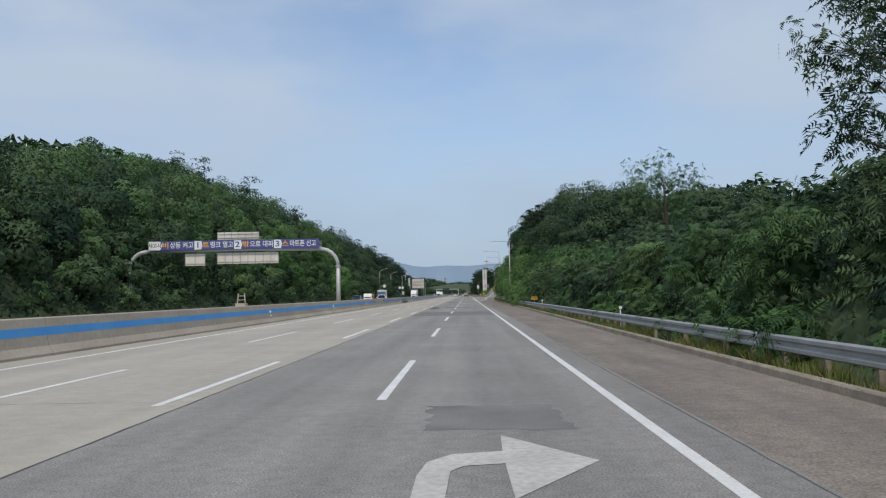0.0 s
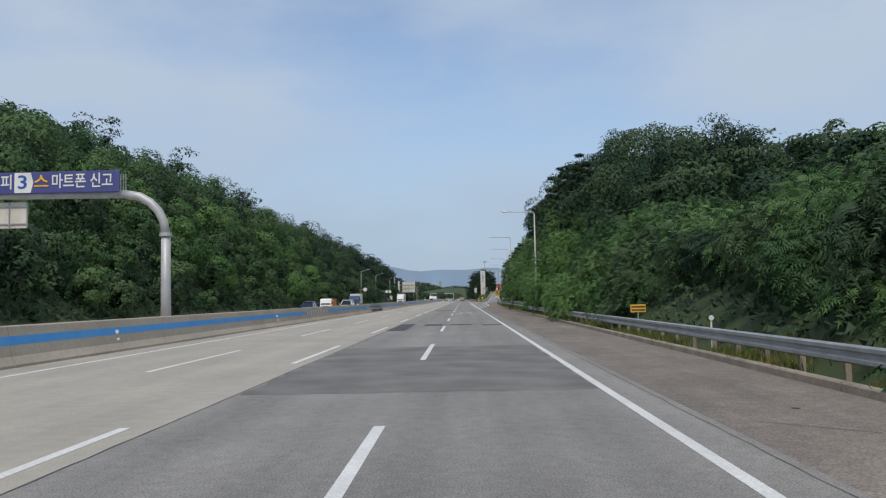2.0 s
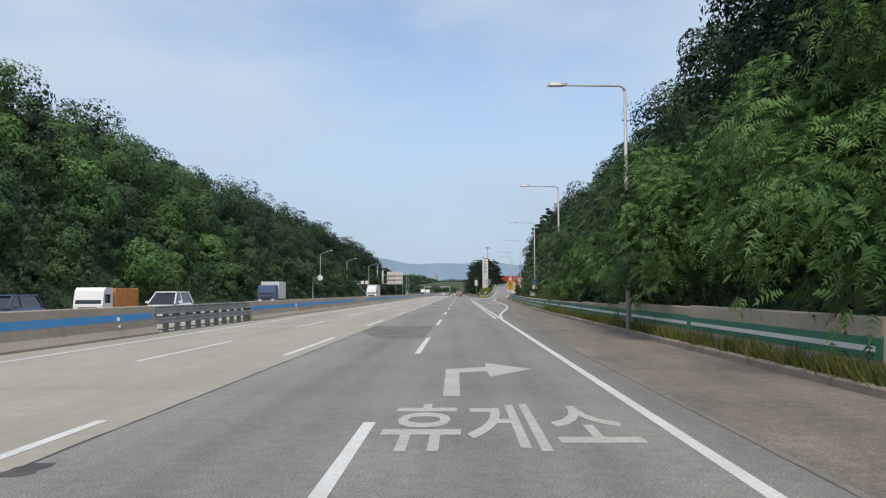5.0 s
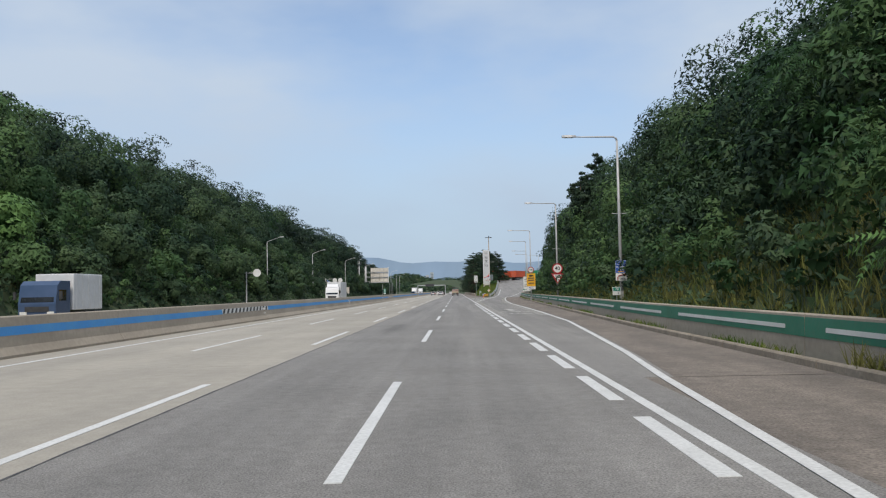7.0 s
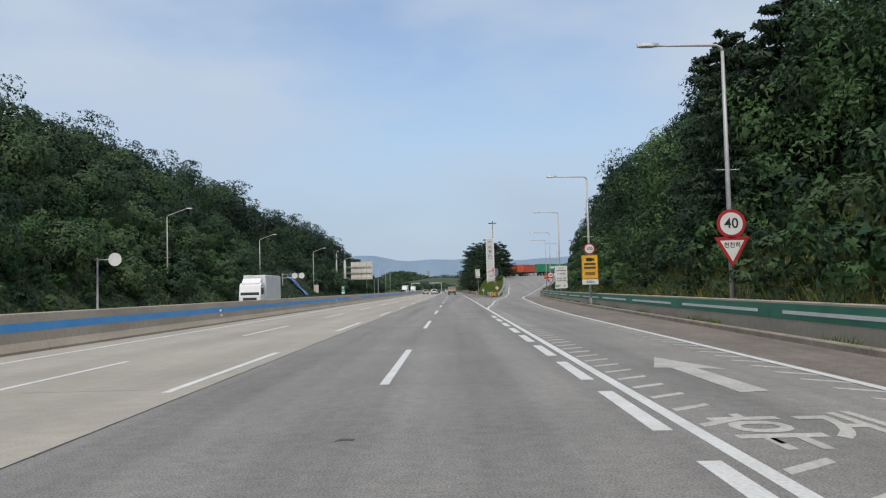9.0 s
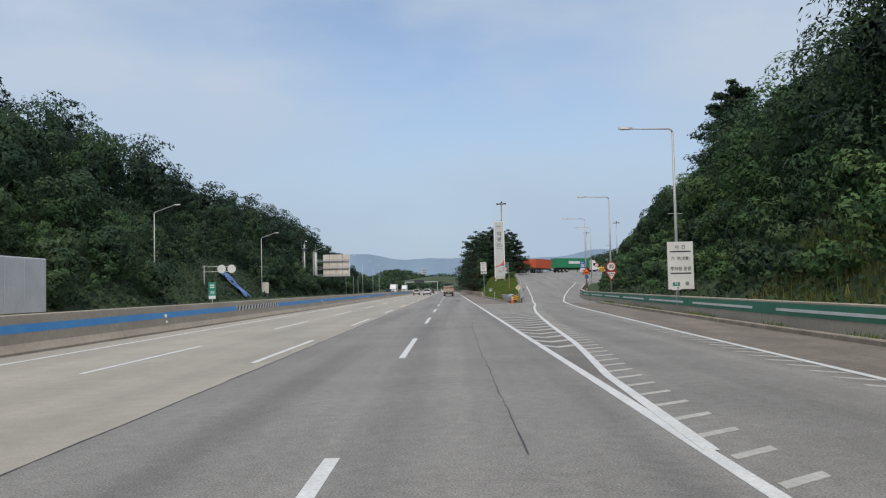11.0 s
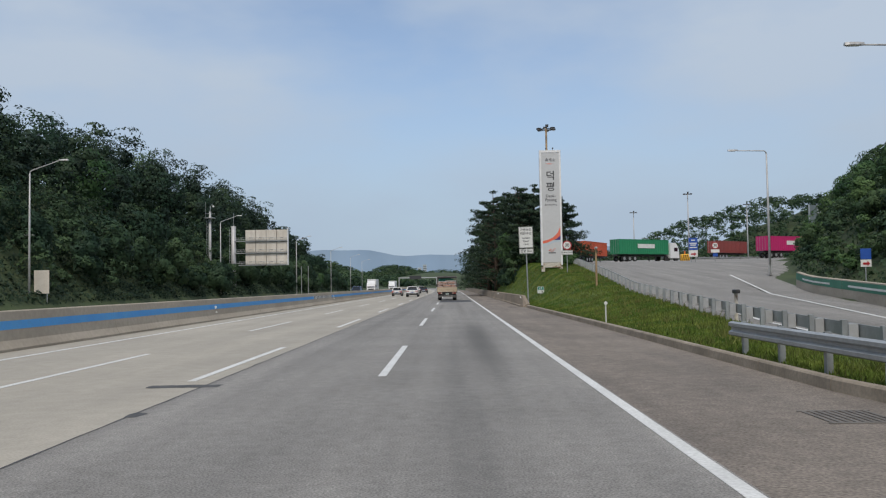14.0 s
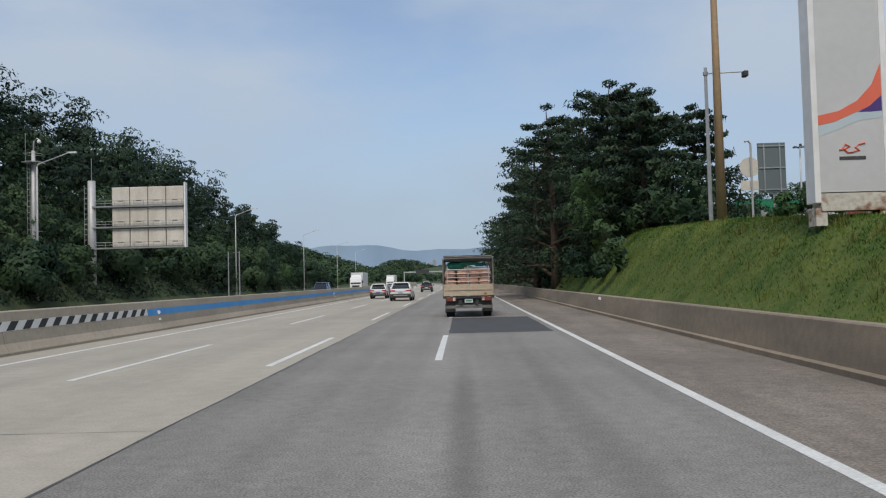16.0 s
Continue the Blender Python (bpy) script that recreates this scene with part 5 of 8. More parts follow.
for k, y in enumerate(ys_):
    x, z = float(ramp_left(y)) - 0.75, float(rise(y))
    ang = math.atan2(float(ramp_left(y + 1) - ramp_left(y - 1)), 2.0)
    mm = Matrix.Rotation(-ang, 3, "Z")
    part("post", Build().box((x, y, z + 0.35), (0.12, 0.12, 0.95), mm), GALVANISED, o)
    part("spacer", Build().box((x + 0.16, y + 0.02, z + 0.55), (0.2, 0.3, 0.36), mm), POLE_GREY, o)
for k in range(0, len(ys_) - 1, 2):
    seg = [(float(ramp_left(y)) - 0.44, y, float(rise(y))) for y in ys_[k:k + 3]]
    if len(seg) > 1:
        part("beam", Build().sweep([(u * 1.3, w + 0.42) for u, w in W_BEAM][::-1], seg), GALVANISED, o)
o = thing("reflector_diamond", pose(7.5, 388.7, 0.0), "pale diamond plate with nine amber reflectors on a post", "sign")
part("post", Build().tube([(0, 0, 0), (0, 0, 1.75)], 0.035, 8), GALVANISED, o)
f = part("diamond_plate", Build().plate([(0, 1.24), (0.37, 1.61), (0, 1.98), (-0.37, 1.61)], -0.06, -0.035), WHITE, o)
for i in (-1, 0, 1):
    for j in (-1, 0, 1):
        part("reflector", Build().disc(((i - j) * 0.105, -0.07, 1.61 + (i + j) * 0.105), 0.056, 0.02, n=14), YELLOW, f)
for x, y in ((5.66, 375.0), (5.52, 371.8)):
    o = thing("flexible_post", pose(x, y, 0.0), "orange flexible post with pale bands", "bollard", "gore posts")
    part("base", Build().tube([(0, 0, 0), (0, 0, 0.04)], 0.1, 12), ORANGE, o)
    part("tube", Build().tube([(0, 0, 0.04), (0, 0, 0.72), (0, 0, 0.76)], [0.042, 0.04, 0.02], 12), ORANGE, o)
    for z in (0.45, 0.56, 0.66):
        part("band", Build().tube([(0, 0, z), (0, 0, z + 0.045)], 0.045, 12), WHITE, o)
for x, y, h_ in ((5.78, 409.1, 0.85), (6.2, 33.8, 0.95), (6.35, 72.0, 0.95)):
    o = thing("delineator", pose(x, y, 0.05), "short pale post with a round white reflector", "delineator", "roadside delineators")
    part("post", Build().tube([(0, 0, 0), (0, 0, h_)], 0.028, 8), WHITE, o)
    part("reflector", Build().disc((0, -0.03, h_ + 0.03), 0.07, 0.04), WHITE, o)
for x, y, h_ in ((9.6, 405.0, 1.15), (9.6, 432.6, 2.6)):
    o = thing("camera_post", pose(x, y, float(land(x, y))), "dark brown post with a small hooded camera on top", "post")
    part("post", Build().tube([(0, 0, -0.1), (0, 0, h_)], 0.07, 8), RUST if h_ < 2 else POLE_TAN, o)
    part("hood", Build().soft_box((0, -0.05, h_ + 0.07), (0.16, 0.42, 0.14), 0.03), DARK_PLASTIC if h_ < 2 else POLE_GREY, o)
for x, y in ((4.35, 439.0), (4.6, 386.5)):
    o = thing("drain_grate", pose(x, y, 0.0), "square rusty iron drain grate in the shoulder", "drain")
    for k in range(9):
        part("slat", Build().box((-0.4 + 0.1 * k, 0, 0.002), (0.05, 0.9, 0.012)), DRAIN_IRON, o)
    for dy in (-0.47, 0.47):
        part("rim", Build().box((0, dy, 0.003), (0.95, 0.05, 0.014)), DRAIN_IRON, o)

# ---- the service area's tower ----
tz = 3.19
o = thing("service_area_tower", pose(9.56, 457.1, tz) @ Matrix.Diagonal((1.03, 1, 0.965, 1)), "tall white service-area tower with grey face, rusty foot", "sign tower")
part("frame_column", Build().soft_box((-0.94, 0, 6.2), (0.16, 0.6, 11.6), 0.015), TOWER_WHITE, o)
part("frame_column", Build().soft_box((0.94, 0, 6.2), (0.16, 0.6, 11.6), 0.015), TOWER_WHITE, o)
part("top_beam", Build().box((0, 0, 12.12), (2.04, 0.6, 0.24)), TOWER_WHITE, o)
part("foot_beam", Build().box((0, 0, 0.42), (1.72, 0.56, 0.5)), RUST, o, "rust-stained white foot")
for sx in (-0.85, 0.85):
    part("plinth", Build().box((sx, 0, 0.0), (0.3, 0.5, 0.5)), RUST, o)
f = part("face", Build().box((0, -0.22, 6.35), (1.72, 0.1, 11.3)), TOWER_FACE, o, "pale grey lettered face")
part("back_face", Build().box((0, 0.22, 6.35), (1.72, 0.1, 11.3)), TOWER_FACE, o)
text_part("휴게소", 0.36, DARK_TEXT, f, (0, -0.275, 11.2))
part("red_swash", Build().plate([(-0.45, 10.86), (-0.1, 10.78), (0.35, 10.84), (-0.1, 10.86)], -0.278, -0.271), CORAL, f)
text_part("덕", 1.0, DARK_TEXT, f, (0, -0.275, 9.55))
text_part("평", 1.0, DARK_TEXT, f, (0, -0.275, 8.4))
text_part("Deok-", 0.42, DARK_TEXT, f, (0, -0.275, 7.5), squash=0.9)
text_part("Pyeong", 0.42, DARK_TEXT, f, (0, -0.275, 7.1), squash=0.9)
text_part("Service Area", 0.26, DARK_TEXT, f, (0, -0.275, 6.6), squash=0.9)
swoosh = [(-0.85, 2.62), (-0.4, 2.72), (0.1, 2.95), (0.5, 3.12), (0.85, 3.44), (0.85, 4.36), (0.6, 3.75), (0.2, 3.3), (-0.3, 3.02), (-0.85, 2.9)]
part("coral_swoosh", Build().plate(swoosh, -0.278, -0.271), CORAL, f)
part("violet_swoosh", Build().plate([(0.22, 2.98), (0.55, 2.97), (0.85, 3.0), (0.85, 3.43), (0.52, 3.13)], -0.278, -0.271), PURPLE, f)
part("pale_swoosh", Build().plate([(-0.85, 2.3), (-0.3, 2.5), (0.2, 2.72), (0.85, 2.8), (0.85, 2.98), (0.2, 2.96), (-0.4, 2.7), (-0.85, 2.6)], -0.276, -0.271), PALE_PRINT, f)
part("emblem", Build().tube([(-0.33, -0.278, 1.9), (-0.18, -0.278, 1.92), (-0.05, -0.278, 2.0), (-0.16, -0.278, 2.06), (-0.24, -0.278, 1.94), (-0.1, -0.278, 1.82), (0.06, -0.278, 1.84), (0.2, -0.278, 1.88), (0.1, -0.278, 1.97), (0.2, -0.278, 2.05), (0.36, -0.278, 2.08)], 0.026, 5), CORAL, f)
part("writing_bar", Build().box((0.02, -0.275, 1.66), (0.7, 0.008, 0.1)), DARK_TEXT, f)
for sx in (-0.35, 0.3):
    part("roof_lamp", Build().tube([(sx, 0, 12.2), (sx, 0, 12.45)], 0.025, 5).box((sx, -0.1, 12.48), (0.12, 0.22, 0.08)), DARK_PLASTIC, o)


def light_mast(x, y, z, height, label, mat):
    """A tall mast with a ring of floodlights."""
    o = thing("light_mast", pose(x, y, z), label, "light mast")
    part("pole", Build().tube([(0, 0, -0.3), (0, 0, height * 0.5), (0, 0, height)], [0.24, 0.17, 0.11], 10), mat, o, smooth=True)
    part("ring", Build().tube([(0.75 * math.cos(a), 0.75 * math.sin(a), height - 0.1) for a in (k * math.pi / 6 for k in range(13))], 0.05, 6).box((0, 0, height - 0.1), (1.5, 0.08, 0.08)).box((0, 0, height - 0.1), (0.08, 1.5, 0.08)), DARK_PLASTIC, o)
    for k in range(6):
        a = k * math.pi / 3 + 0.3
        lamp = part("floodlight", Build().soft_box((0.95 * math.cos(a), 0.95 * math.sin(a), height - 0.05), (0.45, 0.45, 0.2), 0.05, Matrix.Rotation(a, 3, "Z")), DARK_PLASTIC, o)
        part("lens", Build().box((1.0 * math.cos(a), 1.0 * math.sin(a), height - 0.16), (0.3, 0.3, 0.03)), LAMP_CLEAR, lamp)
    part("upper_light", Build().box((0.1, 0, height + 0.35), (0.35, 0.3, 0.3)).tube([(0, 0, height - 0.1), (0, 0, height + 0.3)], 0.05, 6), DARK_PLASTIC, o)
    return o


light_mast(11.2, 473.3, 4.0, 16.3, "tall tan floodlight mast behind the tower", POLE_TAN)
for x, y, hgt in ((57.7, 576, 16.5), (55.8, 627, 16.5), (92.7, 633, 19), (112, 585, 18)):
    light_mast(x, y, 6.7, hgt, "tall pale floodlight mast in the service yard", POLE_GREY)
# poles, mirror and board behind the tower
o = thing("camera_pole", pose(11.2, 475.0, 3.9), "grey pole with a crossarm and a small camera", "camera pole")
part("pole", Build().tube([(0, 0, -0.2), (0, 0, 8.1)], [0.11, 0.08], 8), POLE_GREY, o)
part("crossarm", Build().tube([(0, 0, 7.8), (1.9, 0, 7.85)], 0.035, 6), POLE_GREY, o)
part("camera", Build().soft_box((1.92, -0.1, 7.7), (0.24, 0.42, 0.3), 0.05), DARK_PLASTIC, o)
part("strap", Build().tube([(0, 0, 7.72), (0, 0, 7.88)], 0.13, 8), GALVANISED, o)
o = thing("rear_facing_sign", pose(10.75, 468.0, 3.3), "grey back of a large board beside a round sign back", "sign")
back = part("board_back", Build().soft_box((0.87, 0, 2.7), (1.14, 0.06, 2.07), 0.02), BUILDING, o)
for dx in (0.55, 1.2):
    part("stiffener", Build().box((dx, -0.05, 2.7), (0.05, 0.04, 2.0)), GALVANISED, back)
for z in (1.8, 2.7, 3.6):
    part("cross_rail", Build().box((0.87, -0.05, z), (1.1, 0.03, 0.05)), GALVANISED, back)
part("post", Build().tube([(0.95, 0.06, -0.3), (0.95, 0.06, 3.6)], 0.05, 6), GALVANISED, o)
part("round_back", Build().disc((-0.03, 0.0, 2.75), 0.41, 0.04), PANEL_BACK, o)
part("small_board_back", Build().soft_box((0.0, 0, 2.0), (0.82, 0.04, 0.4), 0.01), PANEL_BACK, o)
part("hooked_post", Build().tube([(0, -0.1, -0.3), (0, -0.1, 3.7), (-0.1, -0.1, 3.84), (-0.24, -0.1, 3.8)], 0.045, 8), POLE_GREY, o)

# ---- gantry over the opposite carriageway ----
o = thing("sign_gantry", pose(-25.4, 85.6, 0.0), "grey tubular gantry with a blue and white safety banner", "gantry")
ends = {}
for side, x in ((1, 11.3), (-1, -11.3)):
    c = 1.9
    pts_ = [(x, 0, 0.0), (x, 0, 4.9)]
    part("column", Build().tube(pts_, [0.24, 0.21], 12), POLE_GREY, o, smooth=True)
    part("collar", Build().tube([(x, 0, 4.82), (x, 0, 4.98)], 0.28, 12), POLE_GREY, o)
    elbow = [(x - side * c * (1 - math.cos(a)), 0, 4.9 + c * math.sin(a)) for a in (0, 0.3, 0.6, 0.9, 1.2, 1.57)]
    part("elbow", Build().tube(elbow, 0.2, 12), POLE_GREY, o, smooth=True)
part("beam", Build().tube([(-9.4, 0, 6.8), (0, 0, 6.9), (9.4, 0, 6.8)], 0.19, 12), POLE_GREY, o, smooth=True)
part("pedestal", Build().box((11.3, 0, 0.3), (0.8, 0.9, 0.7)), CONCRETE, o)
banner = part("banner", Build().soft_box((0.1, -0.3, 7.38), (18.4, 0.06, 0.98), 0.02), BANNER_BLUE, o, "long blue and white safety banner")
pos_x = -9.1
spec = [("사고시", "plate", 1.6), ("비", "yellow", 0.82), ("상등 켜고", "white", 3.0), ("1", "plate", 0.95), ("트", "yellow", 0.82), ("렁크 열고", "white", 2.9), ("2", "plate", 0.95), ("밖", "yellow", 0.85), ("으로 대피", "white", 2.9), ("3", "plate", 0.95), ("스", "yellow", 0.8), ("마트폰 신고", "white", 3.3)]
width_all = sum(w for *_, w in spec)
for words, look_, w in spec:
    w *= 18.2 / width_all
    mid = pos_x + w / 2
    if look_ == "plate":
        part("white_field", Build().plate([(mid - w / 2, 6.92), (mid + w * 0.36, 6.92), (mid + w * 0.5, 7.38), (mid + w * 0.36, 7.84), (mid - w / 2, 7.84)], -0.345, -0.336), WHITE, banner)
    ob = text_part(words, 0.86 if len(words) == 1 and look_ == "plate" else (0.52 if look_ == "plate" else 0.72), {"plate": SIGN_BLUE if len(words) == 1 else DARK_TEXT, "yellow": YELLOW, "white": WHITE}[look_], banner, (mid - (0.06 if look_ == "plate" else 0), -0.352, 7.38))
    have = ob.dimensions.x if ob.dimensions.x > 0 else 1.0
    xs_ = [v.co.x for v in ob.data.vertices]
    if xs_:
        ob.data.transform(Matrix.Diagonal((min(1.25, 0.92 * w / max(max(xs_) - min(xs_), 0.1)), 1, 1, 1)))
    pos_x += w
for x0, x1, z0, z1 in ((-1.75, 2.75, 7.95, 8.75), (-1.75, 4.85, 5.35, 6.55), (-5.25, -3.1, 5.2, 6.5)):
    panel = part("panel_back", Build().soft_box(((x0 + x1) / 2, 0.12, (z0 + z1) / 2), (x1 - x0, 0.08, z1 - z0), 0.02), PANEL_BACK, o, "weathered back of a road sign panel")
    n = max(2, int((x1 - x0) / 0.75))
    for k in range(n + 1):
        part("rib", Build().box((x0 + (x1 - x0) * k / n, 0.05, (z0 + z1) / 2), (0.05, 0.06, z1 - z0)), GALVANISED, panel)
    for z in (z0 + 0.2, z1 - 0.2):
        part("rail", Build().box(((x0 + x1) / 2, 0.05, z), (x1 - x0, 0.05, 0.05)), GALVANISED, panel)
for k in range(4):
    part("service_bracket", Build().tube([(9.2 + 0.12 * k, -0.25, 6.95), (9.2 + 0.12 * k, -0.25, 7.7)], 0.02, 5), GALVANISED, o)
part("ladder", Build().tube([(-11.85, -0.2, 0.4), (-11.85, -0.2, 3.4)], 0.025, 5).tube([(-11.45, -0.2, 0.4), (-11.45, -0.2, 3.4)], 0.025, 5), RUST, o)
for k in range(8):
    part("rung", Build().tube([(-11.85, -0.2, 0.6 + 0.36 * k), (-11.45, -0.2, 0.6 + 0.36 * k)], 0.018, 5), RUST, o)
o = thing("work_frame", pose(-20.5, 71.0, 0.0), "small rusty steel frame standing in the opposite lanes' edge", "frame")
part("cabinet", Build().box((0, 0, 0.6), (0.9, 0.8, 1.2)), CONCRETE, o)
for dx in (-0.35, 0.35):
    part("upright", Build().tube([(dx, 0, 1.2), (dx * 0.8, 0, 2.1)], 0.04, 6), RUST, o)
for z in (1.5, 1.85):
    part("crossbar", Build().tube([(-0.34, 0, z), (0.34, 0, z)], 0.03, 6), RUST, o)

# ---- message sign and masts past the opposite carriageway ----
o = thing("message_sign", pose(-36.7, 512.0, 0.2), "large three-row message sign seen from its grey back", "message sign")
part("column", Build().tube([(0, 0, 0), (0, 0, 12.0)], [0.42, 0.36], 14), POLE_GREY, o, smooth=True)
part("antenna", Build().tube([(0, 0, 12.0), (0, 0, 14.2)], 0.03, 5), GALVANISED, o)
for k in range(22):
    part("rung", Build().tube([(-0.62, -0.2, 0.8 + 0.5 * k), (-0.4, -0.2, 0.8 + 0.5 * k)], 0.025, 5), GALVANISED, o)
part("ladder_rail", Build().tube([(-0.62, -0.2, 0.5), (-0.62, -0.2, 11.6)], 0.03, 5), GALVANISED, o)
for row, z in enumerate((6.3, 8.3, 10.3)):
    part("walkway", Build().box((4.6, 0, z - 0.85), (8.9, 0.7, 0.14)), GALVANISED, o)
    for yy in (-0.33,):
        part("walkway_rail", Build().tube([(0.4, yy, z - 0.3), (9.0, yy, z - 0.3)], 0.025, 5).tube([(0.4, yy, z - 0.55), (9.0, yy, z - 0.55)], 0.02, 5), GALVANISED, o)
    for k in range(10):
        part("rail_post", Build().tube([(0.5 + 0.93 * k, -0.33, z - 0.8), (0.5 + 0.93 * k, -0.33, z - 0.28)], 0.022, 5), GALVANISED, o)
    for k in range(4):
        cell = part("cabinet_back", Build().soft_box((2.85 + 1.75 * k, 0.15, z + 0.13), (1.68, 0.5, 1.75), 0.06), PANEL_BACK, o, "weathered cream cabinet back")
        part("vent", Build().box((2.85 + 1.75 * k, -0.11, z - 0.3), (0.5, 0.02, 0.1)), DARK_PLASTIC, cell)
part("side_frame", Build().box((9.1, 0.05, 8.5), (0.14, 0.6, 6.2)), TOWER_WHITE, o)
o = thing("camera_mast", pose(-38.4, 504.5, 0.4), "grey camera mast with a ladder cage and top platform", "camera mast")
part("pole", Build().tube([(0, 0, 0), (0, 0, 13.6)], [0.24, 0.16], 10), POLE_GREY, o, smooth=True)
part("platform", Build().tube([(0.75 * math.cos(a), 0.75 * math.sin(a), 12.6) for a in (k * math.pi / 5 for k in range(11))], 0.03, 5).tube([(0.75 * math.cos(a), 0.75 * math.sin(a), 13.3) for a in (k * math.pi / 5 for k in range(11))], 0.025, 5).box((0, 0, 12.55), (1.4, 1.4, 0.06)), GALVANISED, o)
part("swan_neck", Build().tube([(0, 0, 13.6), (0.05, 0, 14.4), (0.3, 0, 14.7), (0.5, 0, 14.55)], 0.06, 6), GALVANISED, o)
part("dome_camera", Build().soft_box((0.52, 0, 14.4), (0.3, 0.3, 0.3), 0.1), WHITE, o)
part("antenna", Build().tube([(-0.7, 0, 12.6), (-0.7, 0, 15.2)], 0.025, 5), GALVANISED, o)
part("ladder", Build().tube([(-0.5, -0.1, 2.5), (-0.5, -0.1, 12.5)], 0.03, 5).tube([(-0.25, -0.1, 2.5), (-0.25, -0.1, 12.5)], 0.03, 5), GALVANISED, o)
for k in range(20):
    part("rung", Build().tube([(-0.5, -0.1, 2.7 + 0.5 * k), (-0.25, -0.1, 2.7 + 0.5 * k)], 0.02, 5), GALVANISED, o)


def round_back_sign(x, y, heights, reach, discs, label):
    o = thing("arm_sign", pose(x, y, 0.2), label, "sign")
    part("post", Build().tube([(0, 0, 0), (0, 0, heights[-1] + 0.2)], [0.11, 0.1], 8), POLE_GREY, o)
    for z in heights:
        part("arm", Build().tube([(-0.25, 0, z), (reach, 0, z)], 0.05, 6), POLE_GREY, o)
    for dx in discs:
        part("disc_back", Build().disc((dx, -0.05, sum(heights) / len(heights)), 0.62, 0.04), WHITE, o, "white round sign back")
    return o


o = round_back_sign(-34.0, 314.5, [5.0], 1.6, [1.7], "grey post with one round sign back on an arm")
o = round_back_sign(-37.0, 412.6, [4.75, 5.5], 4.2, [2.6, 4.1], "grey post with two round sign backs on a double arm")
o = thing("roadside_board", pose(-35.4, 445.5, 0.3), "weathered white board on legs beside a lamp", "sign")
part("board", Build().soft_box((0, 0, 2.3), (1.3, 0.05, 2.0), 0.02), PANEL_BACK, o)
for dx in (-0.45, 0.45):
    part("leg", Build().tube([(dx, 0.05, -0.1), (dx, 0.05, 2.6)], 0.045, 6), GALVANISED, o)
o = thing("roadside_cabinet", pose(-36.6, 443.2, 0.3), "small tan utility cabinet at the lamp's foot", "cabinet")
part("body", Build().soft_box((0, 0, 0.75), (0.7, 0.5, 1.5), 0.03), POLE_TAN, o)
part("door", Build().box((0, -0.26, 0.8), (0.56, 0.02, 1.2)), TRUCK_WOOD, o)
for x in (-28.2, -26.9):
    o = thing("sign_post_pair", pose(x - 0.5, 530.0, 0.2), "slim steel post of a roadside sign", "post", "slim roadside posts")
    part("post", Build().tube([(0, 0, 0), (0, 0, 5.6)], 0.07, 6), GALVANISED, o)
# blue sheet over a slipped part of the hillside
tv, tf = [], []
for i in range(11):
    for j in range(7):
        s_, t_ = i / 10, j / 6
        x = -35.0 - 3.6 * s_ + 0.3 * math.sin(7 * t_)
        y = 428.0 - 4.2 * s_ + 4.4 * t_ + 0.2 * math.sin(9 * s_)
        tv.append((x, y, float(land(x, y)) + 0.75 + 0.2 * math.sin(5 * t_ + 3 * s_) + 0.12 * math.sin(11 * s_)))
for i in range(10):
    for j in range(6):
        a = i * 7 + j
        tf.append((a, a + 7, a + 8, a + 1))
sheet = Build().add(tv, tf)
sheet.add([(x, y, z - 0.05) for x, y, z in tv], [f_[::-1] for f_ in tf])
tagged(part("tarpaulin", sheet, BLUE_TARP, smooth=True), "creased blue tarpaulin pegged over the hillside", "tarpaulin")


# ---- vehicles ----
def wheel(parent, x, y, r, w):
    t = part("wheel", Build().tube([(x - w / 2, y, r), (x - w / 2 + 0.02, y, r), (x + w / 2 - 0.02, y, r), (x + w / 2, y, r)], [r * 0.93, r, r, r * 0.93], 20), RUBBER, parent)
    part("rim", Build().tube([(x - w / 2 - 0.012, y, r), (x + w / 2 + 0.012, y, r)], r * 0.62, 16), GALVANISED, t)
    for k in range(5):
        a = k * 2 * math.pi / 5
        for sx in (-1, 1):
            part("spoke", Build().tube([(x + sx * (w / 2 + 0.014), y, r), (x + sx * (w / 2 + 0.014), y + r * 0.58 * math.cos(a), r + r * 0.58 * math.sin(a))], 0.03, 5), DARK_PLASTIC, t)


def ring(y, hw, z0, z1, c):
    """A rounded cross-section of a car body."""
    return [(-hw + c, y, z0), (hw - c, y, z0), (hw, y, z0 + c), (hw, y, z1 - 2 * c), (hw - 1.2 * c, y, z1), (-hw + 1.2 * c, y, z1), (-hw, y, z1 - 2 * c), (-hw, y, z0 + c)]


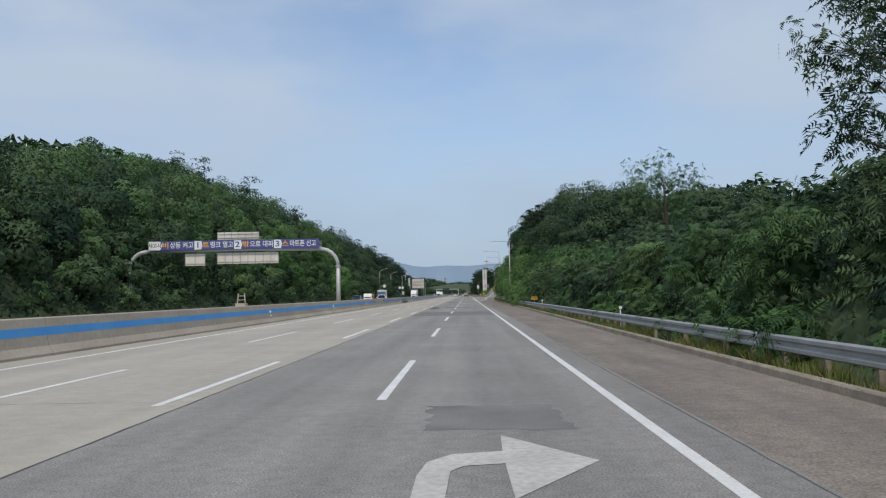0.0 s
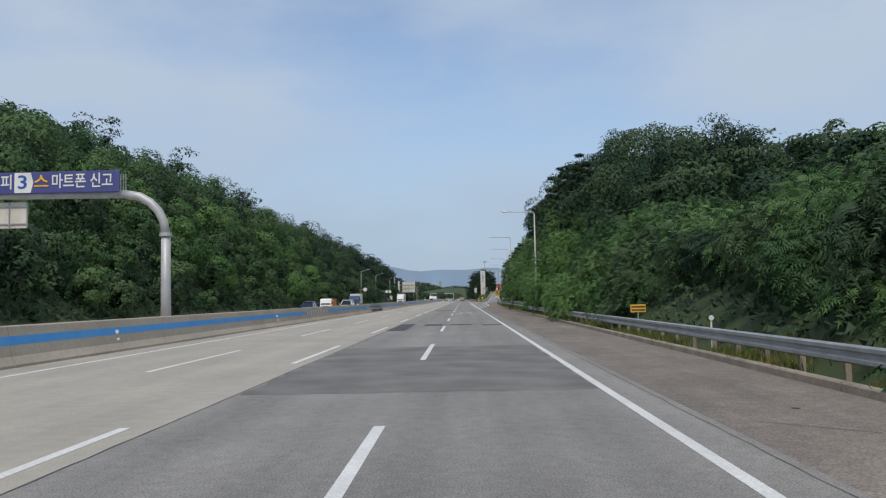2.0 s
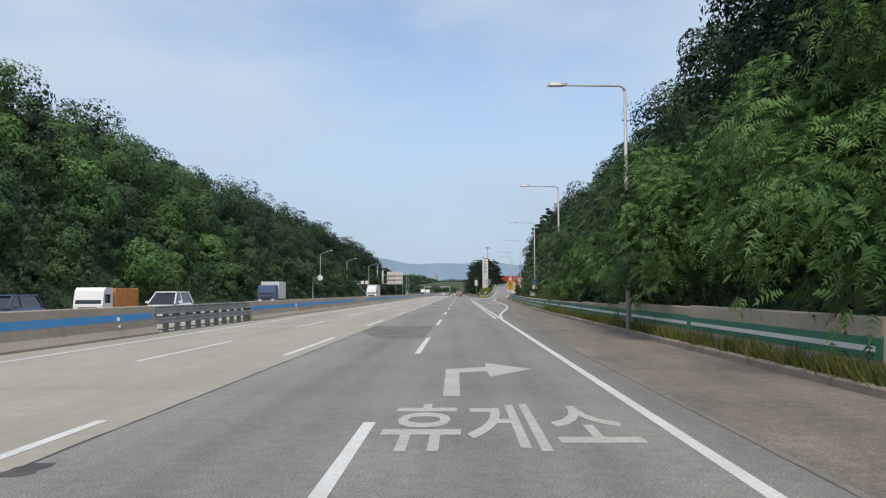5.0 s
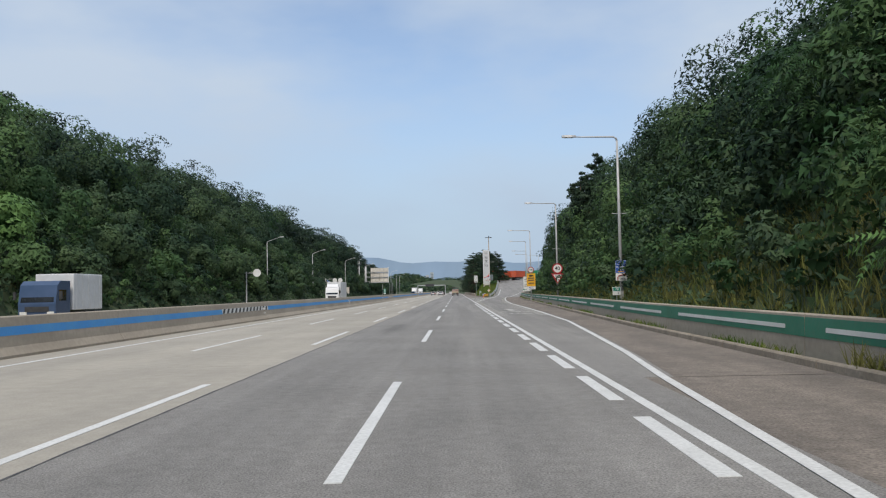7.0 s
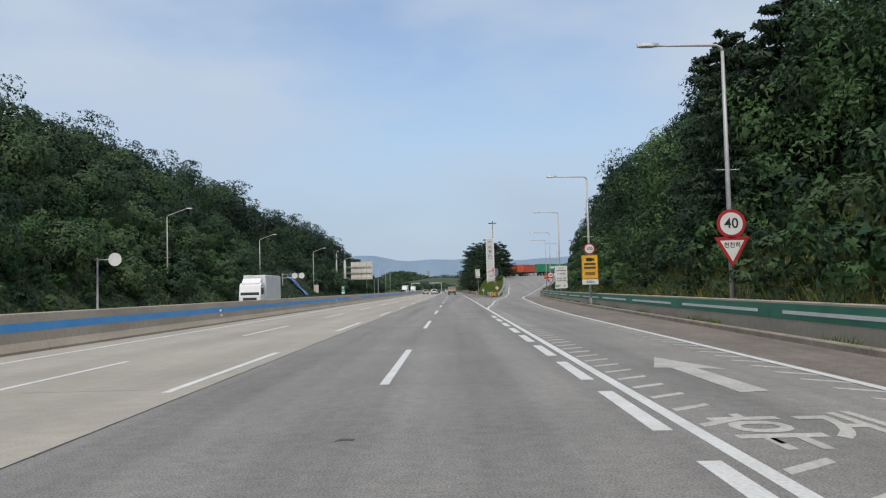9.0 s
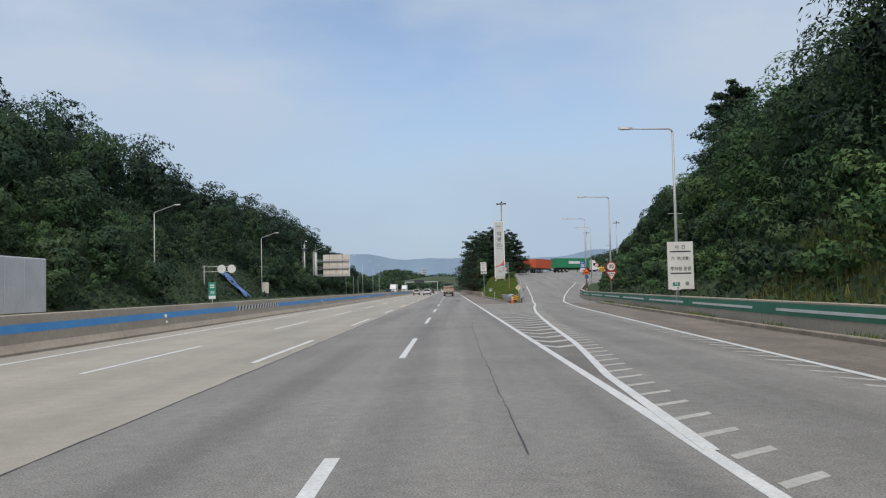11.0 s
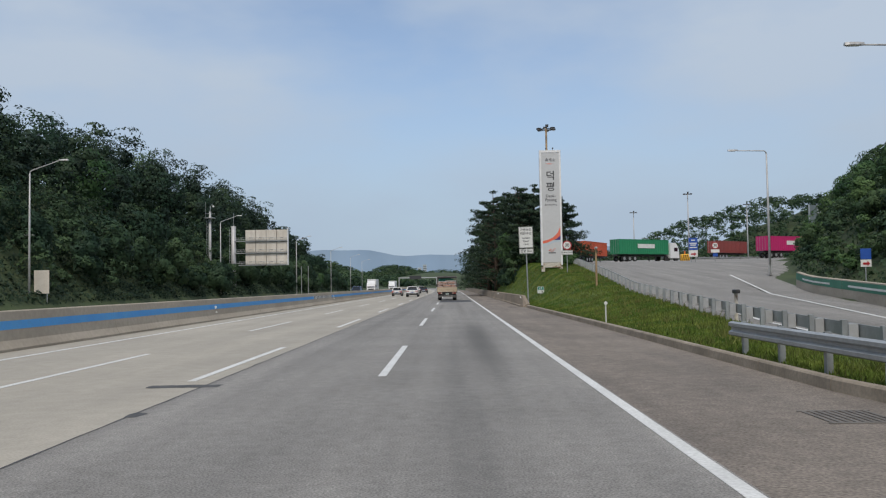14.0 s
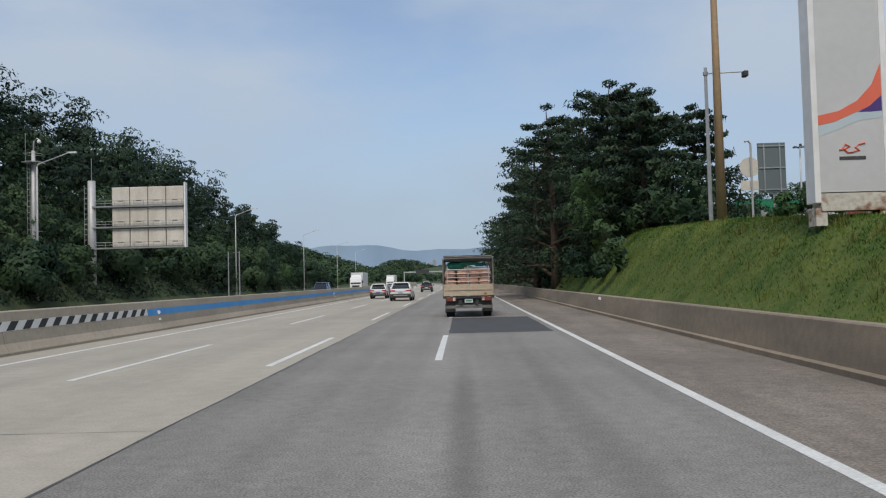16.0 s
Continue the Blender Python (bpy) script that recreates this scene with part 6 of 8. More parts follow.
def car(m, label, paint, length, width, height, belt, coupe=False, cladding=False, sedan=False, group=""):
    """A car that points to +y, seen mostly from behind."""
    o = thing("car", m, label, "car", group)
    L, w = length / 2, width / 2
    rings = [ring(-L, w * 0.84, 0.42, belt * 0.96, 0.09), ring(-L + 0.12, w * 0.95, 0.32, belt, 0.10), ring(-L + 0.7, w, 0.27, belt + 0.02, 0.10), ring(0, w, 0.25, belt - 0.01, 0.10), ring(L - 1.2, w * 0.99, 0.25, belt - 0.06, 0.12), ring(L - 0.35, w * 0.93, 0.28, belt - 0.22, 0.12), ring(L, w * 0.8, 0.36, belt - 0.36, 0.10)]
    part("body", loft(Build(), rings), paint, o, smooth=False)
    back = -L + (0.75 if sedan else 0.18)
    slope = 0.85 if sedan else (0.95 if coupe else 0.42)
    gl = [[(sx * hw, y_, z_) for sx, hw, y_, z_ in ((-1, w * 0.88, back, belt), (1, w * 0.88, back, belt), (1, w * 0.88, L - 1.05, belt - 0.05), (-1, w * 0.88, L - 1.05, belt - 0.05))],
          [(sx * hw, y_, z_) for sx, hw, y_, z_ in ((-1, w * 0.67, back + slope, height - 0.07), (1, w * 0.67, back + slope, height - 0.07), (1, w * 0.67, L - 1.95, height - 0.08), (-1, w * 0.67, L - 1.95, height - 0.08))]]
    lo, hi = gl
    for nm, q in (("rear_window", (0, 1)), ("side_window", (1, 2)), ("windscreen", (2, 3)), ("side_window", (3, 0))):
        part(nm, Build().add([lo[q[0]], lo[q[1]], hi[q[1]], hi[q[0]]], [(0, 1, 2, 3)]), GLASS, o)
    part("roof", Build().soft_box((0, (back + slope + L - 1.95) / 2 - 0.08, height - 0.05), (w * 1.40, L - 1.95 - back - slope + 0.35, 0.09), 0.04), paint, o)
    for sx in (-1, 1):
        part("rear_pillar", Build().tube([(sx * w * 0.885, back + 0.02, belt), (sx * w * 0.68, back + slope, height - 0.06)], [0.08, 0.06], 5), paint, o)
        part("front_pillar", Build().tube([(sx * w * 0.885, L - 1.08, belt - 0.04), (sx * w * 0.68, L - 1.95, height - 0.06)], 0.045, 5), paint, o)
        part("middle_pillar", Build().tube([(sx * w * 0.89, -0.1, belt), (sx * w * 0.69, -0.15, height - 0.06)], 0.04, 5), paint, o)
    part("rear_bumper", Build().soft_box((0, -L + 0.06, 0.48), (width * 0.93, 0.3, 0.36), 0.07), DARK_PLASTIC if cladding or coupe else paint, o)
    part("bumper_trim", Build().box((0, -L - 0.1, 0.5), (width * 0.62, 0.03, 0.08)), CHROME, o)
    for sx in (-1, 1):
        lamp = part("tail_lamp", Build().soft_box((sx * w * 0.72, -L + 0.03, belt * 0.86), (w * 0.48, 0.14, 0.11), 0.03), TAIL_RED, o)
        if cladding:
            low = part("lower_lamp", Build().soft_box((sx * w * 0.84, -L + 0.02, 0.66), (0.26, 0.16, 0.17), 0.03), TAIL_RED, o)
            part("lens", Build().box((sx * w * 0.84, -L - 0.065, 0.63), (0.18, 0.01, 0.05)), LAMP_CLEAR, low)
            for yy in (-L + 0.85, L - 0.85):
                part("arch_cladding", Build().tube([(sx * (w - 0.03), yy + 0.42 * math.cos(a), 0.34 + 0.42 * math.sin(a)) for a in (k * math.pi / 8 for k in range(9))], 0.06, 5), DARK_PLASTIC, o)
        part("door_mirror", Build().soft_box((sx * (w + 0.1), L - 1.5, belt + 0.08), (0.2, 0.14, 0.15), 0.04), DARK_PLASTIC if cladding else paint, o)
        part("sill", Build().box((sx * (w - 0.02), 0, 0.3), (0.06, length * 0.5, 0.12)), DARK_PLASTIC, o)
    part("number_plate", Build().box((0, -L - 0.02, belt * 0.68), (0.52, 0.03, 0.13)), WHITE, o)
    part("plate_bar", Build().box((0, -L - 0.038, belt * 0.68), (0.4, 0.006, 0.06)), SIGN_BLUE, o)
    part("tailgate_line", Build().box((0, -L - 0.005, belt * 0.8), (width * 0.5, 0.02, 0.03)), CHROME, o)
    for sx in (-1, 1):
        for yy in (-L + 0.85, L - 0.85):
            wheel(o, sx * (w - 0.12), yy, 0.34, 0.22)
    return o


car(pose(-10.05, 521.8, 0), "white compact crossover car with dark wheel-arch cladding", CAR_WHITE, 4.17, 1.80, 1.57, 1.0, cladding=True)
car(pose(-6.75, 509.5, 0), "white coupe-backed sport utility car on the road", CAR_WHITE, 4.9, 2.0, 1.68, 1.08, coupe=True)
car(pose(-6.85, 565.0, 0), "dark grey saloon car on the road", CAR_DARK, 4.8, 1.85, 1.46, 0.98, sedan=True)
car(pose(-3.6, 640.0, 0, 0, 0, 2), "white saloon car far along the road", CAR_WHITE, 4.8, 1.85, 1.46, 0.98, sedan=True)
car(pose(-11.0, 660.0, 0, 0, 0, 2), "white sport utility car far along the road", CAR_WHITE, 4.8, 1.9, 1.7, 1.05)


RUST_RED = material("dusty_red_lens", (0.22, 0.05, 0.035), 0.4, second=(0.17, 0.045, 0.03), scale=5.0)
DIRTY_STEEL = material("dirty_steel", (0.22, 0.21, 0.19), 0.7, second=(0.13, 0.12, 0.105), scale=3.0, fine=(0.08, 0.07, 0.06), fine_scale=14, fine_amount=0.4)


def cargo_truck(m):
    o = thing("cargo_truck", m, "old beige cargo truck with dropsides, pipe hoops, pinkish sacks", "truck")
    part("cab", loft(Build(), [[(sx * hw, y_, z_) for sx, hw, y_, z_ in ((-1, 0.95, 2.2, z0), (1, 0.95, 2.2, z0), (1, 0.95 * k1, 3.9 - k2, z0), (-1, 0.95 * k1, 3.9 - k2, z0))] for z0, k1, k2 in ((0.5, 1, 0), (1.3, 1, 0.02), (2.2, 0.9, 0.4), (2.28, 0.85, 0.6))]), CAR_WHITE, o)
    part("cab_window", Build().box((0, 2.19, 1.85), (1.5, 0.02, 0.5)), GLASS, o)
    part("bed", Build().box((0, -0.6, 0.92), (2.1, 5.4, 0.14)), DARK_PLASTIC, o)
    part("chassis", Build().box((0.35, -0.3, 0.68), (0.14, 6.0, 0.2)).box((-0.35, -0.3, 0.68), (0.14, 6.0, 0.2)), DARK_PLASTIC, o)
    gate = part("tailgate", Build().soft_box((0, -3.3, 1.22), (2.06, 0.06, 0.52), 0.015), TRUCK_WOOD, o, "scuffed beige tailgate")
    for dx in (-0.7, 0, 0.7):
        part("hinge", Build().box((dx, -3.345, 1.02), (0.1, 0.04, 0.14)), RUST, gate)
    part("gate_rib", Build().box((0, -3.34, 1.24), (1.96, 0.03, 0.05)), TRUCK_WOOD, gate)
    for sx in (-1, 1):
        part("dropside", Build().soft_box((sx * 1.03, -0.6, 1.22), (0.06, 5.3, 0.52), 0.015), TRUCK_WOOD, o)
    hoop = Build()
    for y in (-3.25, -1.6, 0.1, 1.9):
        hoop.tube([(-1.03, y, 0.95), (-1.03, y, 2.62), (-0.98, y, 2.72), (0.98, y, 2.72), (1.03, y, 2.62), (1.03, y, 0.95)], 0.03, 6)
    for sx in (-1.03, 1.03):
        for z in (1.65, 1.9, 2.15, 2.62):
            hoop.tube([(sx, -3.25, z), (sx, 1.9, z)], 0.02, 5)
    part("pipe_frame", hoop, DIRTY_STEEL, o)
    for z in (1.6, 1.78, 1.96, 2.14):
        part("rear_bar", Build().tube([(-0.9, -3.27, z), (0.9, -3.27, z)], 0.018, 5), POLE_GREY, o)
    for dx in (-0.85, 0.0, 0.85):
        part("rear_bar_upright", Build().tube([(dx, -3.27, 1.5), (dx, -3.27, 2.3)], 0.02, 5), POLE_GREY, o)
    part("rolled_cover", Build().tube([(-0.98, -3.15, 2.62), (0, -3.15, 2.64), (0.98, -3.15, 2.62)], 0.13, 8).box((0, -0.7, 2.75), (2.0, 5.0, 0.05)), DARK_PLASTIC, o, "rolled black tarpaulin cover")
    part("green_cloth", Build().soft_box((-0.5, -2.7, 2.34), (0.75, 0.5, 0.34), 0.14).soft_box((0.05, -2.75, 2.44), (0.8, 0.4, 0.2), 0.09).soft_box((0.5, -2.65, 2.36), (0.4, 0.4, 0.16), 0.07), SIGN_GREEN, o, "crumpled green cloth under the cover")
    r = random.Random(4)
    for i in range(4):
        for j in range(6):
            for k in range(3):
                part("sack", Build().soft_box((-0.72 + 0.48 * i + r.uniform(-0.04, 0.04), -2.85 + 0.85 * j, 1.2 + 0.36 * k + r.uniform(-0.04, 0.06)), (0.47, 0.8, 0.36), 0.12), CARGO, o)
    part("under_run", Build().box((0, -3.2, 0.47), (1.96, 0.08, 0.13)), DIRTY_STEEL, o)
    part("cross_member", Build().box((0, -3.1, 0.72), (1.9, 0.1, 0.34)), DARK_PLASTIC, o)
    for dx in (-0.3, 0.3):
        part("under_run_bracket", Build().box((dx, -3.18, 0.58), (0.08, 0.08, 0.2)), DARK_PLASTIC, o)
    for sx in (-1, 1):
        lamp = part("tail_lamp", Build().soft_box((sx * 0.72, -3.28, 0.82), (0.42, 0.08, 0.2), 0.03), RUST_RED, o, "dusty red tail lamp")
        part("amber_lens", Build().box((sx * 0.6, -3.325, 0.82), (0.1, 0.012, 0.13)), RUST, lamp)
        part("lamp_bracket", Build().box((sx * 0.72, -3.22, 0.98), (0.5, 0.06, 0.06)), DARK_PLASTIC, o)
        part("mud_flap", Build().box((sx * 0.78, -2.55, 0.42), (0.42, 0.02, 0.36)), DIRTY_STEEL, o)
        part("mirror", Build().box((sx * 1.2, 3.3, 1.7), (0.14, 0.08, 0.34)).tube([(sx * 0.95, 3.2, 1.6), (sx * 1.2, 3.3, 1.7)], 0.02, 5), DARK_PLASTIC, o)
    part("number_plate", Build().box((0, -3.25, 0.74), (0.34, 0.03, 0.17)), WHITE, o)
    part("plate_bar", Build().box((0, -3.27, 0.74), (0.24, 0.006, 0.06)), SIGN_GREEN, o)
    for sx in (-0.78, 0.78):
        wheel(o, sx, -2.0, 0.36, 0.34)
        wheel(o, sx * 1.05, 2.75, 0.36, 0.2)
    return o


cargo_truck(pose(-0.95, 475.3, 0) @ Matrix.Diagonal((1.12, 1, 1.03, 1)))


def box_truck(m, label, box_mat, cab_mat, box_h=2.6, length=7.5, low=False):
    """A lorry that points to -y, with a box or a load."""
    o = thing("lorry", m, label, "lorry")
    part("cab", loft(Build(), [[(-1.1, -k2, z0), (1.1, -k2, z0), (1.1, 1.7, z0), (-1.1, 1.7, z0)] for z0, k2 in ((0.5, 0.05), (1.4, 0.1), (2.5, -0.15), (2.75, -0.5))]), cab_mat, o)
    part("windscreen", Build().add([(-0.98, -0.085, 1.5), (0.98, -0.085, 1.5), (0.92, 0.13, 2.35), (-0.92, 0.13, 2.35)], [(0, 1, 2, 3)]), GLASS, o)
    for sx in (-1, 1):
        part("side_window", Build().box((sx * 1.105, 0.75, 1.9), (0.012, 0.9, 0.65)), GLASS, o)
        part("mirror", Build().box((sx * 1.35, 0.0, 1.9), (0.16, 0.1, 0.45)), DARK_PLASTIC, o)
        part("headlamp", Build().box((sx * 0.8, -0.09, 0.85), (0.4, 0.03, 0.22)), LAMP_CLEAR, o)
    part("bumper", Build().soft_box((0, -0.05, 0.55), (2.2, 0.25, 0.35), 0.05), DARK_PLASTIC, o)
    part("grille", Build().box((0, -0.1, 1.1), (1.4, 0.03, 0.3)), DARK_PLASTIC, o)
    part("wind_deflector", loft(Build(), [[(-0.95, 0.3 + k, 2.7 + z), (0.95, 0.3 + k, 2.7 + z), (0.95, 1.6, 2.7 + z), (-0.95, 1.6, 2.7 + z)] for k, z in ((0, 0), (0.8, 0.55))]), cab_mat, o) if not low else None
    body = part("cargo_box", Build().soft_box((0, 2.0 + length / 2, 1.0 + box_h / 2), (2.35, length, box_h), 0.05), box_mat, o)
    for k in range(5):
        part("box_rib", Build().box((1.185, 2.4 + k * (length - 0.8) / 4, 1.0 + box_h / 2), (0.02, 0.06, box_h - 0.1)), box_mat, body)
    part("chassis", Build().box((0, 4, 0.8), (0.9, length + 3, 0.25)), DARK_PLASTIC, o)
    for y in (0.85, length - 0.2, length + 1.0):
        for sx in (-0.95, 0.95):
            wheel(o, sx, y, 0.45, 0.3)
    return o


box_truck(pose(-21.5, 322.0, 0), "white box lorry on the opposite carriageway", BOX_WHITE, CAR_WHITE)
box_truck(pose(-22.0, 176.0, 0) @ Matrix.Diagonal((0.78, 0.78, 0.76, 1)), "white lorry with an orange load on the opposite carriageway", TARP_ORANGE, CAR_WHITE, 1.7, 4.5, low=True)
box_truck(pose(-21.8, 668.0, 0), "white box lorry far along the opposite carriageway", BOX_WHITE, CAR_WHITE, 2.7, 8.0)
box_truck(pose(-21.5, 590.0, 0), "white box lorry far along the opposite carriageway", BOX_WHITE, CAR_WHITE, 2.7, 8.0)
box_truck(pose(-25.0, 232.0, 0), "small white box lorry on the opposite carriageway", BOX_WHITE, CAR_BLUE, 2.2, 4.0, low=True)
car(pose(-19.5, 182.0, 0, 0, 0, 180), "silver-white sport utility car on the opposite carriageway", CAR_WHITE, 4.8, 1.95, 1.85, 1.1)
car(pose(-19.4, 540.0, 0, 0, 0, 180), "dark blue van-like car on the opposite carriageway", CAR_BLUE, 5.0, 1.95, 1.9, 1.1)
car(pose(-23.5, 170.0, 0, 0, 0, 180), "dark blue car on the opposite carriageway", CAR_BLUE, 4.8, 1.9, 1.7, 1.05)


# ---- the yard: container lorries ----
def container_lorry(m, mat, label, length=12.2, tractor=False, writing=True, bar_len=4.2):
    o = thing("container_lorry", m, label, "container lorry", "container lorries in the yard")
    body = part("container", Build().box((0, 0, 2.62), (length, 2.44, 2.6)), mat, o)
    ribs = int(length / 0.55)
    for sy in (-1, 1):
        b = Build()
        for k in range(ribs):
            b.box((-length / 2 + 0.35 + k * (length - 0.7) / (ribs - 1), sy * 1.23, 2.62), (0.26, 0.05, 2.36))
        part("corrugation", b, mat, body)
    for z in (1.36, 3.88):
        part("rail", Build().box((0, 0, z), (length + 0.02, 2.5, 0.12)), mat, body)
    for k in range(4):
        part("lock_rod", Build().tube([(-length / 2 - 0.03, -0.9 + 0.6 * k, 1.4), (-length / 2 - 0.03, -0.9 + 0.6 * k, 3.85)], 0.025, 5), GALVANISED, body)
    if writing:
        part("writing_bar", Build().box((0.4, -1.275, 2.75), (bar_len, 0.02, 0.75)), WHITE, body)
    part("chassis", Build().box((0, 0, 1.1), (length, 1.0, 0.3)), DARK_PLASTIC, o)
    for x in (-length / 2 + 1.2, -length / 2 + 2.5, -length / 2 + 3.8):
        for sy in (-1.0, 1.0):
            t = part("wheel", Build().tube([(x, sy - 0.15, 0.5), (x, sy + 0.15, 0.5)], 0.5, 16), RUBBER, o)
            part("rim", Build().tube([(x, sy - 0.16, 0.5), (x, sy + 0.16, 0.5)], 0.28, 12), GALVANISED, t)
    part("landing_leg", Build().box((length / 2 - 3, 0.8, 0.6), (0.15, 0.15, 1.1)).box((length / 2 - 3, -0.8, 0.6), (0.15, 0.15, 1.1)), DARK_PLASTIC, o)
    if tractor:
        x0 = length / 2 + 0.5
        part("cab", loft(Build(), [[(x0, -1.2, z), (x0 + 2.3 - k, -1.2, z), (x0 + 2.3 - k, 1.2, z), (x0, 1.2, z)] for z, k in ((0.6, 0), (1.7, 0.05), (2.7, 0.3), (3.4, 0.9))]), CAR_WHITE, o)
        part("cab_window", Build().box((x0 + 1.4, -1.21, 2.2), (0.9, 0.02, 0.7)).box((x0 + 2.2, 0, 2.2), (0.05, 2.1, 0.7), None), GLASS, o)
        for x in (x0 - 1.0, x0 + 1.5):
            for sy in (-1.0, 1.0):
                part("wheel", Build().tube([(x, sy - 0.15, 0.5), (x, sy + 0.15, 0.5)], 0.5, 16), RUBBER, o)
    return o


container_lorry(pose(33.8, 524.5, 5.5, 0, 0, 32), BOX_GREEN, "lorry with a green ribbed container and a white tractor", tractor=True)
container_lorry(pose(26.5, 534.0, 5.7, 0, 0, 60), BOX_ORANGE, "parked orange-red container on a trailer", writing=False)
container_lorry(pose(21.5, 531.0, 5.65, 0, 0, 62), BOX_ORANGE, "parked orange-red container on a trailer", writing=False)
container_lorry(pose(62.0, 561.0, 6.7, 0, 0, 40), BOX_MAROON, "parked maroon container on a trailer", writing=False)
container_lorry(pose(61.6, 528.5, 5.85, 0, 0, 28), BOX_MAGENTA, "parked magenta container with white marks on a trailer", bar_len=2.6)
container_lorry(pose(74.0, 566.0, 6.75, 0, 0, 60), BOX_WHITE, "parked white box trailer between containers", writing=False)
container_lorry(pose(16.6, 548.0, 6.3, 0, 0, 70), BOX_ORANGE, "parked orange-red container on a trailer behind the pines", writing=False)
box_truck(pose(20.0, 560.0, 6.65, 0, 0, 30), "blue-cabbed lorry parked in the yard", BOX_WHITE, CAR_BLUE, 2.2, 5.0)
o = thing("yard_cushion", pose(43.5, 530.0, 5.6), "yellow and black striped crash cushion in the yard", "crash cushion")
part("body", Build().soft_box((0, 0, 0.65), (1.6, 1.4, 1.3), 0.2), YELLOW, o)
for k in range(4):
    part("black_stripe", Build().plate([(-0.7 + 0.35 * k, 0.15), (-0.55 + 0.35 * k, 0.15), (-0.3 + 0.35 * k, 1.15), (-0.45 + 0.35 * k, 1.15)], -0.715, -0.7), BLACK, o)
part("beacon", Build().tube([(0, 0, 1.3), (0, 0, 1.9)], 0.12, 8), ORANGE, o)
o = thing("yard_guard_rail", pose(46.0, 531.5, 5.62, 0, 0, 18), "galvanised guard rail across the yard entrance", "guard rail")
part("beam", Build().sweep([(u * 1.3, w + 0.42) for u, w in W_BEAM][::-1], [(0, -0.0, 0), (10, 0, 0), (20, 0, 0)]), GALVANISED, o)
for k in range(11):
    part("post", Build().box((2.0 * k, 0.1, 0.4), (0.12, 0.12, 0.85)), GALVANISED, o)
o = thing("panel_fence", pose(133, 632, 11.0), "tall fence of blue-grey and pale panels behind the yard", "fence")
for k in range(16):
    part("panel", Build().box((-20 + 2.6 * k, 0.0 if k % 2 else 0.3, 7.0), (2.3, 0.3, 14.0 + (0.6 if k % 3 else 0))), BUILDING if k % 3 != 1 else NOISE_WALL, o)
    part("post", Build().box((-21.3 + 2.6 * k, 0, 7.0), (0.25, 0.5, 14.2)), GALVANISED, o)
# ---- far end of the road ----
o = thing("noise_barrier", pose(-42, 690, 0.0, 0, 0, 6), "long pale noise wall far beside the opposite carriageway", "noise wall")
for k in range(24):
    part("panel", Build().box((-6.0, -30 + 7.0 * k, 2.2), (0.25, 6.9, 4.4)), NOISE_WALL, o)
    part("post", Build().box((-6.0, -33.5 + 7.0 * k, 2.3), (0.35, 0.3, 4.6)), POLE_GREY, o)
o = thing("message_gantry", pose(-22.0, 900.0, 0.0), "dark message gantry across the road far ahead", "gantry")
part("beam", Build().box((0, 0, 7.0), (24, 0.6, 0.6)), POLE_GREY, o)
part("board", Build().box((-1.5, -0.4, 7.2), (7.5, 0.4, 2.2)), DARK_PLASTIC, o)
for dx in (-12, 12):
    part("column", Build().tube([(dx, 0, -0.2), (dx, 0, 7.2)], 0.3, 8), POLE_GREY, o)
for k in range(3):
    o = thing("apartment_block", pose(-76 + 9.5 * k, 2050 + 37 * (k % 3), -1), "distant apartment block with haze put into its pale colour", "building", "distant apartment blocks")
    hgt = 34 + 7 * ((k * 5) % 4)
    # the pale wall grey puts the distance haze into the block's colour
    part("wall", Build().box((0, 0, hgt / 2), (7.5, 10, hgt)), NOISE_WALL, o)
    for j in range(int(hgt / 4) - 1):
        part("window_row", Build().box((0, -5.03, 3.4 + 4 * j), (6.2, 0.08, 1.6)), BUILDING, o)

# ---- vegetation ----
rng = np.random.default_rng(7)


def cards(centres, normals, length, width, corners=4):
    """Leaf-shaped plates at centres, lying across their normals, hanging a little."""
    n = len(centres)
    normals = normals / np.linalg.norm(normals, axis=1, keepdims=True)
    t = np.cross(normals, rng.normal(size=(n, 3)))
    t /= np.linalg.norm(t, axis=1, keepdims=True) + 1e-9
    b = np.cross(normals, t)
    l = (length * (0.6 + 0.8 * rng.random(n)))[:, None] / 2
    w = (width * (0.6 + 0.8 * rng.random(n)))[:, None] / 2
    droop = np.zeros((n, 3))
    droop[:, 2] = -0.12 * l[:, 0]
    if corners == 3:
        v = np.stack([centres - t * l - b * w, centres + t * l * 1.3 + 2 * droop, centres - t * l * 0.6 + b * w], 1)
    else:
        v = np.stack([centres - t * l + droop, centres + b * w, centres + t * l + droop, centres - b * w], 1)
    return v.reshape(-1, 3)


def quads(n, corners=4):
    return np.arange(corners * n).reshape(-1, corners)


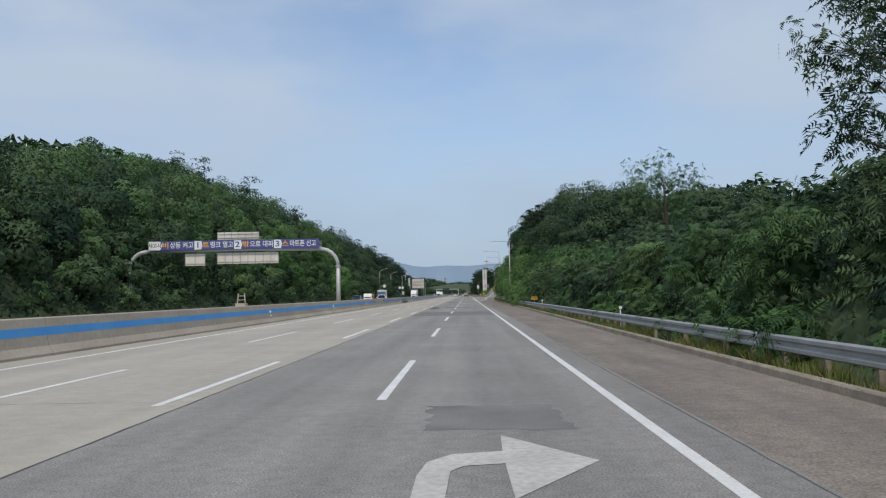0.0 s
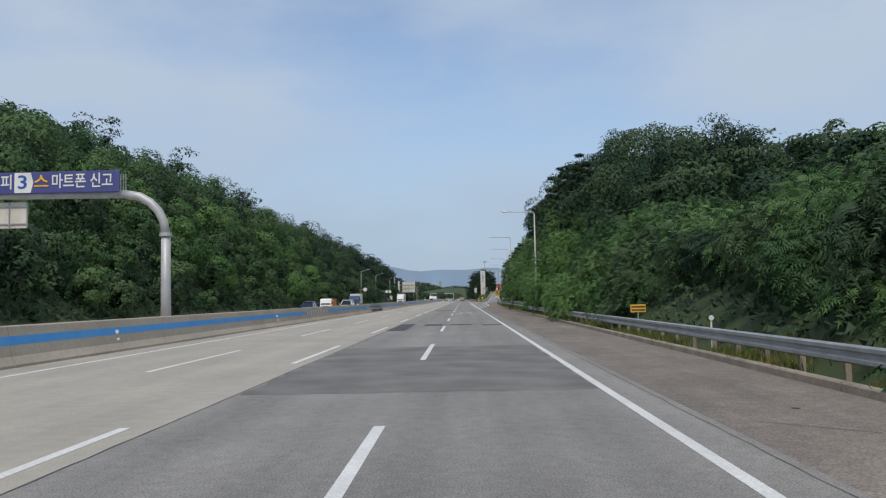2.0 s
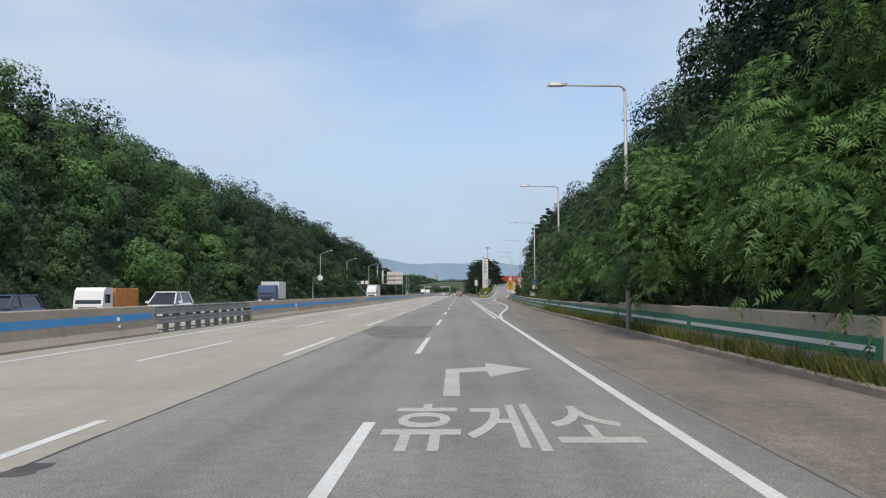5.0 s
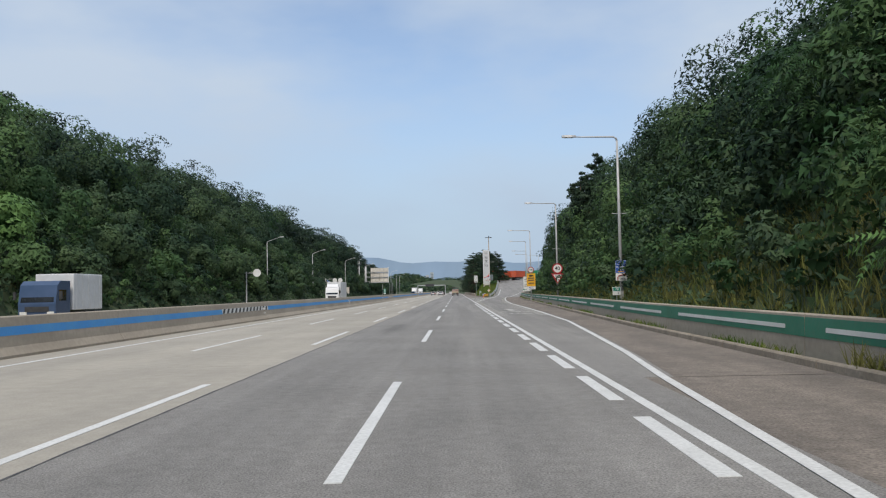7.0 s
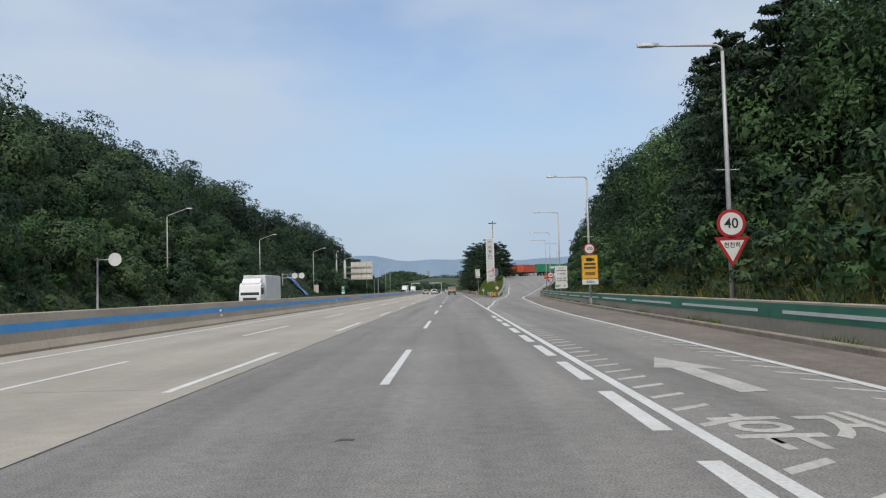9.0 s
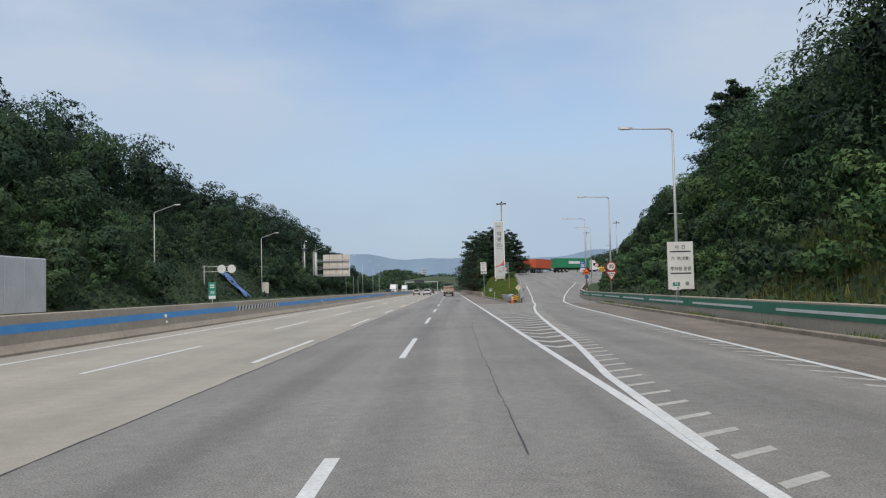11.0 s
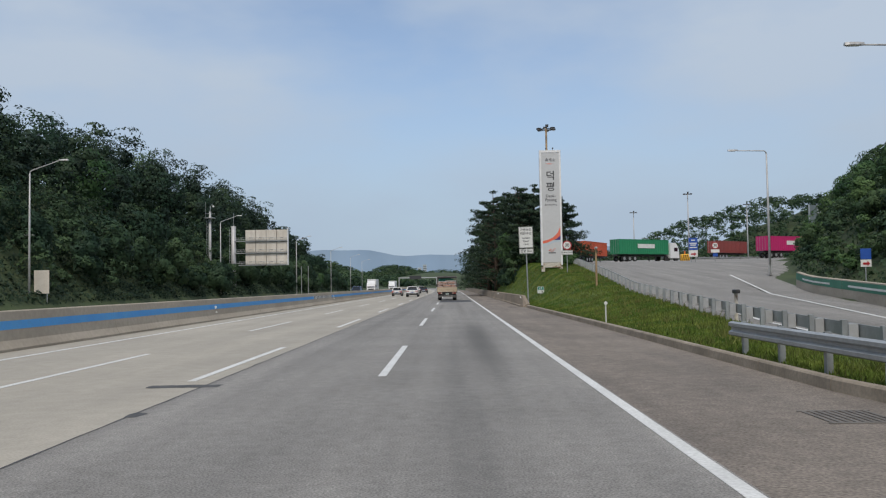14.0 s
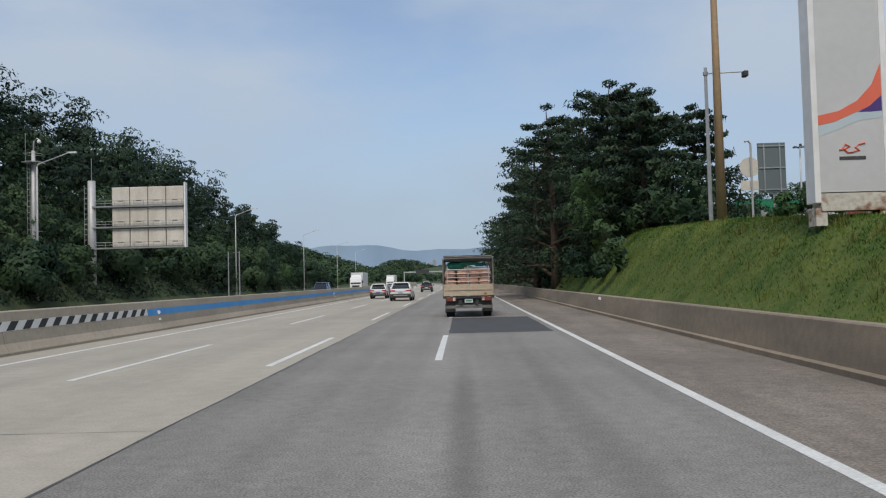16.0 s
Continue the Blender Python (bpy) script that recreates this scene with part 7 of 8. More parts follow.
def fronds(pos, out, length, pairs=3):
    """Feathered leaves that lie over a crown whose outside is out: a drooping stalk with pairs of leaflets and one at its tip.
    Gives their corners and the normals that they turn outwards."""
    n = len(pos)
    up = np.array([0, 0, 1.0])
    face = out + 0.3 * rng.normal(size=(n, 3)) + 0.3 * up
    face /= np.linalg.norm(face, axis=1, keepdims=True)
    axis = rng.normal(size=(n, 3)) + 0.6 * out - 0.25 * up
    axis -= face * np.sum(axis * face, axis=1, keepdims=True)
    axis += 0.35 * out
    axis /= np.linalg.norm(axis, axis=1, keepdims=True)
    side = np.cross(face, axis)
    side /= np.linalg.norm(side, axis=1, keepdims=True) + 1e-9
    l = (length * (0.65 + 0.7 * rng.random(n)))[:, None]
    leaves = []
    for t in np.linspace(0.22, 0.85, pairs):
        p = pos + axis * l * t - up * 0.32 * l * t * t
        size = l * 0.36 * (1.1 - 0.5 * t)
        for sign in (-1, 1):
            tip = p + sign * side * size + axis * size * 0.45 - up * size * 0.25
            leaves.append(np.stack([p - axis * l * 0.04, p + axis * l * 0.095, tip][::sign], 1))
    p = pos + axis * l * 0.82 - up * 0.25 * l
    leaves.append(np.stack([p + side * l * 0.07, p - side * l * 0.07, p + axis * l * 0.34 - up * l * 0.2], 1))
    soft = face + 0.25 * rng.normal(size=(n, 3))
    soft /= np.linalg.norm(soft, axis=1, keepdims=True)
    return np.stack(leaves, 1).reshape(-1, 3), np.repeat(soft, 2 * pairs + 1, axis=0)


def crowns(spots, blobs, per_blob, length, width, flat=0.8, up=0.5, fill=0.42, toward=0.0, rough=0.35, feather=0, pads=False, tone=0.0):
    """Crowns of leaves in clumps on a dome. spots: x, y, z of the foot, height, radius, share of the height at which leaves begin.
    Gives the corners of all leaves and a tint for each leaf."""
    s = np.asarray(spots, float)
    n = len(s)
    low = s[:, 5]
    cz = s[:, 2] + s[:, 3] * (low + 0.92) / 2
    rz = s[:, 3] * (1 - low) / 2
    radii = np.stack([s[:, 4], s[:, 4], rz], 1)[:, None]
    lean = np.array([toward, -0.5 * abs(toward), 0.0])
    d = rng.normal(size=(n, blobs, 3)) * 0.8 + lean * 0.8 + np.array([0, 0, 0.35])
    d /= np.linalg.norm(d, axis=2, keepdims=True)
    if pads:   # flat layers of needles round a trunk, wide below and narrow at the top
        level = (np.arange(blobs)[None] + rng.random((n, blobs))) / blobs
        a = rng.uniform(0, 2 * np.pi, (n, blobs))
        far = (0.75 - 0.6 * level ** 1.5) * (0.5 + 0.7 * rng.random((n, blobs)))
        d = np.stack([np.cos(a) * far, np.sin(a) * far, 2 * level - 1], 2)
        reach = np.ones((n, blobs, 1))
    else:
        reach = 0.58 + 0.3 * rng.random((n, blobs, 1))
    centre = np.stack([s[:, 0], s[:, 1], cz], 1)[:, None] + d * reach * radii
    rb = fill * (0.7 + 0.6 * rng.random((n, blobs, 1, 1))) * np.minimum(radii, s[:, None, 4:5] * 1.25)[:, :, None] * np.array([1, 1, flat])
    e = rng.normal(size=(n, blobs, per_blob, 3)) * (0.75 if feather else 0.8) + lean * 0.8 + np.array([0, 0, up])
    if not pads:
        e = e + 0.45 * d[:, :, None]
    e /= np.linalg.norm(e, axis=3, keepdims=True)
    pos = centre[:, :, None] + e * rb * (1.05 - 0.35 * rng.random((n, blobs, per_blob, 1)) ** 2)
    tint = 0.5 + np.reshape(tone, (-1, 1, 1)) + 0.30 * rng.normal(size=(n, 1, 1)) + 0.12 * rng.normal(size=(n, blobs, 1)) + 0.05 * rng.normal(size=(n, blobs, per_blob))
    soft = (e + 0.4 * d[:, :, None] * np.array([1, 1, 0.6]) + 0.2 * rng.normal(size=e.shape)).reshape(-1, 3)
    soft /= np.linalg.norm(soft, axis=1, keepdims=True)
    pos, e, tint = pos.reshape(-1, 3), e.reshape(-1, 3), np.clip(tint, 0, 1).ravel()
    if feather:
        v, soft = fronds(pos, e, length, feather)
        tint = np.repeat(tint, 2 * feather + 1)
    else:
        v = cards(pos, e + rough * rng.normal(size=e.shape) + np.array([0, 0, 0.2]), length, width, 3)
    # larger leaves inside, so that the crowns are not hollow; a low tint paints their shade
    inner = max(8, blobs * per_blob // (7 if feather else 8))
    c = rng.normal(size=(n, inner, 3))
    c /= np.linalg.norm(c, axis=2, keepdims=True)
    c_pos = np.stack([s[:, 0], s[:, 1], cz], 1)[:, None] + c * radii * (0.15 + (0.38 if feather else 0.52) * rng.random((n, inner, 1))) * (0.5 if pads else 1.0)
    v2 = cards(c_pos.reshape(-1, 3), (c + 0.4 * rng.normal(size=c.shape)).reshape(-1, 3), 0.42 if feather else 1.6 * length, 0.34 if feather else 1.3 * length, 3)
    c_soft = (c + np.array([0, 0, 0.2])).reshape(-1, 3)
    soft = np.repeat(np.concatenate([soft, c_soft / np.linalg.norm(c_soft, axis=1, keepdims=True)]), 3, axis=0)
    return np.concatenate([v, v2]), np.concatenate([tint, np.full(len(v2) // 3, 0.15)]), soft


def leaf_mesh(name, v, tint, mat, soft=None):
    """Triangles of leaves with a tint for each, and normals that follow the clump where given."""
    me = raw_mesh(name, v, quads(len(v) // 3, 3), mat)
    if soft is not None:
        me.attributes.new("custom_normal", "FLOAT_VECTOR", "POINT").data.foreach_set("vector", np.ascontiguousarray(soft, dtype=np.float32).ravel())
    me.attributes.new("tint_and_inner_shade", "FLOAT", "FACE").data.foreach_set("value", np.ascontiguousarray(tint, dtype=np.float32))
    return me


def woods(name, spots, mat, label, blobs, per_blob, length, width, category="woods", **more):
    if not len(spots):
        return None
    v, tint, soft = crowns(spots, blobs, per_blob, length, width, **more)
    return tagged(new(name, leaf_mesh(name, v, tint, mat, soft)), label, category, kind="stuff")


def scatter(x0, x1, y0, y1, step, seed):
    r = np.random.default_rng(seed)
    xs, ys = np.meshgrid(np.arange(x0, x1, step), np.arange(y0, y1, step))
    xs = xs.ravel() + r.uniform(-0.5, 0.5, xs.size) * step
    ys = ys.ravel() + r.uniform(-0.5, 0.5, ys.size) * step
    return xs, ys, r


def feet(xs, ys):
    return land(xs + bend(ys), ys)


# the far hill on the left
xs, ys, r = scatter(-77, -37.0, 20, 662, 5.6, 1)
h = r.uniform(6.0, 11.5, len(xs)) * np.interp(ys, [20, 600, 660], [1, 1, 0.6]) * np.interp(xs, [-50, -38], [1, 0.6])
spots = np.stack([xs + bend(ys), ys, feet(xs, ys) - 0.4, h, h * r.uniform(0.34, 0.44, len(xs)), np.full(len(xs), 0.06)], 1)
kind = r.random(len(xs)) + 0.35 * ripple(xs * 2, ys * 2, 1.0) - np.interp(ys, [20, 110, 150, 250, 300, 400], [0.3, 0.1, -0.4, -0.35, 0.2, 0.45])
free = ~((xs > -44) & (ys > 418) & (ys < 445)) & ~((xs > -42.5) & (ys > 396) & (ys <= 418))
xs, ys, spots, kind = xs[free], ys[free], spots[free], kind[free]
# past y 400 more dark pines and lower tones paint the slope's shade
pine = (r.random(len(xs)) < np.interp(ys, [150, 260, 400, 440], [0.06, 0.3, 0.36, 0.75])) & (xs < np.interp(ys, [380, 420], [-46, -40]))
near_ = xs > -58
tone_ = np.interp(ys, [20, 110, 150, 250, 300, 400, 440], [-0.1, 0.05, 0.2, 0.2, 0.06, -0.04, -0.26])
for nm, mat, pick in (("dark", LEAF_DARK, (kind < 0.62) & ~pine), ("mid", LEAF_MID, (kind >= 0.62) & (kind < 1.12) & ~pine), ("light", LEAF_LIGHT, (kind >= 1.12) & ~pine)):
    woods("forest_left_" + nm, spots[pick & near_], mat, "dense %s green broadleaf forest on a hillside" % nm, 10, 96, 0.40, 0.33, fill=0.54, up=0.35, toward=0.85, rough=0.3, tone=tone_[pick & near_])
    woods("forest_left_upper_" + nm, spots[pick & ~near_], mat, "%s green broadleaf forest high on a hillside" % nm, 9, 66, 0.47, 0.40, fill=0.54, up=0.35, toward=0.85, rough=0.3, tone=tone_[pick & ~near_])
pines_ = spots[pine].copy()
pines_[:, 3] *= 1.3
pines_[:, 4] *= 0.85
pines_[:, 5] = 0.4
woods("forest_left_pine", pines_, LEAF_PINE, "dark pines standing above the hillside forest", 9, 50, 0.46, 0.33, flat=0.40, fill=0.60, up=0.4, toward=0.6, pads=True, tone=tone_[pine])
xs, ys, r = scatter(-44.5, -34.9, 20, 655, 2.1, 2)
h = r.uniform(1.2, 3.6, len(xs)) * np.interp(xs, [-44, -39, -34.9], [1.5, 1.2, 0.8])
spots = np.stack([xs + bend(ys), ys, feet(xs, ys) - 0.2, h, h * 0.55, np.full(len(xs), 0.0)], 1)
clear_ = (ys < 330) | (xs < -36.0) & ~((ys > 417) & (ys < 445) & (xs > -41.5)) & ~((ys > 388) & (ys <= 417) & (xs > -39.8))
spots, xs, ys = spots[clear_], xs[clear_], ys[clear_]
far_ = (ys > 395) | (r.random(len(xs)) < 0.35)
woods("shrubs_left", spots[~far_], LEAF_MID, "mid green shrubs at the foot of the hill", 6, 27, 0.29, 0.22, "shrubs", toward=0.6)
woods("shrubs_left_dark", spots[far_], LEAF_DARK, "dark green shrubs at the foot of the hill", 6, 21, 0.33, 0.25, "shrubs", toward=0.6)

# the steep bank on the right
def bank_base(y):
    return np.interp(y, [-100, 150, 215, 265, 320, 372, 400, 440, 460, 480, 500, 520, 545], [6.9, 6.9, 7.7, 9.4, 12.2, 16.0, 19.0, 27.0, 34.0, 44.0, 58.0, 78.0, 110.0])


xs, ys, r = scatter(4.2, 27, -18, 530, 3.5, 3)
tall = np.interp(ys, [-18, 20, 32, 80, 105, 132, 146, 153, 175, 210, 335, 365, 420, 530], [4.2, 4.2, 3.1, 3.0, 4.2, 10.5, 11.4, 8.8, 8.6, 8.0, 9.5, 6.2, 3.0, 3.0]) * np.interp(xs, [4.2, 9, 14], [0.9, 1.0, 1.05]) * np.where(ys < 118, np.interp(xs, [10, 16, 24], [1.0, 0.8, 0.62]), 1.0) * np.where((xs < 6.6) & (ys > 130), 0.84, 1.0)
keep = (ys < 200) | (xs > 6.4)
xs, ys, tall = xs[keep], ys[keep], tall[keep]
h = tall * r.uniform(0.8, 1.12, len(xs))
px_ = bank_base(ys) + xs - 2
# a rounded wooded knoll
knoll = np.interp(px_, [9, 12.5, 16, 20, 24, 28, 34], [12.5, 16.8, 20.2, 21.2, 20.4, 19.0, 17.6]) * np.interp(ys, [100, 110, 118, 130, 140], [0.42, 0.58, 0.74, 0.93, 1.02])
h = np.where((ys > 104) & (ys < 152) & (px_ > 11), np.clip(knoll * r.uniform(0.93, 1.02, len(xs)) - land(px_, ys), 2.2, 12.5), h)
spots = np.stack([px_, ys, land(px_, ys) - 0.4, h, np.clip(h * r.uniform(0.28, 0.38, len(xs)), 1.3, np.where(xs < 6.6, 2.5, 3.3)), np.full(len(xs), 0.08)], 1)
kind = r.random(len(xs)) + 0.3 * ripple(xs * 3, ys * 3, 4.0) - np.interp(ys, [40, 75, 110, 125, 160, 175], [0.5, 0.35, 0.1, 0.4, 0.4, 0.0]) * (xs > 6)
pine = (r.random(len(xs)) < 0.25) & (ys > 120) & (ys < 330) & (xs > 7)
front = xs < 12.5
kind = np.where((px_ > 12.5) & (ys > 95) & (ys < 152), kind * 0.6, kind)
kind = kind + np.where((xs < 8) & (ys > 40), np.interp(ys, [40, 78, 95, 130, 200], [-0.25, -0.1, 0.4, 0.35, 0.0]), 0)
for nm, pick, mat in (("dark", (kind < 0.55) & ~pine, LEAF_DARK), ("mid", (kind >= 0.55) & ~pine, LEAF_MID)):
    close = front & (ys < 215)
    bright = (xs < 6.6) & (ys > 110) & (ys < 152)
    woods("trees_bank_front_" + nm, spots[pick & close & (xs < 8) & ~bright], mat, "feathery %s green locust trees on a steep bank" % nm, 12, 46, 0.44, 0.1, fill=0.42, toward=-0.5, feather=4)
    woods("trees_bank_bright_" + nm, spots[pick & close & bright], LEAF_LIGHT if nm == "mid" else LEAF_MID, "feathery light green locust trees on a steep bank", 13, 52, 0.40, 0.1, fill=0.42, toward=-0.5, feather=4, tone=0.1 if nm == "dark" else 0.3)
    woods("trees_bank_" + nm, spots[pick & close & (xs >= 8)], mat, "dense %s green trees on a steep bank" % nm, 11, 160, 0.25, 0.17, fill=0.46, toward=-0.5, rough=0.3)
    woods("trees_bank_far_" + nm, spots[pick & front & ~close], mat, "dense %s green trees on the bank by the exit" % nm, 11, 115, 0.24, 0.17, fill=0.46, toward=-0.5, rough=0.3)
    woods("trees_crest_near_" + nm, spots[pick & ~front & (ys < 152)], mat, "%s green trees along the low crest of the bank" % nm, 9, 70, 0.33, 0.25, toward=-0.5, fill=0.48)
    woods("trees_crest_" + nm, spots[pick & ~front & (ys >= 152)], mat, "dense %s green trees along the bank's crest" % nm, 9, 38, 0.42, 0.31, toward=-0.5)
tall_ = np.array([(10.2, 156.0, 11.4, 2.4), (10.8, 152.5, 12.2, 2.7), (11.8, 149.5, 12.2, 2.8), (12.6, 160.0, 11.5, 2.8), (12.2, 166.0, 10.4, 2.6)])
woods("trees_bank_tall", np.stack([tall_[:, 0], tall_[:, 1], land(tall_[:, 0], tall_[:, 1]) - 0.3, tall_[:, 2], tall_[:, 3], np.full(len(tall_), 0.2)], 1), LEAF_DARK, "tall dark green trees above the locusts", 16, 190, 0.24, 0.16, fill=0.5, toward=-0.5, rough=0.3)
p_ = spots[pine].copy()
p_[:, 3] *= 1.12
p_[:, 5] = 0.3
woods("trees_bank_pine", p_, LEAF_PINE, "dark pines on a steep bank", 10, 100, 0.30, 0.15, flat=0.36, fill=0.56, up=0.3, toward=-0.3, pads=True)
# shrubs behind the guard rail
xs, ys, r = scatter(0.75, 5.8, -14, 205, 1.6, 4)
xm_, ym_, _ = scatter(1.3, 4.6, 36, 48, 1.2, 41)
xs, ys = np.concatenate([xs, xm_]), np.concatenate([ys, ym_])
h = r.uniform(1.6, 3.2, len(xs)) * np.interp(xs, [-0.1, 0.7, 3, 6], [0.7, 0.9, 1.2, 1.6]) * np.interp(ys, [-10, 90, 130], [0.85, 0.95, 1.25])
h = np.where((xs < 1.6) & (ys > 50) & (ys < 80), h * 0.6, h)
h = np.where((xs < 1.3) & (ys < 50), h * 0.72, h)
ok_ = ((ys < 128) | (xs > 1.0)) & ~((ys > 68) & (ys < 86) & (xs < 2.0))
xs, ys, h = xs[ok_], ys[ok_], h[ok_]
px_ = bank_base(ys) + xs
spots = np.stack([px_, ys, land(px_, ys) - 0.2, h, np.maximum(h * r.uniform(0.40, 0.52, len(xs)), 0.85), np.full(len(xs), 0.0)], 1)
kind = r.random(len(xs)) + 0.35 * ripple(xs * 4, ys * 4, 6.0) + np.interp(ys, [88, 114, 118, 145, 155], [0, 0.25, 0.5, 0.5, 0])
# shade under the trees is put into colour: these shrubs take dark leaves
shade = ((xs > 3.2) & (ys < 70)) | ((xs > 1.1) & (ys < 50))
woods("shrubs_right_light", spots[(kind > 0.6) & ~shade], LEAF_LIGHT, "light green leafy shrubs behind the guard rail", 7, 14, 0.38, 0.1, "shrubs", toward=-0.4, feather=4)
woods("shrubs_right_dark", spots[shade], LEAF_DARK, "leafy shrubs with the shade under the trees put into their dark green", 6, 9, 0.48, 0.1, "shrubs", toward=-0.4, feather=4)
woods("shrubs_right_mid", spots[(kind <= 0.6) & ~shade], LEAF_MID, "mid green leafy shrubs behind the guard rail", 7, 13, 0.42, 0.1, "shrubs", toward=-0.4, feather=4)
xs, ys, r = scatter(1.8, 10.5, 195, 500, 1.75, 5)
h = r.uniform(1.3, 3.0, len(xs)) * np.interp(xs, [0.9, 3, 7], [0.7, 1.2, 1.5]) * np.interp(ys, [195, 330, 380], [1.3, 1.1, 0.7])
px_ = bank_base(ys) + xs
spots = np.stack([px_, ys, land(px_, ys) - 0.15, h, np.maximum(h * r.uniform(0.45, 0.65, len(xs)), 1.1), np.full(len(xs), 0.0)], 1)
kind = r.random(len(xs)) + 0.3 * ripple(xs * 4, ys * 4, 3.0)
woods("shrubs_exit_dark", spots[kind < 0.5], LEAF_DARK, "dark green shrubs on the bank by the exit", 6, 38, 0.23, 0.165, "shrubs", toward=-0.4)
woods("shrubs_exit_mid", spots[kind >= 0.5], LEAF_MID, "mid green shrubs and creepers on the bank by the exit", 6, 38, 0.22, 0.16, "shrubs", toward=-0.4)
# tall leafy growth that hangs over the wall
xs, ys, r = scatter(0.2, 2.6, 122, 200, 1.7, 6)
h = r.uniform(3.4, 6.0, len(xs)) * np.interp(ys, [122, 132, 170, 200], [0.6, 1.0, 1.0, 0.6])
px_ = bank_base(ys) + xs
# a gap in the growth at the kilometre plate
h = np.where((px_ < 7.6) & (ys > 133) & (ys < 141.5), h * 0.3, h)
px_ = np.where(ys < 143, np.maximum(px_, 6.6 + 0.1 * h), px_ + 0.35)
spots = np.stack([px_, ys, land(px_, ys) - 0.1, h, h * r.uniform(0.26, 0.34, len(xs)), np.where(ys < 143, 0.1, 0.3)], 1)
more_ = np.array([(6.3, 160.6, 7.6, 1.0), (6.5, 159.2, 7.4, 1.1), (7.0, 158.0, 7.0, 1.6), (7.4, 157.0, 6.5, 1.9), (8.3, 153.0, 7.5, 2.0), (6.35, 101.2, 2.3, 0.8), (6.25, 103.0, 2.6, 0.85), (6.3, 104.8, 2.2, 0.8), (6.25, 106.6, 2.7, 0.9), (6.35, 108.6, 2.3, 0.8), (6.45, 110.6, 2.2, 0.75), (7.3, 138.5, 4.2, 1.2), (7.2, 135.5, 4.4, 1.2), (7.3, 132.5, 4.2, 1.2), (7.2, 129.5, 4.4, 1.2), (7.3, 125.6, 3.6, 0.9), (7.4, 123.4, 3.7, 1.1), (7.6, 120.5, 3.9, 1.3), (7.5, 117.5, 3.6, 1.3), (7.6, 114.5, 3.8, 1.3), (7.5, 111.5, 3.4, 1.2), (7.6, 108.5, 3.6, 1.2), (7.6, 105.5, 3.2, 1.2)])
spots = np.concatenate([spots, np.stack([more_[:, 0], more_[:, 1], np.zeros(len(more_)), more_[:, 2], more_[:, 3], np.where(more_[:, 1] > 143, 0.24, 0.06)], 1)])
woods("overhang_right", spots, LEAF_LIGHT, "leafy locust growth hanging over the green wall", 11, 22, 0.38, 0.1, "shrubs", toward=-0.4, feather=4, tone=0.42)

drape = np.array([(5.95, 161.0, 0.0, 7.4, 0.8, 0.3), (6.1, 160.0, 0.0, 7.2, 0.9, 0.28), (6.9, 126.4, 0.0, 3.2, 0.6, 0.2), (6.2, 158.3, 0.0, 6.4, 0.9, 0.28)])
woods("overhang_branches", drape, LEAF_MID, "leafy branches drooping round the lamp poles", 12, 20, 0.46, 0.1, "shrubs", fill=0.5, feather=4)


def undergrowth(name, xs, ys, depth, size, mat, label):
    """Low leaves that cover the soil of a slope."""
    n = len(xs)
    pos = np.stack([xs, ys, land(xs, ys) + depth * rng.random(n) ** 1.5], 1)
    nor = rng.normal(size=(n, 3)) * 0.8 + np.array([0, -0.6, 0.6])
    v = cards(pos, nor, size, size * 0.75, 3)
    return tagged(new(name, leaf_mesh(name, v, 0.25 + 0.3 * rng.random(n), mat)), label, "undergrowth", kind="stuff")


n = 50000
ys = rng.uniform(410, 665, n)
# shade below the pines is put into colour: undergrowth takes the dark pine green
undergrowth("undergrowth_left_far", -34.9 - 24 * rng.random(n) ** 1.6 + bend(ys), ys, 0.8, 0.34, LEAF_PINE, "undergrowth below the pines with shade put into its dark green")
n = 60000
ys = rng.uniform(0, 412, n)
undergrowth("undergrowth_left", -34.7 - 24 * rng.random(n) ** 1.6 + bend(ys), ys, 1.0, 0.40, LEAF_DARK, "low green undergrowth on the hillside")
# the woods go on behind the crests
xs, ys, r = scatter(-135, -78, 20, 650, 7.5, 13)
xs2, ys2, r2 = scatter(27, 72, -18, 520, 7.0, 14)
h = r.uniform(8, 12, len(xs))
h2 = r2.uniform(4, 7, len(xs2)) * np.interp(ys2, [150, 165, 205, 225], [1.0, 1.9, 1.9, 1.0])
px2 = bank_base(ys2) + xs2
woods("forest_left_back", np.stack([xs + bend(ys), ys, feet(xs, ys) - 0.5, h, h * 0.5, np.zeros(len(xs))], 1), LEAF_DARK, "dark forest behind the hill's crest", 4, 7, 2.2, 1.8)
spots = np.stack([px2, ys2, land(px2, ys2) - 0.5, h2, h2 * 0.55, np.zeros(len(xs2))], 1)
seen = (ys2 < 215) & (xs2 < 44)
woods("forest_right_back", spots[~seen], LEAF_DARK, "dark forest behind the bank's crest", 4, 8, 1.6, 1.3)
woods("forest_right_crest", spots[seen], LEAF_DARK, "dark green trees along the low crest", 8, 62, 0.5, 0.42, fill=0.42, rough=0.15, toward=-0.5)
n = 70000
ys = rng.uniform(-20, 520, n)
undergrowth("undergrowth_right", bank_base(ys) + 0.1 + 16 * rng.random(n) ** 1.3, ys, 0.8, 0.24, LEAF_DARK, "low dark green undergrowth on the bank")
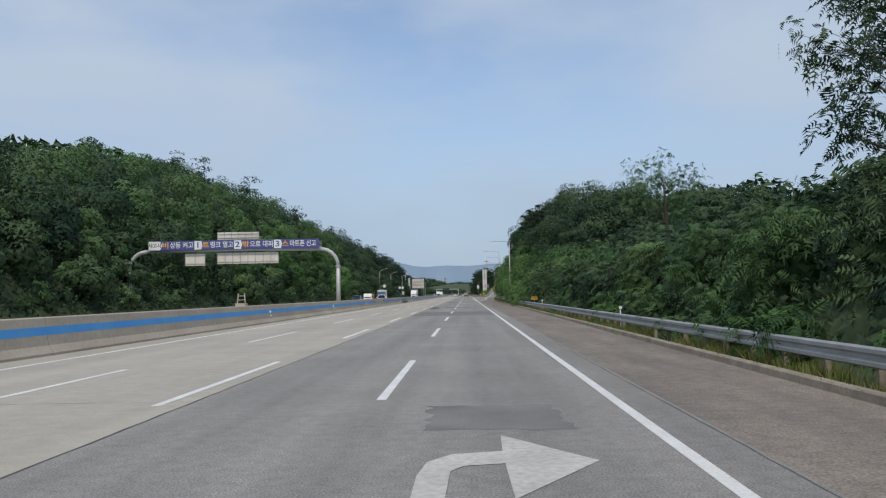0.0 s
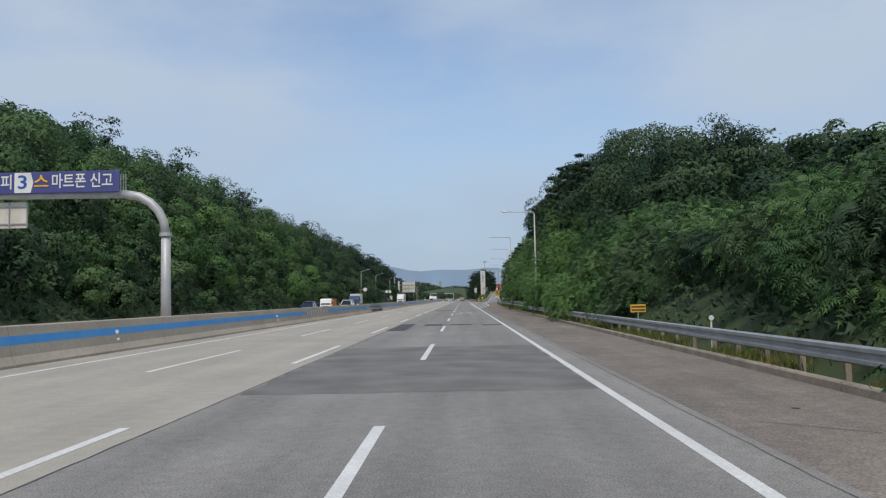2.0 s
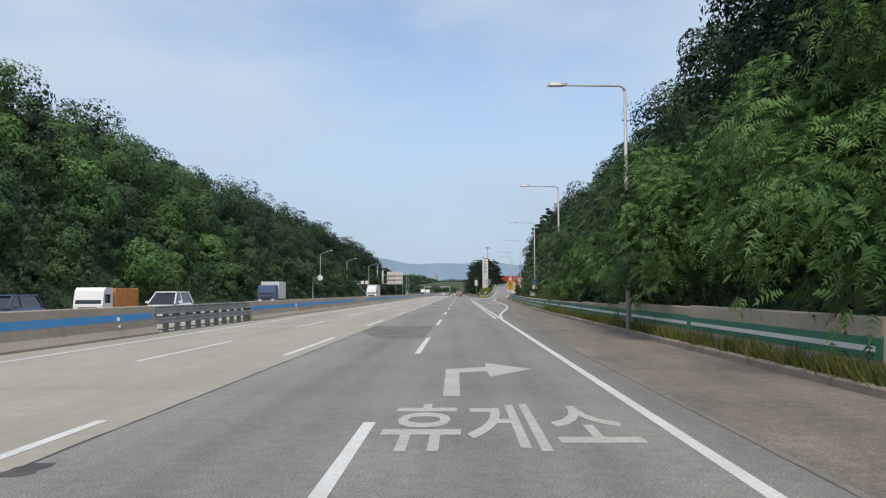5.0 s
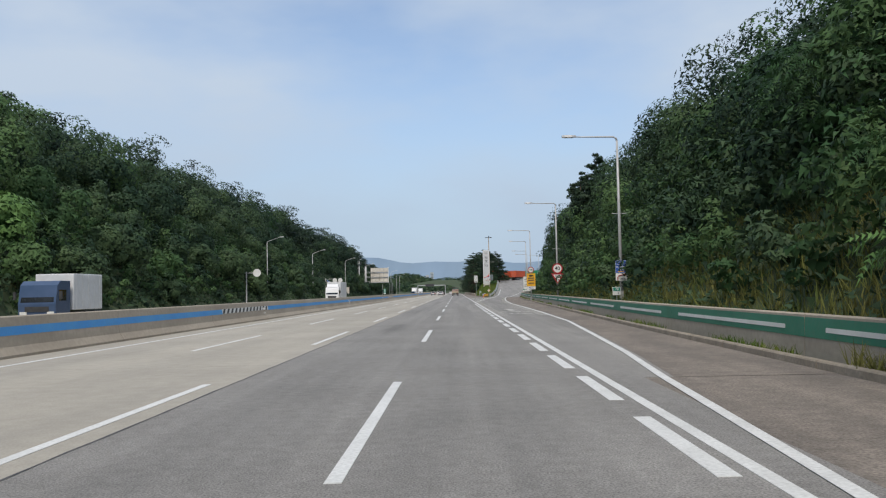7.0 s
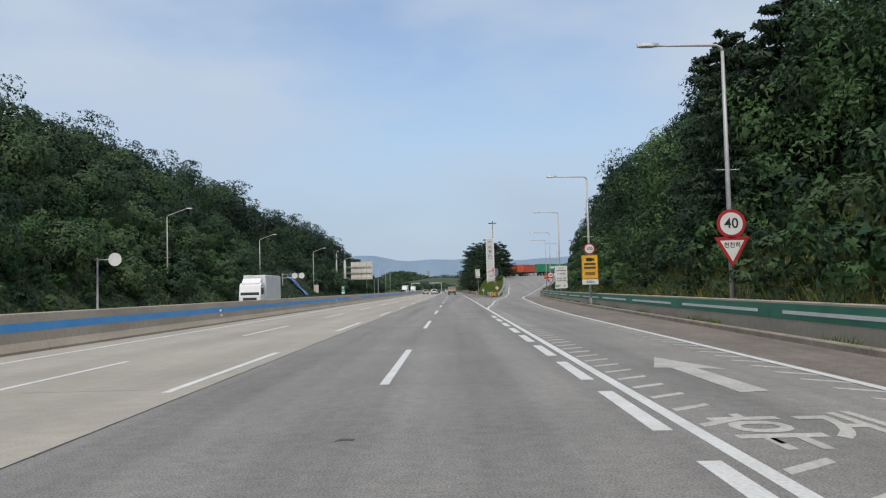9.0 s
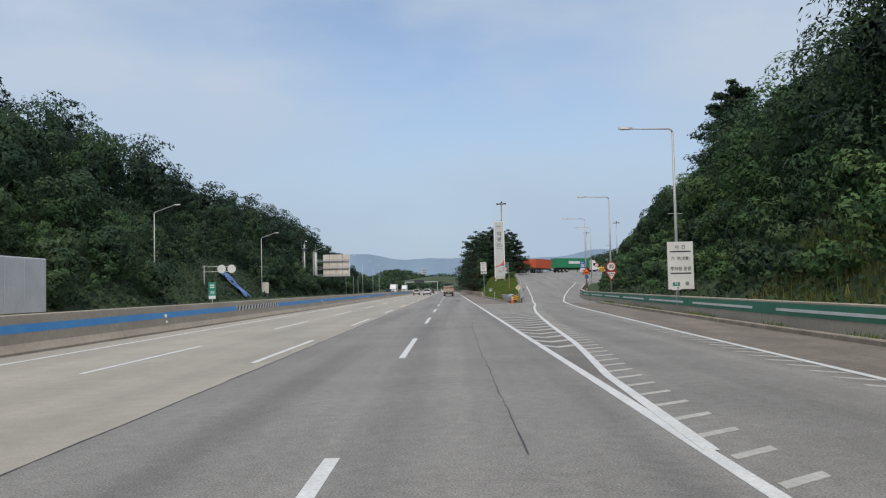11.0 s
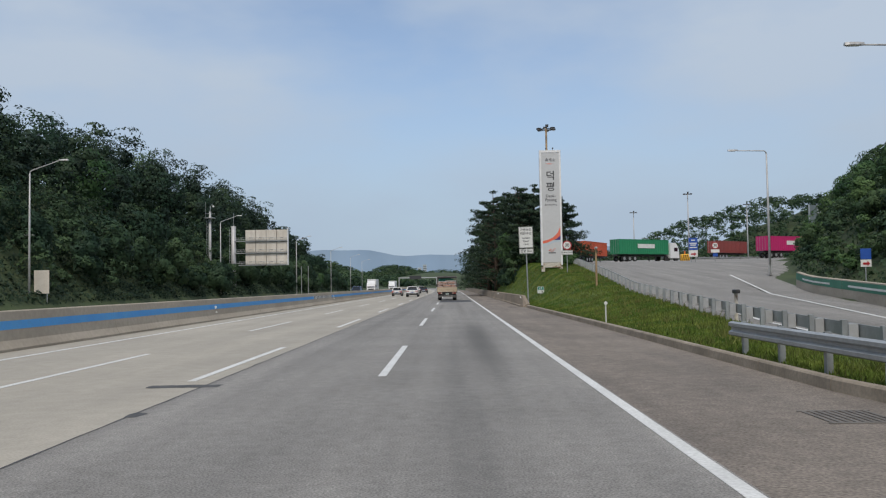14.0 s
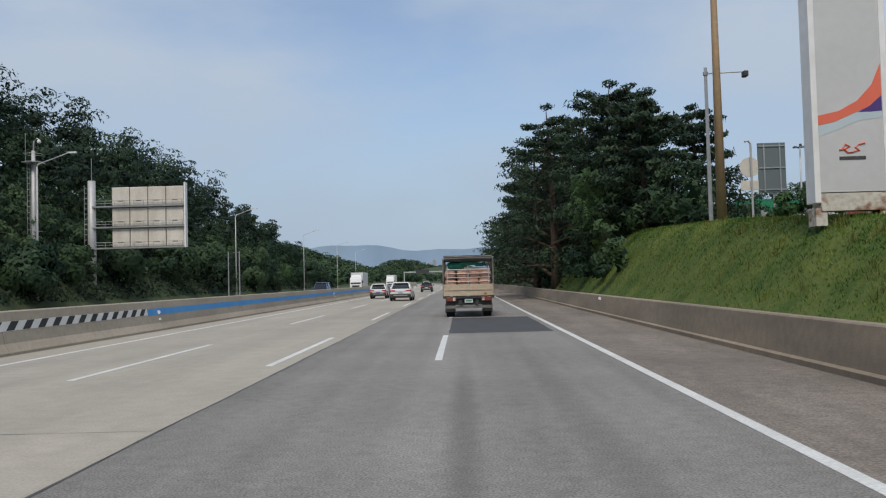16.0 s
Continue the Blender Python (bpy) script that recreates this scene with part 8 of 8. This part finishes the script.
# the far hills
for nm, cx, cy, rx, ry in (("forest_far_right", 528, 1375, 370, 300), ("forest_far_middle", -110, 1230, 100, 230), ("forest_far_left", -70, 870, 34, 120), ("forest_far_dome", -90, 1700, 95, 150)):
    xs, ys, r = scatter(cx - rx, cx + rx, cy - ry, cy + 10, 11.0 if rx > 60 else 8, 9)
    z = land(xs, ys)
    keep = z > 1.0
    xs, ys, z = xs[keep], ys[keep], z[keep]
    h = r.uniform(7, 9.5, len(xs)) * (1 if rx > 60 else 0.85)
    woods(nm, np.stack([xs, ys, z - 1, h, h * 0.75, np.zeros(len(xs))], 1), LEAF_DARK, "hazy green forest on a distant hill", 6, 14, 1.6, 1.35, fill=0.52, toward=-0.2)


def blades(name, xs, ys, zs, height, width, mat, label, category="grass"):
    n = len(xs)
    foot = np.stack([xs, ys, zs], 1)
    a = rng.uniform(0, 2 * np.pi, n)
    side = np.stack([np.cos(a), np.sin(a), 0 * a], 1) * (width * (0.6 + 0.8 * rng.random(n)))[:, None]
    hh = height * (0.5 + rng.random(n))
    lean = rng.normal(size=(n, 3)) * 0.35
    lean[:, 2] = 1
    tip = foot + lean * hh[:, None]
    v = np.stack([foot - side, foot + side, tip], 1).reshape(-1, 3)
    return tagged(new(name, raw_mesh(name, v, quads(n, 3), mat)), label, category, kind="stuff")


# the lawn on the mound, a skin over the ground sheet
lx_ = gx[(gx > 4.9) & (gx < 16)]
ly_ = gy[(gy > 386) & (gy < 505)]
mxx, myy = np.meshgrid(lx_, ly_)
lv = np.stack([mxx, myy, land(mxx, myy) + 0.035], -1).reshape(-1, 3)
j0 = (np.arange(len(ly_) - 1)[:, None] * len(lx_) + np.arange(len(lx_) - 1)[None]).ravel()
lq = np.stack([j0, j0 + 1, j0 + len(lx_) + 1, j0 + len(lx_)], 1)
mid_x, mid_y = lv[lq].mean(1)[:, 0], lv[lq].mean(1)[:, 1]
lq = lq[(lv[lq][:, :, 2].min(1) > -0.08) & (mid_x < ramp_left(mid_y) - 0.5)]
tagged(new("lawn", raw_mesh("lawn", lv, lq, LAWN, True)), "mown yellow-green lawn on the mound", "lawn", kind="structure")
n = 120000
ys = rng.uniform(388, 500, n)
foot_x = np.interp(ys, [388, 395, 409, 442, 500], [5.75, 5.7, 5.65, 5.4, 5.5])
xs = foot_x + rng.random(n) ** 1.2 * np.interp(ys, [388, 400, 440, 480, 500], [1.5, 3.2, 6.5, 8.5, 8.0])
blades("grass_mound", xs, ys, land(xs, ys) + 0.02, 0.085, 0.022, GRASS, "mown bright green grass on the mound")
n = 52000
ys = rng.uniform(-15, 190, n)
xs = np.interp(ys, [-60, 20, 60, 120, 150, 200], [5.72, 5.82, 5.95, 6.02, 6.12, 6.47]) + np.abs(rng.normal(0, 0.55, n))
keep = ripple(xs * 3, ys * 12, 2) > -0.25
xs, ys = xs[keep], ys[keep]
tuft_y = np.repeat(rng.uniform(140, 200, 260), 34)
tuft_x = np.interp(tuft_y, [140, 150, 200], [6.2, 6.26, 6.62]) + rng.normal(0, 0.09, len(tuft_y))
tuft_y = tuft_y + rng.normal(0, 0.16, len(tuft_y))
blades("weeds_wall", tuft_x, tuft_y, np.full(len(tuft_x), 0.06), 0.42, 0.02, DRY_GRASS, "tall yellow-green weeds at the foot of the wall", "weeds")
blades("weeds_kerb", xs, ys, np.maximum(land(xs, ys), 0.0), 0.26, 0.018, DRY_GRASS, "dry yellow-green weeds along the kerb", "weeds")
n = 26000
ys = rng.uniform(193, 330, n)
xs = bank_base(ys) + 0.15 + 5.5 * rng.random(n) ** 1.4
blades("brush_exit", xs, ys, land(xs, ys), 0.55, 0.022, DRY_GRASS, "tall yellow-green brush on the bank behind the wall", "brush")
n = 9000
tuft_y = np.repeat(rng.uniform(388, 470, 420), 22)
tuft_x = np.repeat(rng.random(420) ** 0.8, 22) * np.interp(tuft_y, [388, 400, 440, 470], [1.4, 3.4, 6.5, 8.0]) + np.interp(tuft_y, [388, 409, 442, 470], [5.75, 5.7, 5.5, 5.5]) + rng.normal(0, 0.1, len(tuft_y))
tuft_y = tuft_y + rng.normal(0, 0.12, len(tuft_y))
blades("grass_tufts", tuft_x, tuft_y, land(tuft_x, tuft_y), 0.22, 0.016, DRY_GRASS, "taller yellow-green grass tufts on the mound")
n = 9000
ys = rng.uniform(190, 372, n)
xs = np.interp(ys, [190, 200, 220, 262, 320, 345, 372], [6.35, 6.47, 6.87, 8.4, 10.7, 12.1, 13.7]) + rng.random(n) * 0.35
keep = ripple(xs * 3, ys * 9, 2) > 0.15
xs, ys = xs[keep], ys[keep]
blades("weeds_exit", xs, ys, np.full(len(xs), 0.05), 0.2, 0.018, GRASS, "green weeds between kerb and exit wall", "weeds")


def limb_path(a, b, r, bow):
    a, b = Vector(a), Vector(b)
    return [a.lerp(b, t) + Vector((r.uniform(-bow, bow), r.uniform(-bow, bow), bow * math.sin(math.pi * t))) for t in (0.0, 0.35, 0.7, 1.0)]


def tree(x, y, height, spread, leaf, label, seed, pine=False, sparse=False):
    """A tree: a tapered trunk with limbs, and a crown of leaves round their ends."""
    r = random.Random(seed)
    z = float(land(x, y)) - 0.15
    top = thing("pine_tree" if pine else "tree", pose(x, y, z), label, "tree")
    trunk, ends = Build(), []
    lean = (r.uniform(-0.04, 0.04) * height, r.uniform(-0.04, 0.04) * height)
    pts_ = [(lean[0] * t * t + 0.05 * math.sin(3 * t + seed), lean[1] * t * t, height * 0.95 * t) for t in (0, 0.15, 0.35, 0.55, 0.75, 1.0)]
    trunk.tube(pts_, [0.024 * height * k for k in (1.15, 0.95, 0.8, 0.6, 0.38, 0.08)], 8)
    count = 46 if pine else 18
    for k in range(count):
        t = (0.05 if pine else 0.28) + (0.91 if pine else 0.66) * (k + r.random() * 0.6) / count
        a = k * 2.4 + r.uniform(-0.4, 0.4)
        reach = spread * (1.15 - 0.75 * t if pine else 1.0 - 0.45 * abs(t - 0.55)) * r.uniform(0.65, 1.1)
        start = Vector((lean[0] * t * t, lean[1] * t * t, height * 0.95 * t))
        end = start + Vector((math.cos(a) * reach, math.sin(a) * reach, reach * (r.uniform(-0.1, 0.45) if pine else r.uniform(0.35, 0.9))))
        trunk.tube(limb_path(start, end, r, 0.05 * reach), [0.010 * height * (1.1 - t), 0.007 * height * (1.1 - t), 0.012, 0.006], 5, caps=False)
        ends += [(start.lerp(end, u), reach) for u in ((0.5, 0.8, 1.0) if pine else (0.6, 0.85, 1.0))]
    ends.append((Vector((lean[0], lean[1], height * 0.97)), spread * 0.4))
    part("trunk", trunk, BARK, top, smooth=True)
    pos, nor = [], []
    per = 60 if pine else (13 if sparse else 20)
    for e, reach in ends:
        d = rng.normal(size=(per, 3))
        d /= np.linalg.norm(d, axis=1, keepdims=True)
        size = np.array([0.40, 0.40, 0.13]) * max(reach, 1.0) if pine else np.array([0.34, 0.34, 0.22]) * max(reach, 0.8) * (0.75 if sparse else 1.0)
        pos.append(np.array(e) + d * size * (0.55 + 0.5 * rng.random((per, 1))))
        nor.append(d + 0.5 * rng.normal(size=(per, 3)) + np.array([0, 0, 0.3]))
    tint = np.repeat(np.clip(0.45 + 0.22 * rng.normal(size=len(ends)), 0, 1), per)
    pos, nor = np.concatenate(pos), np.concatenate(nor)
    if pine:
        v, soft = cards(pos, nor, 0.36, 0.16, 3), None
    else:
        nor /= np.linalg.norm(nor, axis=1, keepdims=True)
        v, soft = fronds(pos, nor, 0.52, 4)
        tint, soft = np.repeat(tint, 9), np.repeat(soft, 3, axis=0)
    part("crown", leaf_mesh("crown", v, tint, leaf, soft), leaf, top)
    return top


for k, (x, y, hh, sp) in enumerate([(10.8, 139.5, 12.4, 3.2), (11.6, 129.5, 11.6, 3.0), (13.8, 145.5, 11.0, 3.4), (23.5, 361.0, 11.5, 3.2), (26.5, 368.0, 11.0, 3.2), (29.5, 376.0, 9.0, 2.8), (14.0, 278.0, 10.2, 2.6), (15.2, 283.5, 11.2, 3.0), (15.4, 275.5, 11.6, 3.0)]):
    tree(x, y, hh, sp, LEAF_PINE, "tall dark pine with level branches on the bank", 90 + k, pine=True)
tree(15.9, 64.8, 8.9, 3.6, LEAF_MID, "locust tree with open feathery branches", 31)
tree(15.3, 27.5, 11.6, 3.6, LEAF_DARK, "tall dark locust tree beside the guard rail", 32, sparse=True)
tree(12.3, 21.5, 9.5, 3.2, LEAF_DARK, "dark leafy tree behind the guard rail", 33)
for k, (x, y, hh, sp) in enumerate([(5.9, 512, 15.5, 5.2), (6.6, 503, 16.0, 4.6), (8.9, 491, 11.5, 4.0), (12.0, 497, 12.0, 4.2), (7.4, 519, 15.5, 4.8), (10.8, 511, 13.0, 4.4), (14.6, 506, 12.0, 4.0), (7.8, 536, 14.0, 4.6), (12.5, 528, 13.0, 4.4), (15.6, 492, 9.5, 3.4), (8.0, 556, 14.0, 4.8), (13.0, 550, 13.0, 4.6), (7.2, 580, 13.5, 4.8), (6.8, 606, 13.0, 4.8), (12.0, 598, 13.0, 4.6), (10.2, 485, 8.5, 3.2)]):
    tree(x, y, hh, sp, LEAF_PINE, "dark green pine with layered branches on the mound", 50 + k, pine=True)
xs, ys, r = scatter(8.0, 15, 480, 620, 2.4, 12)
h = r.uniform(1.5, 4.0, len(xs))
spots = np.stack([xs, ys, land(xs, ys) - 0.2, h, h * 0.55, np.zeros(len(xs))], 1)
woods("shrubs_under_pines", spots, LEAF_DARK, "dark shrubs under the pines", 5, 50, 0.3, 0.18, "shrubs", toward=-0.4)
woods("shrub_tower", np.array([(11.9, 463.5, float(land(11.9, 463.5)) - 0.1, 1.7, 0.9, 0.0), (12.5, 465.0, float(land(12.5, 465.0)) - 0.1, 1.6, 0.9, 0.0), (11.2, 466.0, float(land(11.2, 466.0)) - 0.1, 1.1, 0.7, 0.0)]), LEAF_MID, "clipped green shrubs beside the tower", 9, 80, 0.16, 0.11, "shrubs")
tree(8.2, 487.0, 5.0, 2.3, LEAF_MID, "low leafy chestnut with pale flower tassels before the pines", 71)
tree(41.0, 447.0, 5.8, 1.8, LEAF_DARK, "lone small tree on the crest of the bank", 72)
xs, ys, r = scatter(34, 120, 640, 668, 6.5, 15)
h = r.uniform(2.6, 4.2, len(xs))
woods("trees_behind_yard", np.stack([xs, ys, land(xs, ys) - 0.3, h, h * 0.42, np.zeros(len(xs))], 1), LEAF_DARK, "row of dark green trees behind the service yard", 8, 60, 0.45, 0.36, fill=0.5, toward=-0.2)
